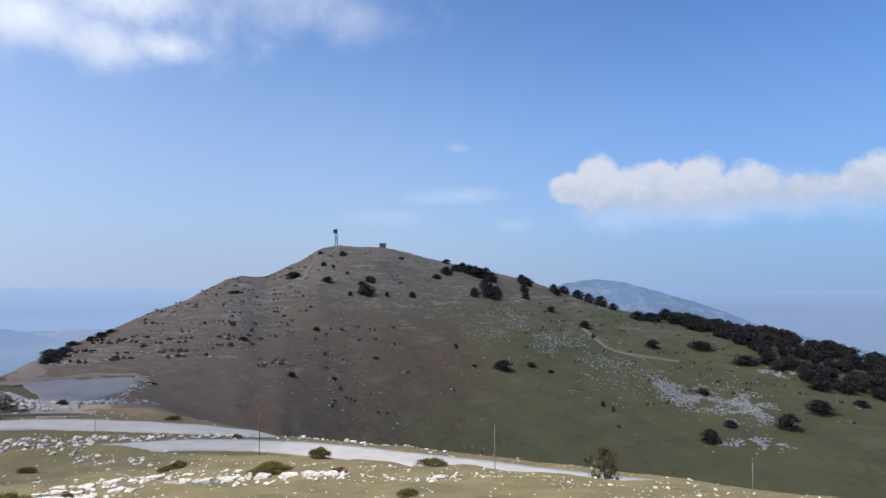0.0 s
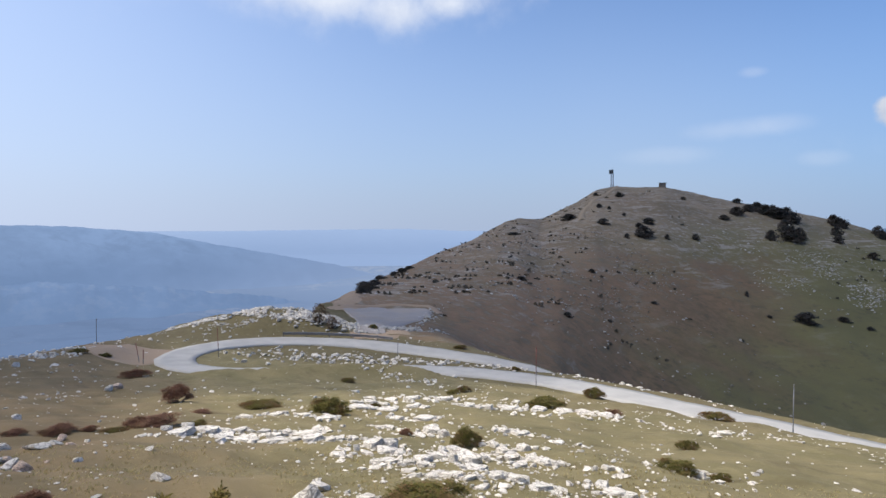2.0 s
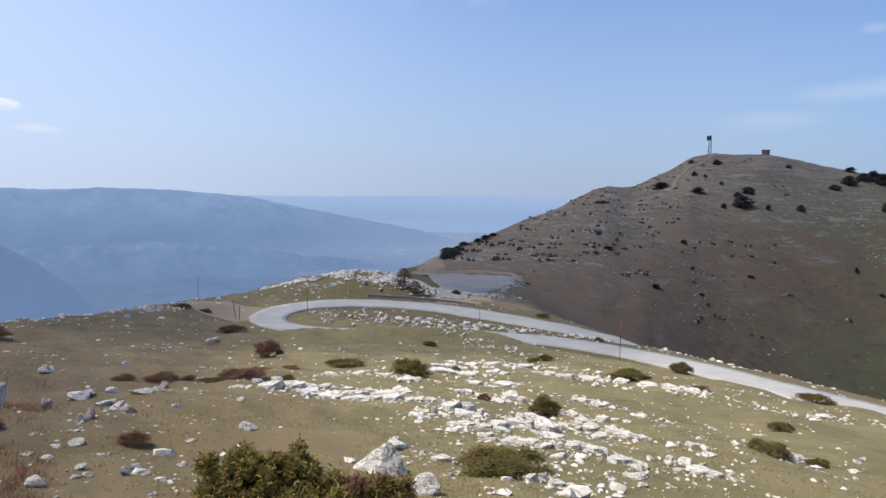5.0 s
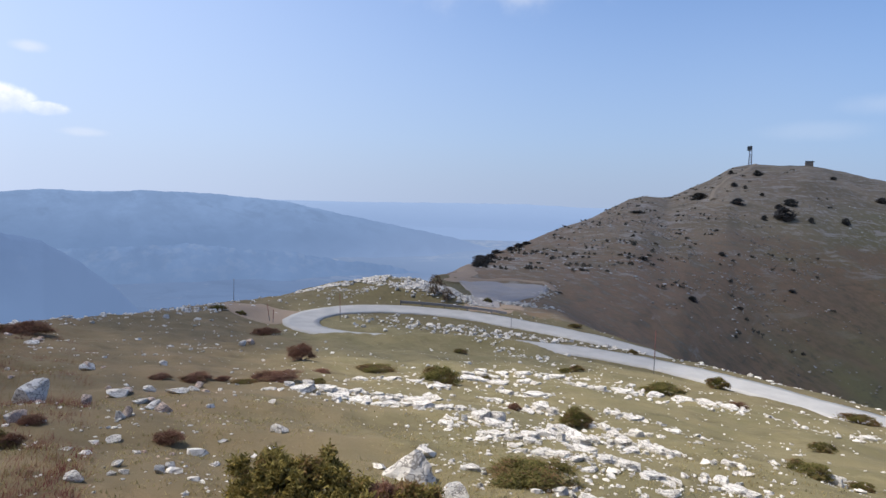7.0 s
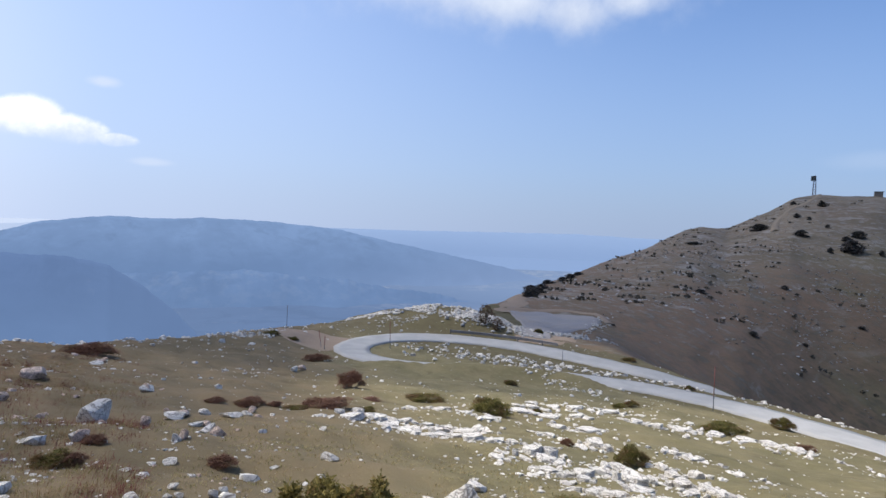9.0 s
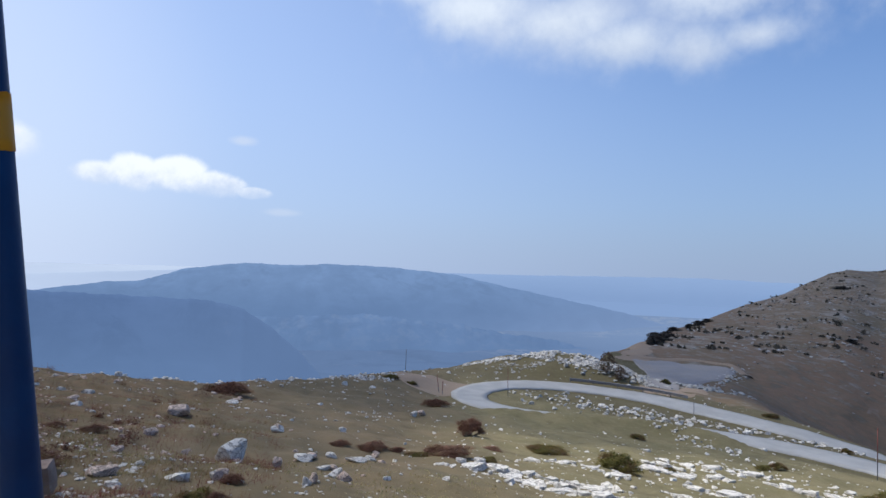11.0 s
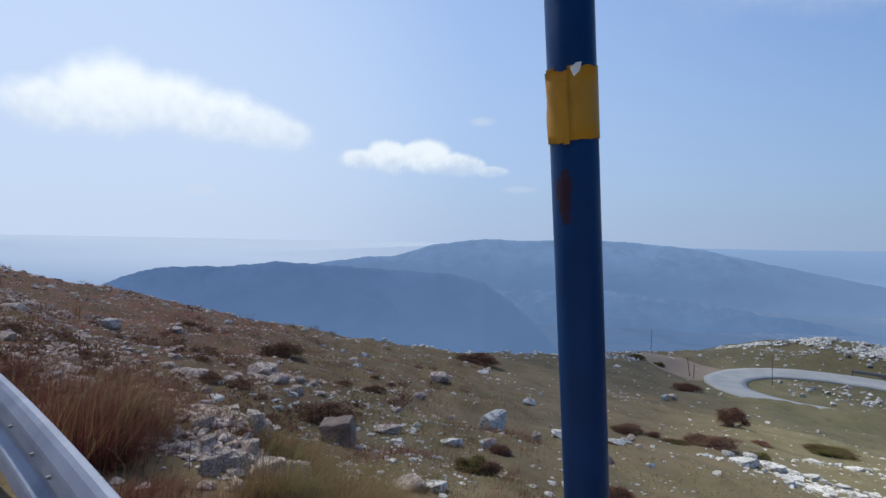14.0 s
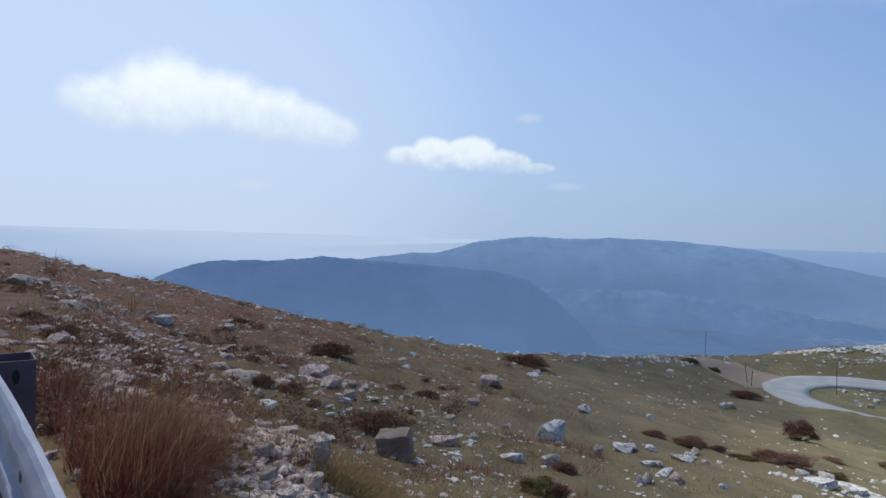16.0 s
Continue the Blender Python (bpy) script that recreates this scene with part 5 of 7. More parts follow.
def dome(n, seed, low=0.0, lumps=5, pull=0.3):
    """Clump centres over a lumpy, low dome one wide and one high."""
    rs = np.random.RandomState(seed)
    a, u = rs.uniform(0, 6.28, n), rs.uniform(0, 1, n) ** 0.6
    ph = rs.uniform(0, 6.28, 3)
    edge = 0.40 + 0.06 * np.sin(2 * a + ph[0]) + 0.05 * np.sin(lumps * a + ph[1])
    shell = rs.uniform(0.12, 1.0, n) ** 0.5
    x, y = np.cos(a) * edge * u, np.sin(a) * edge * u
    top = np.sqrt(np.maximum(0, 1 - u ** 2.2)) * (0.75 + 0.25 * np.sin(3 * a + ph[2]) * u)
    p = np.stack([x, y, low + 0.06 + 0.80 * top * shell], 1)
    lobes = np.stack([rs.uniform(-0.36, 0.36, 14), rs.uniform(-0.36, 0.36, 14), rs.uniform(0.12, 0.72, 14)], 1)      # separate cushions with gaps between
    near = ((p[:, None] - lobes[None]) ** 2).sum(2).argmin(1)
    return p + (lobes[near] - p) * pull


def stick(p, q, r0, r1, sides=5):
    p, q = np.array(p, float), np.array(q, float)
    d = (q - p) / max(1e-9, np.linalg.norm(q - p))
    s = np.cross(d, (0.3, 0.5, 0.8))
    s /= np.linalg.norm(s)
    t = np.cross(d, s)
    a = np.linspace(0, 2 * np.pi, sides, endpoint=False)
    ring = np.cos(a)[:, None] * s + np.sin(a)[:, None] * t
    return np.vstack([p + ring * r0, q + ring * r1]), [[i, (i + 1) % sides, sides + (i + 1) % sides, sides + i] for i in range(sides)] + [list(range(sides, 2 * sides))]


def joined(bits):
    V, Fc, b = [], [], 0
    for v, f in bits:
        V.append(v)
        Fc += [[q + b for q in g] for g in f]
        b += len(v)
    return np.vstack(V), Fc


def paint_bark(k, p):
    a = k.noise(k.scaled(p, (6.0, 6.0, 1.2)), 3.0, 5, 0.65)
    return k.mix(a, (0.10, 0.075, 0.055), (0.22, 0.18, 0.145)), a


BARK = material("grey_bark", paint_bark, 0.95, 0.01)
JUNIPER = material("juniper_green", leaf_paint((0.085, 0.082, 0.024), (0.235, 0.205, 0.058), (0.21, 0.125, 0.06), 0.22), 0.85, leafy=0.35)
OLIVE = material("olive_juniper", leaf_paint((0.098, 0.086, 0.025), (0.41, 0.325, 0.098), (0.29, 0.18, 0.085), 0.15), 0.85, leafy=0.35)
RUSSET = material("russet_twigs", leaf_paint((0.135, 0.070, 0.048), (0.29, 0.150, 0.100), (0.22, 0.155, 0.075), 0.14), 0.9, leafy=0.3)
# dark leaves, with haze over the hill painted in as a lighter, bluer tone
DARK_LEAF = material("hazed_dark_leaves", leaf_paint((0.034, 0.040, 0.040), (0.078, 0.085, 0.076), (0.082, 0.070, 0.060), 0.30), 0.9)


def shrub(name, seed, mat, clumps, per, label, length=0.055, width=0.0095):
    """A low spreading shrub one metre wide and one high, to be scaled."""
    c = dome(clumps, seed)
    rs = np.random.RandomState(seed)
    base = new(name)
    child("foliage", mesh_of("foliage", *sprigs(c, np.full(len(c), 0.055), seed, per, 0.8, length, width), mat), base)
    bits = [stick((0, 0, -0.05), c[i] * (0.92, 0.92, 0.9), 0.016, 0.005) for i in rs.choice(len(c), min(len(c), 16), False)]
    child("stems", mesh_of("stems", *joined(bits), BARK), base, "grey woody stems")
    return tagged(base, label, "shrub")


def put(ob, spots, label="", group="", lift=0.0, first=True, wide=1.12, tall=1.25):
    """Set a template at the first spot, and copies at the others."""
    rs = np.random.RandomState(len(spots))
    for i, (x, y, w, h) in enumerate(spots):
        m = pose(x, y, land_at(x, y) - 0.05 * h + lift, 0, 0, rs.uniform(-40, 40) + polar(x, y)[0]) @ Matrix.Diagonal((w * wide, w * wide * rs.uniform(0.75, 1), h * tall, 1))
        if i == 0 and first:
            ob.matrix_basis = m
            o = ob
        else:
            o = copy_thing(ob, pose(0, 0, 0))
            o.matrix_basis = m
        tagged(o, label, "", group)


GREEN_TEXT, RUSSET_TEXT = "low spreading green juniper shrub in dry grass", "brown half-dry thorny shrub on the slope"
green = [shrub("juniper_shrub", 60 + n, JUNIPER, 150, 50, GREEN_TEXT) for n in range(3)]
brown = [shrub("thorn_shrub", 70 + n, RUSSET, 130, 48, RUSSET_TEXT) for n in range(3)]
greens, browns = [], []
for i, s in enumerate(SHRUBS_A + SHRUBS_B):
    (browns if i in (0, 4, 5, 10, 14, 15, 16, 17, 18, 22) else greens).append(s)
for i, s in enumerate(SLOPE_SHRUBS):
    (greens if i in (7, 14) else browns).append((s[0], s[1], s[2] * 1.15, s[3] * 0.72))
for n in range(3):
    put(green[n], greens[n::3], GREEN_TEXT, "juniper shrubs in the meadow")
    put(brown[n], browns[n::3], RUSSET_TEXT, "thorn shrubs on the slope")


def big_juniper():
    """The large shrub: five cushions of unequal height, the last of them half dead."""
    text = "large bushy juniper, green turning brown, before a pale boulder"
    base = tagged(new("juniper_shrub"), text, "shrub")
    # along, across, width, height, how many clumps
    for i, (u, v, w, h, n, mat) in enumerate(((-0.72, 0.0, 1.25, 0.98, 300, OLIVE), (-0.28, 0.2, 1.05, 0.90, 240, OLIVE), (0.15, -0.2, 1.2, 0.62, 260, OLIVE),
                                              (0.62, 0.0, 0.95, 0.52, 200, RUSSET), (0.88, 0.05, 0.75, 0.58, 170, OLIVE), (-0.45, -0.6, 1.3, 0.5, 240, OLIVE),
                                              (0.45, -0.65, 1.1, 0.42, 200, RUSSET))):
        c = dome(n, 500 + i, 0.0, 4, 0.45) * (w, w, h) + (u, v, 0)
        child("foliage", mesh_of("foliage", *sprigs(c, np.full(n, 0.045), 500 + i, 60, 0.8, 0.07, 0.0115), mat), base)
        rs = np.random.RandomState(i)
        bits = [stick((u * 0.7, v * 0.7, -0.1), c[q] * (1, 1, 0.95), 0.022, 0.006) for q in rs.choice(n, 12, False)]
        child("stems", mesh_of("stems", *joined(bits), BARK), base, "grey woody stems")
    base.matrix_basis = pose(-4.0, 5.55, land_at(-4.0, 5.55) - 0.05, 0, 0, 31)


big_juniper()
side = shrub("juniper_shrub", 82, JUNIPER, 320, 56, "low green juniper cushion beside white slabs", 0.04, 0.0065)
put(side, [(-3.52, 9.03, 1.55, 0.46)], "low green juniper cushion beside white slabs")


def crown_tree(name, seed, label, clumps, per, trunk, spread, mat, category="tree", length=0.11, width=0.03, cone=0.0):
    """A small tree one wide and one high: tapered trunk, limbs, and a ragged crown."""
    rs = np.random.RandomState(seed)
    a, u, t = rs.uniform(0, 6.28, clumps), rs.uniform(0.1, 1, clumps) ** 0.6, rs.uniform(0, 1, clumps)
    wide = 0.44 * (np.sin(np.pi * np.clip(t * 0.88 + 0.12, 0, 1)) ** 0.55 * (1 - cone) + (1 - t) * cone)
    ph = rs.uniform(0, 6.28, 2)
    wide = wide * (1 + 0.22 * np.sin(3 * a + ph[0] + 5 * t) + 0.15 * np.sin(7 * t + ph[1]))
    c = np.stack([np.cos(a) * wide * u, np.sin(a) * wide * u, trunk + (0.97 - trunk) * t], 1)
    base = new(name)
    child("crown", mesh_of("crown", *sprigs(c, np.full(clumps, spread), seed, per, 0.8, length, width), mat), base)
    bits = [stick((0, 0, -0.05), (0.03, 0.02, 0.5), 0.035, 0.02, 7), stick((0.03, 0.02, 0.5), (0.0, 0.03, 0.85), 0.02, 0.006, 6)]
    bits += [stick((0.02, 0.015, rs.uniform(0.12, 0.6)), c[i] * 0.95, 0.012, 0.004) for i in rs.choice(clumps, min(clumps, 9), False)]
    child("trunk", mesh_of("trunk", *joined(bits), BARK), base)
    return tagged(base, label, category)


bush_text = "dark evergreen bush on the stony hillside"
hill_bush = [crown_tree("evergreen_bush", 90 + n, bush_text, 64, 30, -0.12, 0.08, DARK_LEAF, "bush", 0.12, 0.035, 0.45) for n in range(3)]
for n in range(3):
    put(hill_bush[n], ([(x, y, w * 1.0, h * 0.62) for x, y, w, h in HILL_BUSHES_A + HILL_BUSHES_B] + [(x, y, w * 1.1, h * 0.55) for x, y, w, h in HILL_BUSHES_C])[n::3], bush_text, "bushes on the hillside", wide=1.05, tall=1.15)
tree_text = "dark evergreen tree on the wooded hill ridge"
hill_tree = [crown_tree("evergreen_tree", 95 + n, tree_text, 60, 28, 0.08, 0.075, DARK_LEAF, "tree", 0.12, 0.035) for n in range(3)]
rs_ = np.random.RandomState(77)
WOOD_LOW = [(-47, 270), (-33, 274), (-30.6, 272), (-28.8, 264), (-27.2, 262), (-26.0, 278), (-24.9, 296), (-22.9, 318), (-20.7, 341), (-18.6, 352), (-17, 360)]
wood = []
while len(wood) < 300:
    az_ = rs_.uniform(-46, -17.2)
    top_, low_ = wave(az_, TOP_R) + 5, wave(az_, WOOD_LOW)
    r_ = rs_.uniform(low_, max(top_, low_ + 6)) if rs_.rand() < 0.7 else top_ - rs_.uniform(0, 9)
    x_, y_ = place(az_, r_)
    wood.append((round(float(x_), 1), round(float(y_), 1), round(rs_.uniform(4.5, 8.0), 1), round(rs_.uniform(2.6, 4.6), 1)))
for n in range(3):
    put(hill_tree[n], wood[n::3], tree_text, "trees on the ridge")
clump = [(-8.7, 332.2, 7.7, 3.3), (-3.9, 345.7, 6.8, 3.1), (0.0, 352.7, 7.8, 3.9), (3.9, 346.5, 8.8, 4.1), (6.9, 354.5, 6.9, 3.5), (9.8, 344.8, 7.8, 4.3), (12.7, 350.7, 8.8, 4.3), (15.7, 343.6, 6.9, 3.9), (11.7, 317.5, 8.7, 4.9), (5.7, 297.2, 5.7, 3.4), (16.4, 309.9, 6.7, 4.0),
         (33.8, 363.6, 7.0, 4.0), (36.7, 357.5, 6.0, 3.6), (32.5, 335.6, 5.9, 3.9), (51.6, 360.3, 6.0, 3.4), (57.6, 363.7, 7.9, 3.4), (65.9, 363.7, 8.0, 4.0), (70.8, 357.1, 7.0, 4.4), (76.8, 355.0, 9.0, 4.6), (82.8, 351.0, 6.0, 3.0), (91.7, 334.9, 10.0, 3.4), (99.0, 337.9, 9.0, 3.6), (103.0, 340.9, 7.0, 3.2)]
put(hill_bush[0], clump, bush_text, "bushes on the hillside", first=False, wide=1.05, tall=1.15)


def hill_specks():
    """Cushions too small and many to count, over the hillside."""
    rs = np.random.RandomState(12)
    az, r = rs.uniform(-34, 34, 1500), rs.uniform(130, 390, 1500)
    c = np.array([noise.noise(Vector((a * 0.16, q * 0.022, 3.0))) for a, q in zip(az, r)])
    lim = wave(az, TOP_R) - 5
    share = 0.04 + 0.42 * ease(7, 15, az) + 0.30 * ease(-2, -8, az) * ease(225, 255, r)
    keep = (r < lim) & (r > wave(az, FOOT_R) + 14) & (rs.rand(1500) < np.clip(share * (1 + c * 2.2), 0, 1))
    x, y = place(az[keep], r[keep])
    z = land(x, y)
    s = rs.uniform(0.5, 1.5, len(x))
    centres = np.stack([x, y, z + 0.16 * s], 1)
    cc = np.repeat(centres, 3, 0) + rs.normal(size=(len(x) * 3, 3)) * np.repeat(s, 3)[:, None] * (0.85, 0.6, 0.10)
    v, f = sprigs(cc, np.repeat(s, 3) * 0.25, 5, 20, 0.5, 0.36, 0.2)
    tagged(new("hillside_cushions", mesh_of("hillside_cushions", v, f, CUSHION)), "small dark cushion shrubs dotted over the hillside", "shrubs", kind="stuff")
    u = np.repeat(np.stack([x, y], 1), 4, 0) + rs.normal(size=(len(x) * 4, 2)) * (2.4, 1.1)
    scatter("hill_ledges", u, rs.uniform(0.3, 1.0, len(u)), "pale limestone ledges among the cushions of the hillside", 71, GREY_STONE, 0.4)


CUSHION = material("grey_green_cushions", leaf_paint((0.055, 0.058, 0.042), (0.105, 0.105, 0.072), (0.10, 0.085, 0.065), 0.30), 0.9)
hill_specks()
PINE = material("pine_needles", leaf_paint((0.05, 0.055, 0.022), (0.12, 0.115, 0.05), (0.13, 0.09, 0.05), 0.25), 0.9, leafy=0.3)
DRY_LEAF = material("dull_brown_leaves", leaf_paint((0.06, 0.052, 0.036), (0.15, 0.125, 0.085), (0.16, 0.105, 0.07), 0.35), 0.9, leafy=0.2)
road_tree = crown_tree("young_pine", 120, "thin crooked young pine beside the pale road", 46, 44, 0.30, 0.05, PINE, "tree", 0.06, 0.012)
put(road_tree, [(*(round(float(q), 2) for q in place(-12.8, 38.6)), 2.0, 2.7)], wide=1.0, tall=1.05)
lot_tree = crown_tree("wind_bent_tree", 121, "dark wind-bent tree behind the low crash barrier", 60, 22, 0.12, 0.055, DRY_LEAF, "tree", 0.07, 0.018)
put(lot_tree, [(-45.6, 60.6, 2.2, 1.9), (-43.8, 60.6, 1.6, 1.25)], "dark wind-bent tree behind the low crash barrier", "trees by the barrier")
verge = [(*place(-19.4, 50), 1.5, 1.0), (*place(-23, 50), 3.2, 1.7), (*place(-26.5, 51), 2.0, 1.0), (*place(-30.5, 50), 0.9, 0.7), (*place(-9, 52), 0.6, 0.9)]
put(hill_bush[1], verge, "dark bush on the far verge of the road", "bushes on the verge", first=False)
put(green[1], [(-42.7, 67.8, 1.3, 0.8), (-28, 62.5, 1.6, 0.4), (-18, 52.6, 1.0, 0.35)], "small dark shrub by the gravel lot", "shrubs by the lot", first=False)


def heath_mats():
    """Low russet cushions that cover the dry side of the slope."""
    rs = np.random.RandomState(19)
    az, r = rs.uniform(63, 117, 1500), np.exp(rs.uniform(np.log(6), np.log(42), 1500))
    x, y = place(az, r)
    c = clumped(x, y, 0.25, 14.0)
    keep = (rs.rand(1500) < np.clip(0.12 + 1.2 * c, 0, 1)) & (y + 0.55 * x < -4.0)
    x, y, r = x[keep], y[keep], r[keep]
    s = rs.uniform(0.12, 0.42, len(x)) * (0.6 + r / 40)
    z = land(x, y)
    k = 7
    cc = np.repeat(np.stack([x, y, z + 0.03], 1), k, 0) + rs.normal(size=(len(x) * k, 3)) * np.repeat(s, k)[:, None] * (0.45, 0.45, 0.10)
    v, f = sprigs(cc, np.repeat(s, k) * 0.25, 6, 18, 0.7, 0.075, 0.014)
    tagged(new("heath_cushions", mesh_of("heath_cushions", v, f, RUSSET)), "low russet heath cushions on the dry slope", "shrubs", kind="stuff")


heath_mats()


# ---- gravel lot, dirt and tracks ----
def drape(name, outline, mat, label, lift, rings=16, category="ground patch"):
    """A patch that lies on the land, with an uneven edge."""
    P = spline(list(outline) + [outline[0]], 1.0)[:-1]
    c = P.mean(0)
    s = np.arange(len(P))
    P = c + (P - c) * (1 + 0.02 * np.sin(s * 1.9) + 0.02 * np.sin(s * 0.83 + 2))[:, None]
    pts = [c[None]] + [c + (P - c) * (q / rings) for q in range(1, rings + 1)]
    n = len(P)
    V = np.vstack(pts)
    z = land(V[:, 0], V[:, 1]) + lift
    z[-n:] -= lift + 0.04
    F_ = [[0, 1 + i, 1 + (i + 1) % n] for i in range(n)]
    for q in range(rings - 1):
        a, b = 1 + q * n, 1 + (q + 1) * n
        F_ += [[a + i, b + i, b + (i + 1) % n, a + (i + 1) % n] for i in range(n)]
    ob = new(name, mesh_of(name, np.column_stack([V, z]), F_, mat, True))
    return tagged(ob, label, category, kind="structure")


drape("gravel_lot", [(-61.5, 87), (-60.5, 92), (-56, 94.5), (-52, 97.5), (-48.5, 95), (-46.5, 90.5), (-44, 82), (-44.2, 76), (-43.0, 71), (-39.6, 65.5), (-41.5, 63.2), (-44.5, 66), (-49, 74), (-55, 81)], LOT, "level grey gravel lot beside the bend", 0.13)
drape("dirt_patch", [(-57, 39), (-52.5, 41.5), (-48.5, 43.5), (-46.6, 39.5), (-45, 36.6), (-47.5, 34.8), (-52, 35.6)], DIRT, "bare reddish dirt on the outside of the bend", 0.07)


def strip(name, line, half, mat, label, lift):
    L_ = spline(line, 2.0)
    t = np.gradient(L_, axis=0)
    t /= np.linalg.norm(t, axis=1)[:, None]
    nrm = np.stack([-t[:, 1], t[:, 0]], 1)
    s = np.arange(len(L_))
    wob = half * (1 + 0.2 * np.sin(s * 0.9) + 0.15 * np.sin(s * 2.1))
    V, w = [], 5
    for c in np.linspace(-1, 1, w):
        q = L_ + nrm * (c * wob)[:, None]
        V.append(np.column_stack([q, land(q[:, 0], q[:, 1]) + lift - 1.3 * lift * (abs(c) > 0.9)]))
    V = np.stack(V, 1)
    i, j = np.meshgrid(np.arange(w - 1), np.arange(len(L_) - 1))
    f = np.stack([j * w + i, (j + 1) * w + i, (j + 1) * w + i + 1, j * w + i + 1], -1).reshape(-1, 4)
    return tagged(new(name, mesh_of(name, V.reshape(-1, 3), f[:, ::-1], mat, True)), label, "track", kind="structure")


strip("dirt_track", [(-60, 86), (-66, 94), (-72, 104), (-78, 113), (-86, 122)], 2.6, DIRT, "reddish dirt track that leaves the gravel lot", 0.12)
strip("dirt_track", [(-47, 96), (-52, 100), (-58, 98.5), (-63, 91)], 1.0, DIRT, "low reddish earth bank behind the gravel lot", 0.25)
strip("hill_track", [(54.9, 290.0), (58.2, 277.8), (61.7, 267.2), (73.0, 264.5), (89.7, 266.1)], 1.1, TRACK, "worn dirt track across the hill flank", 0.5)
strip("hill_track", [(-66.0, 264.2), (-70.6, 283.6), (-71.6, 303.4), (-70.8, 349.1), (-72.9, 370.7)], 1.5, TRACK, "worn dirt track up to the hill top", 0.5)
strip("verge_dirt", [(-41, 60.5), (-38, 64), (-40, 69.5)], 1.6, DIRT, "dirt drive from the road to the gravel lot", 0.08)


# ---- steel ----
def paint_zinc(k, p):
    a, b, c = k.noise(p, 2.5, 4), k.noise(p, 22.0, 5, 0.65), k.noise(k.scaled(p, (1.0, 1.0, 6.0)), 6.0, 4)
    col = k.mix(k.range(a, 0.35, 0.65), (0.215, 0.230, 0.300), (0.165, 0.178, 0.238))
    col = k.mix(k.math("MULTIPLY", k.range(b, 0.58, 0.75), 0.5), col, (0.36, 0.34, 0.32))
    return k.mix(k.math("MULTIPLY", k.range(c, 0.66, 0.8), 0.4), col, (0.32, 0.22, 0.15)), b, k.range(a, 0.3, 0.7, 0.42, 0.6)


def paint_dull_steel(k, p):
    a, b = k.noise(p, 3.0, 4), k.noise(p, 18.0, 5, 0.65)
    return k.mix(k.math("MULTIPLY", k.range(b, 0.5, 0.7), 0.6), k.mix(a, (0.20, 0.20, 0.21), (0.28, 0.27, 0.27)), (0.20, 0.13, 0.09)), b


def paint_dark(k, p):
    return k.mix(k.noise(p, 30.0, 3), (0.02, 0.02, 0.02), (0.05, 0.045, 0.04)), None


ZINC = material("galvanised_steel", paint_zinc, 0.5, 0.001, 0.3, 0.4)
STEEL = material("dull_steel", paint_dull_steel, 0.65, 0.001, 0.4)
BROWN_STEEL = material("browned_steel", lambda k, p: (k.mix(k.noise(p, 14.0, 5, 0.65), (0.105, 0.070, 0.085), (0.185, 0.130, 0.145)), None), 0.7, 0.0, 0.2)
DARK = material("dark_hole", paint_dark, 0.9)

WAVE = [(0.000, 0.155), (0.014, 0.151), (0.026, 0.140), (0.042, 0.112), (0.044, 0.100), (0.044, 0.058), (0.040, 0.048), (0.010, 0.026), (0.006, 0.018),
        (0.006, -0.018), (0.010, -0.026), (0.040, -0.048), (0.044, -0.058), (0.044, -0.100), (0.042, -0.112), (0.026, -0.140), (0.014, -0.151), (0.000, -0.155)]


def leaned(a, b, tilt):
    """A point of the rail section, out and up, once the rail leans back."""
    return a * math.cos(tilt) - b * math.sin(tilt), b * math.cos(tilt) + a * math.sin(tilt)


def beam(points, zs, out, mat, name, parent, tilt=0.0):
    """A W-shaped rail section, 4 mm thick, whose waves face the way out."""
    prof = [leaned(a, b, tilt) for a, b in WAVE + [(a - 0.004, b) for a, b in WAVE[::-1]]]
    V = []
    for (x, y), z, (ox, oy) in zip(points, zs, out):
        V += [(x + ox * a, y + oy * a, z + b) for a, b in prof]
    m = len(prof)
    Fc = [[i * m + j, i * m + (j + 1) % m, (i + 1) * m + (j + 1) % m, (i + 1) * m + j] for i in range(len(points) - 1) for j in range(m)]
    e = (len(points) - 1) * m
    for j in range(m // 2 - 1):                              # the cut ends
        Fc += [[m - 1 - j, m - 2 - j, j + 1, j], [e + j, e + j + 1, e + m - 2 - j, e + m - 1 - j]]
    return child(name, mesh_of(name, V, Fc, mat), parent)


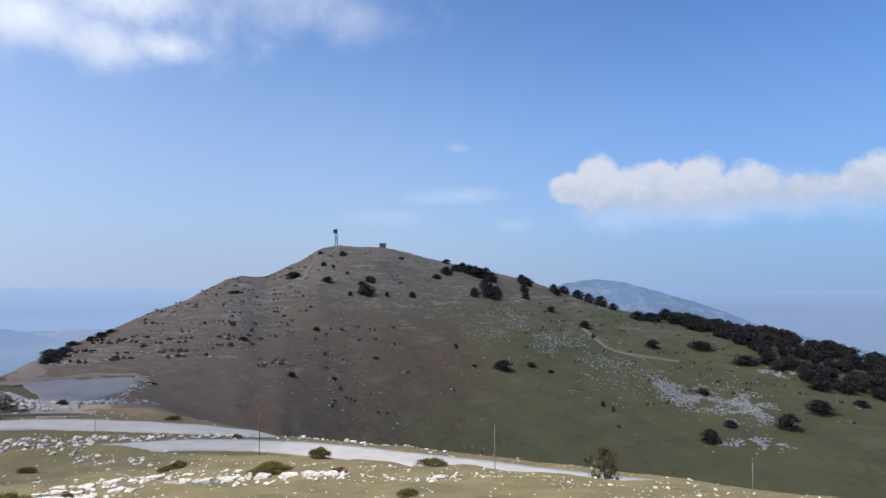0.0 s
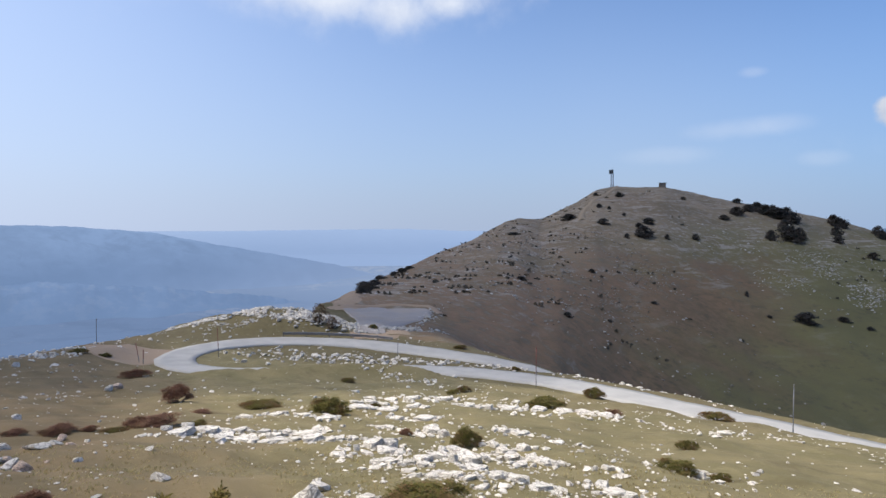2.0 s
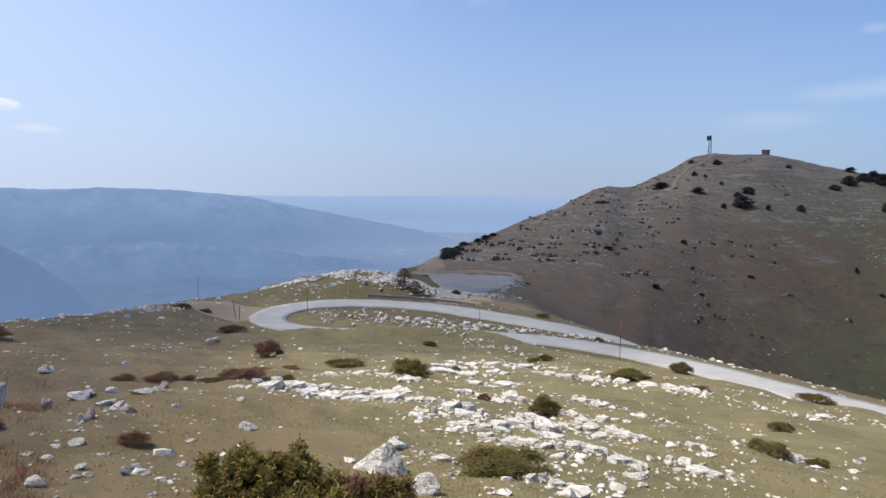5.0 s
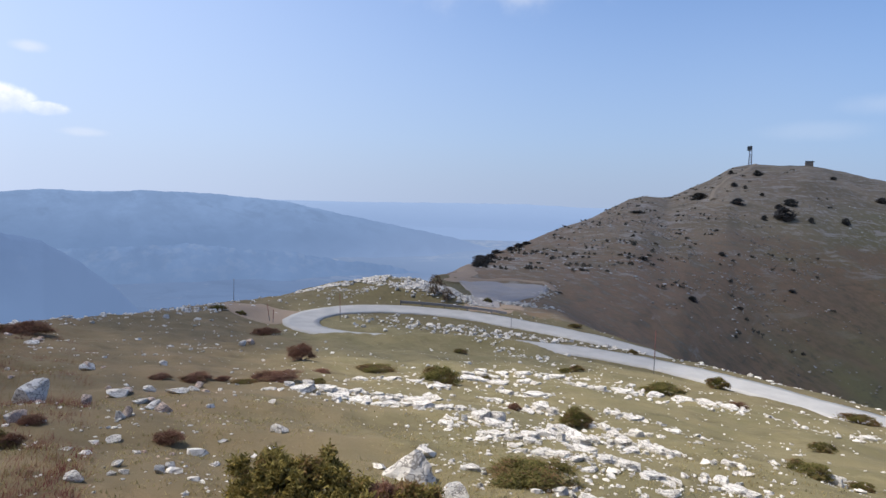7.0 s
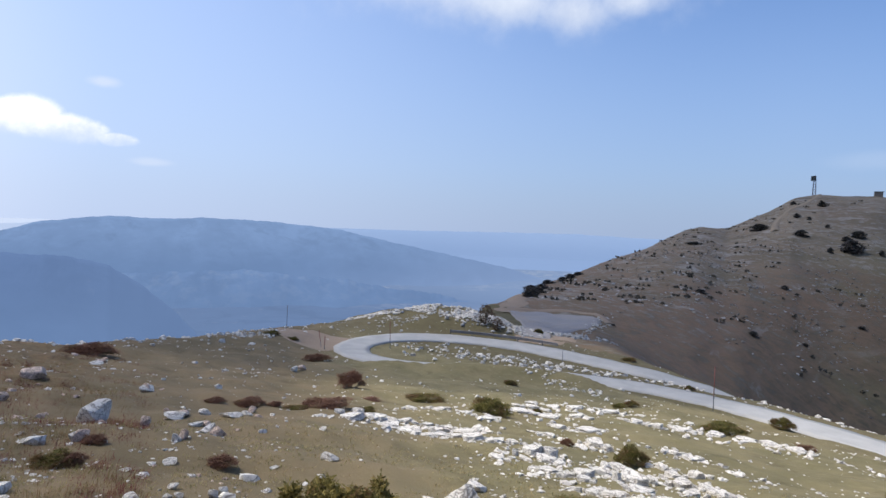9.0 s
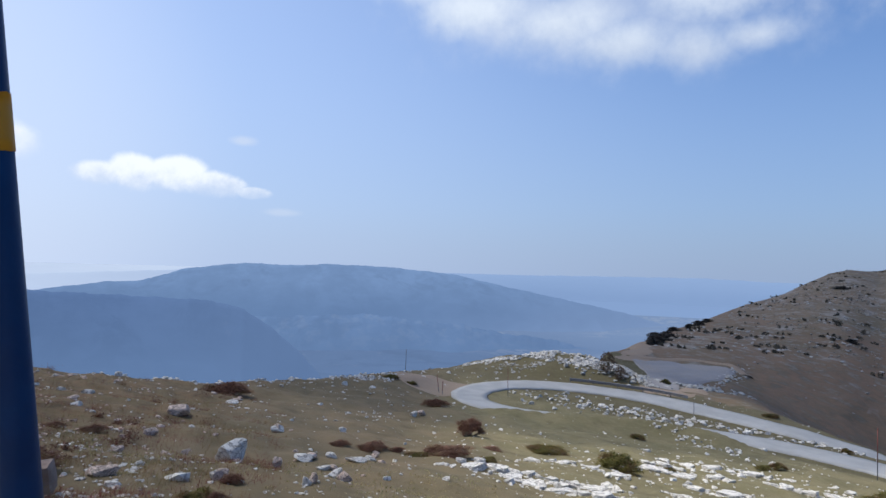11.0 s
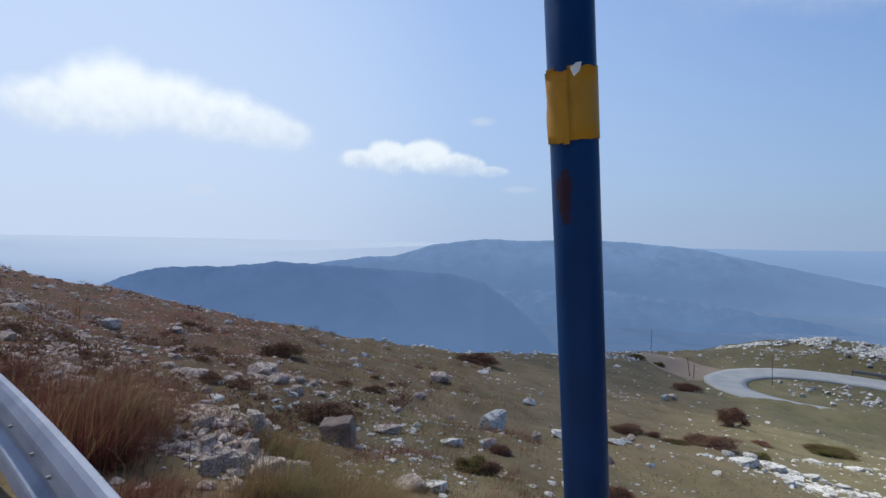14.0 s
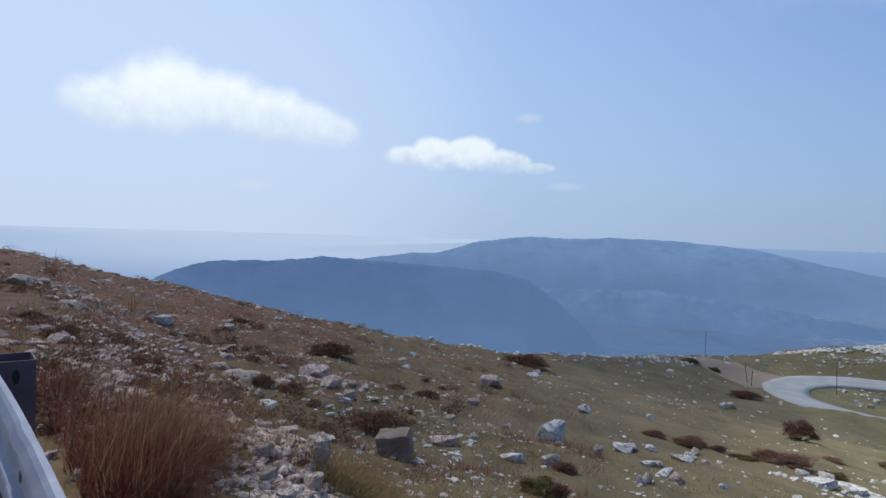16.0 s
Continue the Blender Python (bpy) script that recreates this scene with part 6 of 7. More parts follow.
def channel_post(x, y, z0, z1, turn, parent, mat, deep=0.1, wide=0.06):
    """A C-shaped steel post with a dark plate for a slot near its top."""
    t = 0.006
    out = [(-deep / 2, -wide / 2), (deep / 2, -wide / 2), (deep / 2, wide / 2), (-deep / 2, wide / 2), (-deep / 2, wide / 2 - t), (deep / 2 - t, wide / 2 - t),
           (deep / 2 - t, -wide / 2 + t), (-deep / 2, -wide / 2 + t)]
    m = len(out)
    V = [(a, b, z) for z in (z0, z1) for a, b in out]
    Fc = [[j, (j + 1) % m, m + (j + 1) % m, m + j] for j in range(m)] + [[m + 0, m + 1, m + 6, m + 7], [m + 1, m + 2, m + 5, m + 6], [m + 2, m + 3, m + 4, m + 5]]
    ob = child("post", mesh_of("post", V, Fc, mat), parent, "dark steel channel post")
    ob.matrix_local = pose(x, y, 0, 0, 0, turn)
    # dark plate on the face, stands in for the shaded inside of a slot
    slot = np.array([(0.015 * math.cos(a), 0, 0.035 * math.sin(a)) for a in np.linspace(0, 6.28, 14, endpoint=False)])
    V = np.vstack([slot + (0, -wide / 2 - 0.0015, z1 - 0.075), slot + (0, -wide / 2 - 0.0005, z1 - 0.075)])
    Fc = [list(range(14))] + [[i, (i + 1) % 14, 14 + (i + 1) % 14, 14 + i] for i in range(14)]
    child("slot", mesh_of("slot", V, Fc, DARK), ob)
    return ob


def bolt(at, way, r, parent, mat, name="bolt", length=0.012, squash=1.0):
    """A domed bolt head, or a dark disc in place of a long hole when squashed."""
    n = Vector(way).normalized()
    s = n.cross(Vector((0, 0, 1))).normalized()
    u = s.cross(n)
    V = []
    for rr, h in ((1, 0), (0.95, 0.5), (0.6, 0.9), (0.05, 1)):
        V += [tuple(Vector(at) + s * (r * rr * math.cos(a)) + u * (r * squash * rr * math.sin(a)) + n * (h * length)) for a in np.linspace(0, 6.283, 12, endpoint=False)]
    Fc = [[k * 12 + i, k * 12 + (i + 1) % 12, (k + 1) * 12 + (i + 1) % 12, (k + 1) * 12 + i] for k in range(3) for i in range(12)]
    return child(name, mesh_of(name, V, Fc, mat), parent)


def near_barrier():
    rail = tagged(new("crash_barrier"), "galvanised steel crash barrier on the edge of the upper road", "barrier")
    top, tilt = 0.124, 0.052                     # the old rail leans a little out over the slope
    mid = top - 0.155

    def line(s):                                 # bends gently along the road edge
        return RAIL_P + RAIL_D * s + RAIL_N * (0.0765 + 0.0237 * (s + 0.35) - 0.0119 * min(max(s + 1.5, -2.2), 1.6) ** 2)

    splice = [-9.65, -5.65, -1.65, 2.35, 6.35]
    for a, b in zip(splice[:-1], splice[1:]):
        ss = np.linspace(a - 0.16, b, 40)
        zs = [mid + (0.0015 if s < a + 0.05 else 0) for s in ss]
        pts = [line(s) - RAIL_N * (0.005 if s < a + 0.05 else 0.0) for s in ss]
        beam(pts, zs, [-RAIL_N] * len(ss), ZINC, "beam", rail, tilt)
    n3 = (-RAIL_N[0] * math.cos(tilt), -RAIL_N[1] * math.cos(tilt), math.sin(tilt))

    def on_face(s, up, proud):
        a, b = leaned(proud, up, tilt)
        q = line(s) - RAIL_N * a
        return q[0], q[1], mid + b

    for a in splice[1:-1]:
        for ds in (-0.148, 0.143):
            for dz in (0.080, -0.080):
                # dark discs on the rail, coloured like the shade inside slots
                bolt(on_face(a + ds, dz, 0.0455), n3, 0.030, rail, DARK, "slotted_hole", 0.002, 0.5)
    for s in (-1.2, -0.85, -0.62, 0.7, -3.6, -4.4, 2.9):
        bolt(on_face(s, 0.08, 0.0465), n3, 0.006, rail, STEEL)
    turn = math.degrees(math.atan2(RAIL_D[1], RAIL_D[0]))
    for s in (-9.1, -7.1, -5.1, -1.05, 0.95, 2.95, 4.95):
        q = line(s) + RAIL_N * 0.07
        channel_post(q[0], q[1], UPPER_Z - 0.35, top - 0.15, turn + 90, rail, STEEL)
    q = line(-2.95) + RAIL_N * 0.10
    channel_post(q[0], q[1], UPPER_Z - 0.35, top + 0.018, turn + 90, rail, BROWN_STEEL, 0.16, 0.22)


near_barrier()


def low_barrier():
    rail = tagged(new("crash_barrier"), "low weathered crash barrier along the outer edge of the bend", "barrier")
    i0 = int(np.argmin((BEND[:, 0] + 44.0) ** 2 + (BEND[:, 1] - 52.6) ** 2))
    i1 = int(np.argmin((BEND[:, 0] + 34.5) ** 2 + (BEND[:, 1] - 58.4) ** 2))
    idx = np.arange(i0, i1)
    t = np.gradient(BEND, axis=0)[idx]
    t /= np.linalg.norm(t, axis=1)[:, None]
    out = np.stack([-t[:, 1], t[:, 0]], 1)
    P = BEND[idx] + out * (HALF + 0.55)
    zs = BEND_Z[idx] + 0.44
    for a in range(0, len(idx) - 1, 6):
        b = min(a + 6, len(idx) - 1)
        beam(P[a:b + 1], zs[a:b + 1], -out[a:b + 1], STEEL, "beam", rail)
    for a in range(0, len(idx), 3):
        channel_post(P[a, 0] + out[a, 0] * .07, P[a, 1] + out[a, 1] * .07, zs[a] - 0.95, zs[a] + 0.17, math.degrees(math.atan2(t[a, 1], t[a, 0])) + 90, rail, STEEL, 0.12, 0.1)


low_barrier()


# ---- the blue snow pole with its yellow tape ----
def paint_blue(k, p):
    a, b, c = k.noise(p, 9.0, 5, 0.6), k.noise(p, 45.0, 4, 0.7), k.noise(k.scaled(p, (14.0, 14.0, 2.0)), 3.0, 4)
    col = k.mix(k.range(a, 0.3, 0.7), (0.002, 0.024, 0.088), (0.003, 0.034, 0.115))
    col = k.mix(k.math("MULTIPLY", k.range(c, 0.52, 0.75), 0.35), col, (0.005, 0.026, 0.085))
    x, y, z = (k.n("ShaderNodeSeparateXYZ", {0: p}).outputs[i] for i in range(3))
    turn = k.math("ARCTAN2", y, x)
    away = k.math("MULTIPLY", k.math("SUBTRACT", turn, -1.01), 0.03)
    high = k.math("SUBTRACT", z, 1.795)
    spot = k.math("SQRT", k.math("ADD", k.math("MULTIPLY", away, away), k.math("MULTIPLY", k.math("MULTIPLY", high, high), 0.13)))
    rust = k.range(k.math("ADD", spot, k.math("MULTIPLY", k.math("SUBTRACT", b, 0.5), 0.026)), 0.0125, 0.0085)
    chips = k.range(k.noise(p, 30.0, 5, 0.7), 0.70, 0.74)
    col = k.mix(k.math("MAXIMUM", k.math("MULTIPLY", rust, 0.9), k.math("MULTIPLY", chips, 0.8)), col, (0.035, 0.012, 0.015))
    return col, b, k.range(a, 0.3, 0.7, 0.36, 0.52)


def paint_tape(k, p):
    a, b = k.noise(p, 25.0, 4), k.noise(p, 120.0, 3)
    return k.mix(k.math("MULTIPLY", k.range(a, 0.45, 0.7), 0.5), (0.40, 0.195, 0.012), (0.29, 0.13, 0.010)), k.math("ADD", a, k.math("MULTIPLY", b, 0.3))


def paint_red(k, p):
    return k.mix(k.noise(p, 8.0, 4), (0.24, 0.075, 0.06), (0.17, 0.065, 0.055)), None


BLUE = material("blue_paint", paint_blue, 0.5, 0.0008, 0.0, 0.18)
TAPE = material("yellow_tape", paint_tape, 0.5, 0.0006)
RED = material("faded_red_paint", paint_red, 0.7)


def tube(r, z0, z1, sides=40, a0=0.0, a1=360.0, thick=0.0, top_wave=None, rows=2, bulge=None):
    """A round tube, or a curved sheet of some thickness when the turn is not full."""
    full = a1 - a0 >= 360
    a = np.radians(np.linspace(a0, a1, sides + (0 if full else 1), endpoint=not full))
    V = []
    for layer in ([r] if thick == 0 else [r, r + thick]):
        for q in np.linspace(0, 1, rows):
            z = z0 + (z1 - z0) * q
            rr = layer + (bulge(a, q) if bulge else 0)
            zz = z + (top_wave(a, q) if top_wave else 0)
            V.append(np.stack([np.cos(a) * rr, np.sin(a) * rr, np.zeros_like(a) + zz], 1))
    n = len(a)
    V = np.vstack(V)
    Fc = []
    m = n if full else n - 1
    for layer in range(1 if thick == 0 else 2):
        o = layer * rows * n
        for k_ in range(rows - 1):
            Fc += [[o + k_ * n + i, o + k_ * n + (i + 1) % n, o + (k_ + 1) * n + (i + 1) % n, o + (k_ + 1) * n + i] for i in range(m)]
    if thick:
        o = rows * n
        for i in range(m):
            j = (i + 1) % n
            Fc += [[i, j, o + j, o + i], [(rows - 1) * n + i, (rows - 1) * n + j, o + (rows - 1) * n + j, o + (rows - 1) * n + i]]
        if not full:
            for e in (0, n - 1):
                Fc += [[k_ * n + e, (k_ + 1) * n + e, o + (k_ + 1) * n + e, o + k_ * n + e] for k_ in range(rows - 1)]
    elif full:
        Fc += [list(range(n))[::-1], list(range((rows - 1) * n, rows * n))]
    return V, Fc


def blue_pole():
    lean = Vector((0.0964, -0.1178, 1.0)).normalized()
    foot_z = -1.02
    at = Vector((-0.504 + 0.0964 * foot_z, 1.025 - 0.1178 * foot_z, foot_z))
    pole = tagged(new("snow_pole"), "leaning blue snow pole with a torn band of yellow tape", "pole")
    pole.matrix_world = Matrix.Translation(at) @ Vector((0, 0, 1)).rotation_difference(lean).to_matrix().to_4x4()
    k = lean.length / lean.z
    shaft = child("shaft", mesh_of("shaft", *tube(0.0267, -0.3, 3.3 * k, 48), BLUE, True), pole)
    cap = child("cap", mesh_of("cap", *tube(0.0275, 3.3 * k - 0.03, 3.3 * k + 0.004, 40), DARK, True), pole)
    z0, z1 = (0.8145 - foot_z) * k, (0.8900 - foot_z) * k
    ragged = lambda a, q: 0.0012 * np.sin(a * 9) * (q - 0.3) + 0.0002 * np.sin(a * 23)      # noqa: E731
    band = child("tape", mesh_of("tape", *tube(0.0270, z0, z1, 60, -38, 289, 0.0008, ragged, 5), TAPE, True), pole, "torn yellow adhesive tape")
    lift = lambda a, q: 0.0022 * np.clip((a - np.radians(-61)) / np.radians(24), 0, 1) ** 2 * (0.35 + 0.65 * np.abs(q - 0.35)) + 0.0006 * np.sin(q * 9 + a * 7)      # noqa: E731
    flap = child("tape_flap", mesh_of("tape_flap", *tube(0.0280, z0 - 0.003, z1 - 0.004, 26, -112, -37, 0.0008, ragged, 9, lift), TAPE, True), band, "loose overlapping tape end")
    V = [(0.0310 * math.cos(radians(-37 - 3 * s)), 0.0310 * math.sin(radians(-37 - 3 * s)), z0 + q) for s, q in ((0, -0.004), (4, -0.0045), (1.5, 0.03), (0, 0.06))]
    V += [(x * 0.93, y * 0.93, z) for x, y, z in V]
    child("crease", mesh_of("crease", V, [[0, 1, 2], [0, 2, 3], [4, 6, 5], [4, 7, 6], [0, 4, 5, 1], [1, 5, 6, 2], [2, 6, 7, 3]], TAPE), band)
    white = material("torn_white", lambda k_, p: (k_.mix(k_.noise(p, 200.0, 3), (0.62, 0.6, 0.56), (0.75, 0.73, 0.7)), None), 0.8)
    V = [(0.0282 * math.cos(radians(a)), 0.0282 * math.sin(radians(a)), z1 + z) for a, z in ((-32, -0.002), (-24, -0.011), (-12, -0.006), (-6, 0.0035), (-18, 0.003))]
    V += [(x * 1.012, y * 1.012, z) for x, y, z in V]
    child("torn_edge", mesh_of("torn_edge", V, [[0, 1, 2, 3, 4][::-1], [5, 6, 7, 8, 9]] + [[i, (i + 1) % 5, 5 + (i + 1) % 5, 5 + i] for i in range(5)], white), band, "white torn backing of the tape")


blue_pole()


def snow_pole(x, y, h, lean, label, red):
    pole = tagged(new("snow_pole"), label, "pole", "snow poles along the road")
    child("shaft", mesh_of("shaft", *tube(0.027, -0.2, h, 12), DULL_POLE, True), pole)
    if red:
        child("band", mesh_of("band", *tube(0.029, h * 0.35, h * 0.985, 12), RED, True), pole, "faded red paint")
    child("tip", mesh_of("tip", *tube(0.031, h - 0.16, h + 0.01, 12), STEEL if not red else RED, True), pole)
    pole.matrix_world = pose(x, y, land_at(x, y), lean[0], lean[1], 0)


DULL_POLE = material("weathered_grey_blue", lambda k, p: (k.mix(k.noise(p, 6.0, 4), (0.12, 0.135, 0.165), (0.18, 0.18, 0.19)), None), 0.7)
for x, y, h, lean, red in ((-58.9, 41.5, 2.5, (0, 1), False), (-46.6, 37.0, 1.7, (0, -14), True), (-45.6, 36.6, 1.3, (0, 2), True), (-44.2, 43.6, 2.7, (0, -2), True),
                           (-31.2, 54.6, 1.7, (0, 0), False), (-14.1, 46.6, 3.3, (0, 0), True), (2.9, 41.0, 3.4, (0, 0), False), (16.0, 34.2, 3.0, (0, 1), False)):
    snow_pole(x, y, h, lean, "red and grey roadside snow pole" if red else "grey-blue roadside snow pole", red)


# ---- on the hill top ----
def mast():
    x, y = place(11.62, 386)
    z = land_at(x, y)
    tower = tagged(new("radio_mast"), "small lattice radio mast with a cabinet on the hill top", "mast")
    tower.matrix_world = pose(x, y, z - 0.3, 0, 0, 20)
    H = 10.3
    legs = [(1.0, 1.0), (-1.0, 1.0), (-1.0, -1.0), (1.0, -1.0)]
    for a, b in legs:
        child("leg", mesh_of("leg", *stick((a * 0.75, b * 0.75, 0), (a * 0.5, b * 0.5, H), 0.14, 0.1, 6), ZINC), tower)
    for n in range(7):
        z0, z1 = H * n / 7, H * (n + 1) / 7
        s0, s1 = 0.75 - 0.25 * n / 7, 0.75 - 0.25 * (n + 1) / 7
        for q in range(4):
            (a, b), (c, d) = legs[q], legs[(q + 1) % 4]
            child("brace", mesh_of("brace", *stick((a * s0, b * s0, z0), (c * s1, d * s1, z1), 0.05, 0.05, 5), STEEL), tower)
            child("rung", mesh_of("rung", *stick((a * s1, b * s1, z1), (c * s1, d * s1, z1), 0.05, 0.05, 5), STEEL), tower)
    bm = bmesh.new()
    bmesh.ops.create_cube(bm, size=1, matrix=pose(-0.7, 0.2, H - 1.3) @ Matrix.Diagonal((2.0, 1.6, 2.4, 1)))
    bmesh.ops.bevel(bm, geom=bm.edges[:], offset=0.08, segments=2, affect="EDGES")
    part("cabinet", bm, DARK_GREEN, tower, "dark equipment cabinet")
    child("aerial", mesh_of("aerial", *stick((0, 0, H), (0, 0, H + 1.5), 0.06, 0.03, 6), STEEL), tower)
    x, y = place(7.45, 389)
    z = land_at(x, y)
    hut = tagged(new("stone_hut"), "tiny dark stone hut on the hill top", "hut")
    hut.matrix_world = pose(x, y, z - 0.5, 0, 0, 15)
    bm = bmesh.new()
    bmesh.ops.create_cube(bm, size=1, matrix=pose(0, 0, 1.3) @ Matrix.Diagonal((3.6, 3.0, 2.6, 1)))
    bmesh.ops.bevel(bm, geom=bm.edges[:], offset=0.06, segments=1, affect="EDGES")
    part("wall", bm, HUT, hut)
    bm = bmesh.new()
    bmesh.ops.create_cube(bm, size=1, matrix=pose(0.2, 0, 2.72) @ Matrix.Diagonal((4.2, 3.5, 0.25, 1)))
    part("roof", bm, DARK_GREEN, hut)


DARK_GREEN = material("dark_cabinet", lambda k, p: (k.mix(k.noise(p, 1.5, 4), (0.05, 0.06, 0.06), (0.08, 0.085, 0.08)), None), 0.7)
HUT = material("dark_stone", lambda k, p: (k.mix(k.noise(p, 3.0, 5), (0.14, 0.125, 0.11), (0.24, 0.21, 0.18)), k.noise(p, 6.0, 4)), 0.9, 0.03)
mast()


# ---- the old concrete block on the slope ----
def paint_concrete(k, p):
    a, b, c = k.noise(p, 3.0, 5), k.noise(p, 16.0, 5, 0.7), k.noise(p, 70.0, 3)
    col = k.mix(k.range(a, 0.35, 0.65), (0.33, 0.25, 0.205), (0.23, 0.165, 0.135))
    return k.mix(k.math("MULTIPLY", k.range(b, 0.5, 0.7), 0.5), col, (0.16, 0.14, 0.12)), k.math("ADD", b, c)


CONCRETE = material("old_concrete", paint_concrete, 0.95, 0.012)


def block():
    bm = bmesh.new()
    bmesh.ops.create_cube(bm, size=1, matrix=Matrix.Diagonal((0.46, 0.34, 0.40, 1)))
    bmesh.ops.subdivide_edges(bm, edges=bm.edges[:], cuts=5, use_grid_fill=True)
    for v in bm.verts:
        edge = sum(abs(abs(c) - h) < 0.02 for c, h in zip(v.co, (0.23, 0.17, 0.20)))
        v.co -= v.co.normalized() * (0.02 if edge >= 2 else 0.0)
        v.co += noise.noise_vector(v.co * 7) * 0.022 + noise.noise_vector(v.co * 19) * 0.008
    x, y = -9.6, 1.80
    ob = part("concrete_block", bm, CONCRETE)
    ob.matrix_world = pose(x, y, land_at(x, y) + 0.17, 6, -9, 70) @ Matrix.Scale(1.08, 4)
    tagged(ob, "weathered grey-brown concrete block half sunk in the slope", "block")


block()


# ---- grass ----
def blades(roots, heights, seed, lean=0.35, width=0.006, joints=3, droop=0.35, wind=None):
    """Bent grass blades, tapering to a point."""
    rs = np.random.RandomState(seed)
    n = len(roots)
    a = rs.uniform(0, 6.283, n) if wind is None else wind + rs.normal(0, 1.0, n)
    tilt = np.abs(rs.normal(0, lean, n))
    d = np.stack([np.cos(a), np.sin(a)], 1)
    s = np.stack([-np.sin(a), np.cos(a)], 1)
    w = width * rs.uniform(0.6, 1.4, n)
    V = []
    for q in range(joints):
        u = q / (joints - 1)
        out = heights * (tilt * u + droop * tilt * u * u)
        up = heights * u * (1 - 0.25 * tilt * u)
        c = np.column_stack([roots[:, :2] + d * out[:, None], roots[:, 2] + up])
        ww = (w * (1 - u * 0.85))[:, None]
        off = np.column_stack([s * ww, np.zeros(n)])
        V += [c - off, c + off]
    V = np.stack(V, 1)
    m = 2 * joints
    f = np.concatenate([np.arange(n)[:, None] * m + np.array([2 * q, 2 * q + 1, 2 * q + 3, 2 * q + 2])[None] for q in range(joints - 1)])
    return V.reshape(-1, 3), f


STRAW = material("dry_straw", leaf_paint((0.24, 0.165, 0.075), (0.52, 0.41, 0.20), (0.25, 0.14, 0.075), 0.30), 0.8, leafy=0.45)
SWARD = material("meadow_grass", leaf_paint((0.33, 0.29, 0.14), (0.48, 0.415, 0.21), (0.38, 0.30, 0.155), 0.25), 0.85, leafy=0.5)
RED_GRASS = material("reddish_grass", leaf_paint((0.135, 0.040, 0.035), (0.31, 0.115, 0.080), (0.175, 0.05, 0.044), 0.42), 0.85, leafy=0.45)


def tussocks():
    """Tall dry grass below the barrier: red-brown at heart, straw and olive blades among it, blown one way."""
    rs = np.random.RandomState(300)
    spots = ((-4.45, -0.95, 0.55, 0.50, 0), (-4.6, -0.6, 0.55, 0.54, 0), (-5.0, -0.55, 0.45, 0.46, 0), (-5.2, -1.35, 0.6, 0.46, 0), (-4.7, -0.3, 0.36, 0.44, 1),
             (-4.1, -0.6, 0.42, 0.52, 0), (-4.25, -0.45, 0.34, 0.46, 0), (-4.1, 1.2, 0.35, 0.26, 2), (-3.75, 0.82, 0.24, 0.30, 2), (-3.5, 0.62, 0.2, 0.28, 2), (-3.45, 1.05, 0.25, 0.26, 2),
             (-4.0, -0.35, 0.22, 0.36, 0), (-3.6, 0.1, 0.25, 0.10, 0), (-3.3, -0.1, 0.25, 0.18, 0), (-3.1, 0.35, 0.28, 0.16, 0), (-2.8, 0.2, 0.25, 0.16, 1), (-6.2, 1.7, 0.4, 0.28, 2), (-5.9, -0.75, 0.5, 0.40, 0), (-6.3, -1.7, 0.6, 0.40, 0), (-3.9, 1.55, 0.4, 0.28, 2), (-5.6, 1.05, 0.25, 0.30, 2),
             (-5.2, 1.5, 0.3, 0.28, 2), (-4.85, 0.74, 0.2, 0.18, 2), (-5.05, 0.95, 0.2, 0.18, 1))
    tones = ((RED_GRASS, "reddish_grass", "tall reddish-brown dry grass below the barrier", (0.95, 0.22, 0.05)), (STRAW, "straw_grass", "tall straw-coloured seed grass below the barrier", (0.18, 0.42, 0.22)),
             (OLIVE_GRASS, "olive_grass", "olive-green grass tufts among the dry stalks", (0.04, 0.36, 0.73)))
    for mat, name, label, share in tones:
        P, H = [], []
        for x, y, spread, h, kind in spots:
            n = int(1000 * share[kind])
            P.append(rs.normal(size=(n, 2)) * spread * 0.45 + (x, y))
            H.append(h * rs.uniform(0.3, 1.15, n) * (0.80 if mat is RED_GRASS else 1.12))
        P, H = np.vstack(P), np.concatenate(H)
        d = (P[:, 0] - RAIL_P[0]) * RAIL_N[0] + (P[:, 1] - RAIL_P[1]) * RAIL_N[1]
        P, H = P[d > 0.42], H[d > 0.42]
        root = np.column_stack([P, land(P[:, 0], P[:, 1]) - 0.02])
        me = mesh_of(name, *blades(root, H, 301, 0.62, 0.0021, 5, 0.75, 1.2), mat)
        tagged(new(name, me), label, "grass", kind="stuff")


OLIVE_GRASS = material("olive_grass", leaf_paint((0.14, 0.120, 0.046), (0.30, 0.250, 0.100), (0.26, 0.165, 0.08), 0.25), 0.85, leafy=0.45)
tussocks()


def grass_tall_stems():
    rs = np.random.RandomState(8)
    p = np.array([(-26.5, -9.0), (-26.3, -8.8), (-23.0, -5.2), (-27.0, -9.2), (-22.8, -5.1)])
    p = np.repeat(p, 4, 0) + rs.normal(size=(20, 2)) * 0.12
    root = np.column_stack([p, land(p[:, 0], p[:, 1])])
    v, f = blades(root, rs.uniform(0.5, 1.1, 20), 3, 0.4, 0.02, 4)
    tagged(new("seed_stalks", mesh_of("seed_stalks", v, f, STRAW)), "dry seed stalks against the sky on the crest", "grass", kind="stuff")


grass_tall_stems()


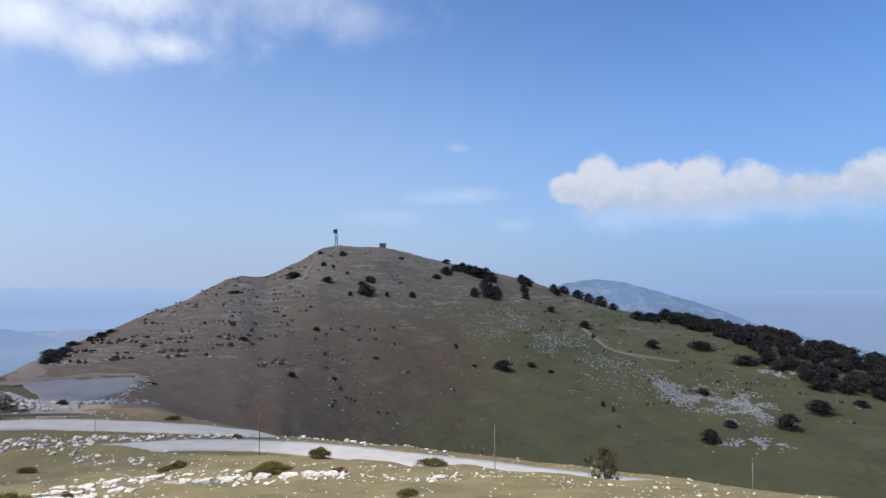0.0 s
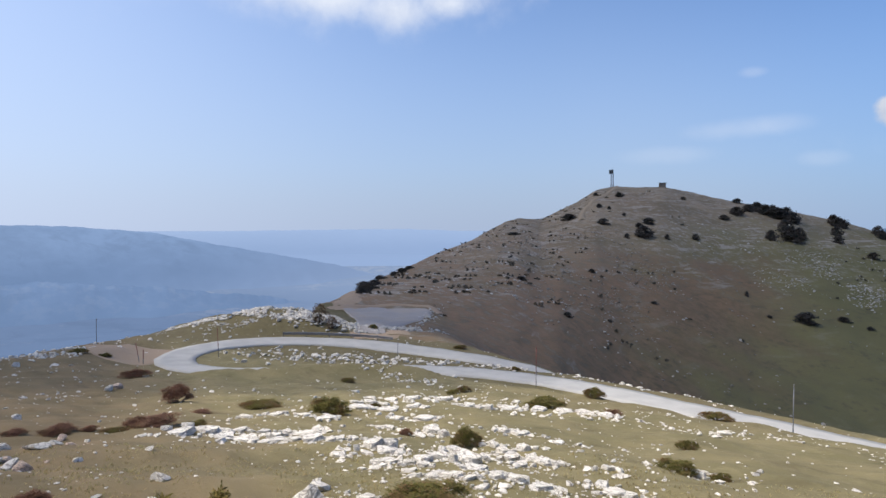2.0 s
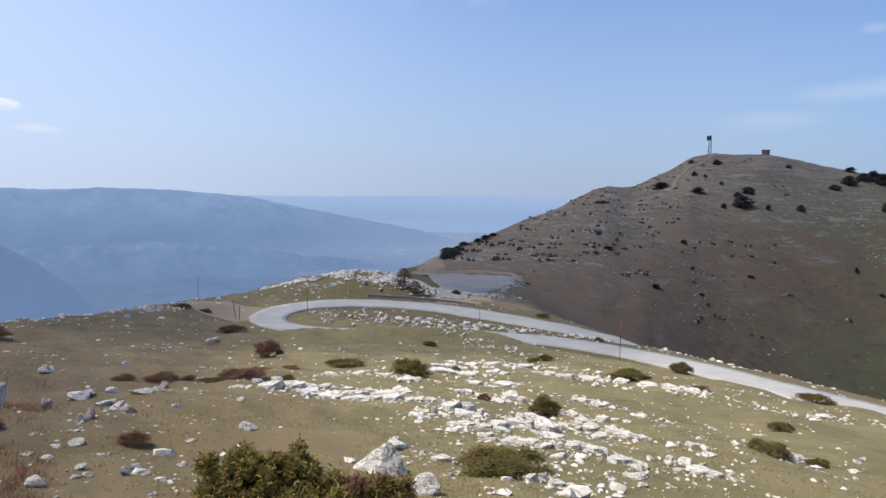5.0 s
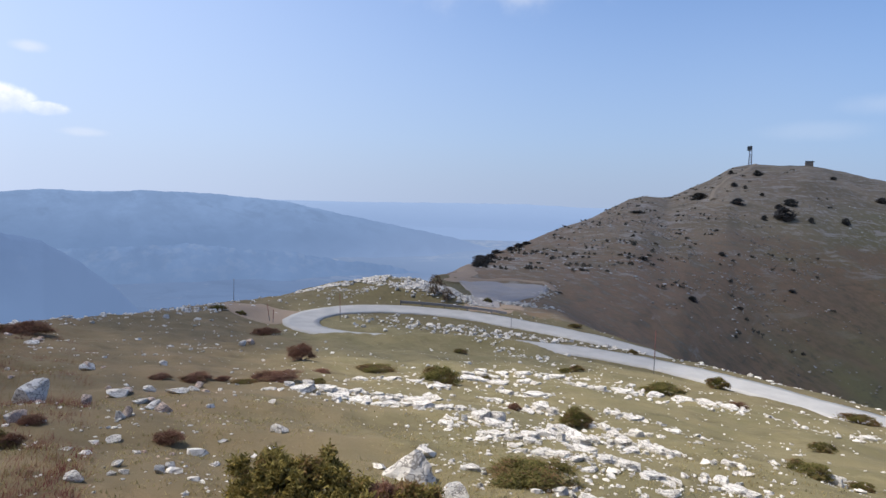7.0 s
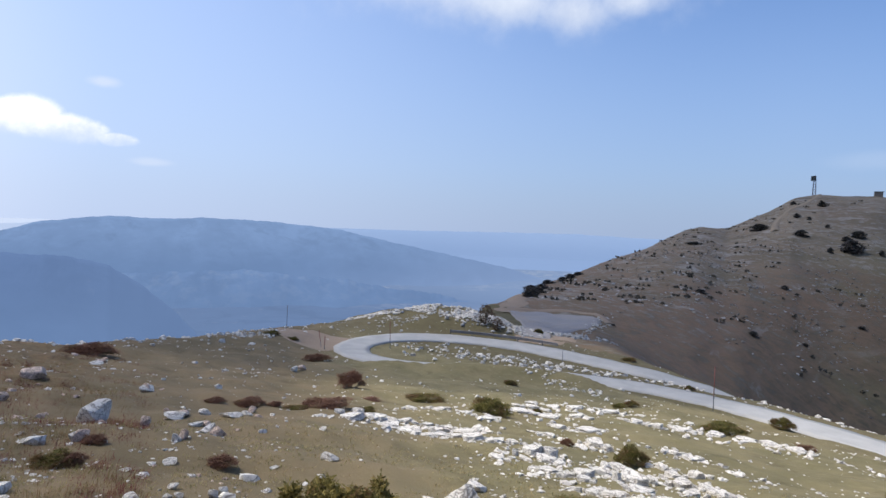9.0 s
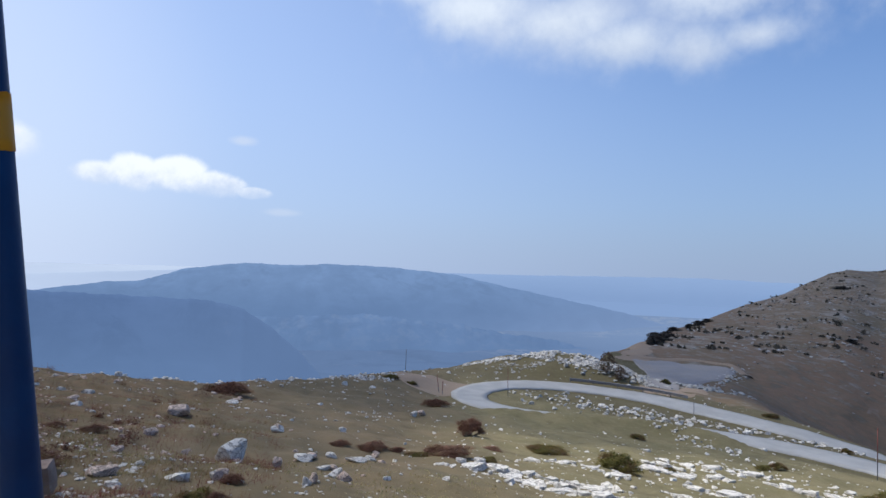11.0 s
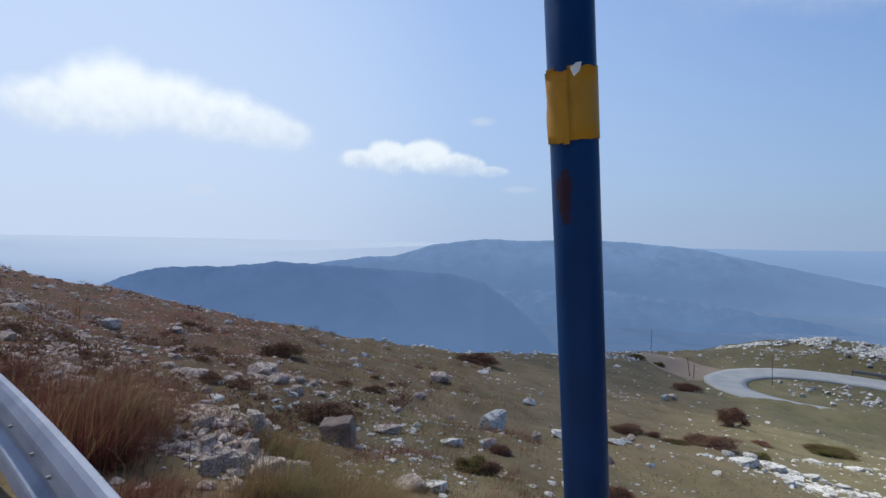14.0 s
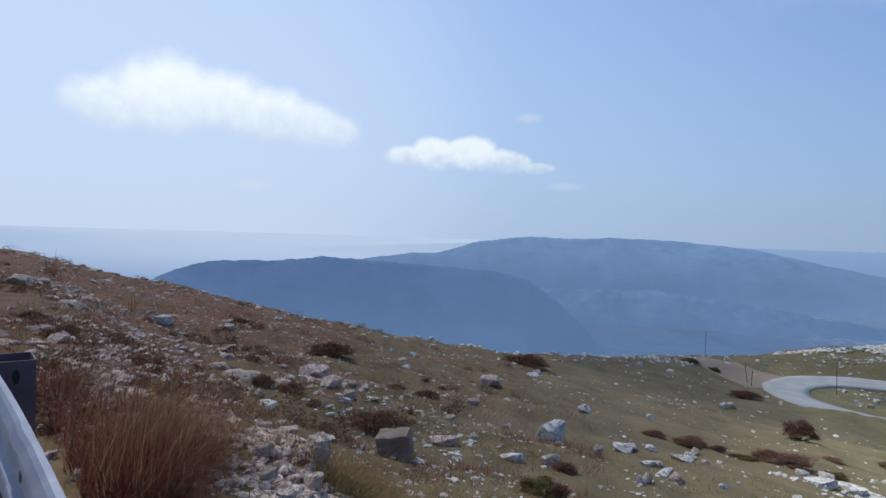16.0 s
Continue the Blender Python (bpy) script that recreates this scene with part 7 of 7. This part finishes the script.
def sward():
    rs = np.random.RandomState(15)
    n = 22000
    az, r = rs.uniform(-42, 82, n), np.exp(rs.uniform(np.log(3.2), np.log(16), n))
    x, y = place(az, r)
    d = (x - RAIL_P[0]) * RAIL_N[0] + (y - RAIL_P[1]) * RAIL_N[1]
    c = clumped(x, y, 0.35, 9.0)
    keep = (d > 1.0) & (rs.rand(n) < 0.45 + 0.8 * c)
    x, y, r = x[keep], y[keep], r[keep]
    q = np.min((x[:, None] - BEND[None, ::4, 0]) ** 2 + (y[:, None] - BEND[None, ::4, 1]) ** 2, 1)
    x, y, r = x[q > (HALF + .2) ** 2], y[q > (HALF + .2) ** 2], r[q > (HALF + .2) ** 2]
    k = 5
    X, Y, R = np.repeat(x, k), np.repeat(y, k), np.repeat(r, k)
    X, Y = X + rs.normal(size=len(X)) * 0.012 * (1 + R * 0.25), Y + rs.normal(size=len(X)) * 0.012 * (1 + R * 0.25)
    root = np.column_stack([X, Y, land(X, Y) - 0.01])
    v, f = blades(root, rs.uniform(0.02, 0.06, len(X)) * (1 + R * 0.012), 6, 0.6, 0.004, 2)
    v = v.reshape(-1, 4, 3)
    v[:, 1] += (v[:, 1] - v[:, 0]) * (R * 0.16)[:, None]
    v[:, 3] += (v[:, 3] - v[:, 2]) * (R * 0.16)[:, None]
    me = mesh_of("meadow_grass", v.reshape(-1, 3), f, SWARD)
    tagged(new("meadow_grass", me), "short dry yellow-green meadow grass", "grass", kind="stuff")


def slope_grass():
    rs = np.random.RandomState(16)
    for mat, name, label, n, seed in ((RED_GRASS, "slope_grass", "short reddish dry grass on the brown slope", 4800, 41), (STRAW, "slope_grass", "short straw-coloured dry grass on the brown slope", 2800, 42),
                                      (OLIVE_GRASS, "slope_grass", "short olive grass on the brown slope", 5200, 43)):
        az, r = rs.uniform(66, 113, n), np.exp(rs.uniform(np.log(5.5), np.log(36), n))
        x, y = place(az, r)
        c = clumped(x, y, 0.5, seed) + 0.6 * clumped(x, y, 1.6, seed + 1)
        keep = rs.rand(n) < np.clip(0.25 + 1.3 * c, 0, 1)
        x, y, r = x[keep], y[keep], r[keep]
        k = 16
        X, Y, R = np.repeat(x, k), np.repeat(y, k), np.repeat(r, k)
        X, Y = X + rs.normal(size=len(X)) * 0.02 * (1 + R * 0.3), Y + rs.normal(size=len(X)) * 0.02 * (1 + R * 0.3)
        root = np.column_stack([X, Y, land(X, Y) - 0.01])
        me = mesh_of(name, *blades(root, rs.uniform(0.04, 0.15, len(X)) * (0.8 + R * 0.02), seed, 0.7, 0.0035, 3, 0.6, 1.2), mat)
        tagged(new(name, me), label, "grass", kind="stuff")


sward()
slope_grass()
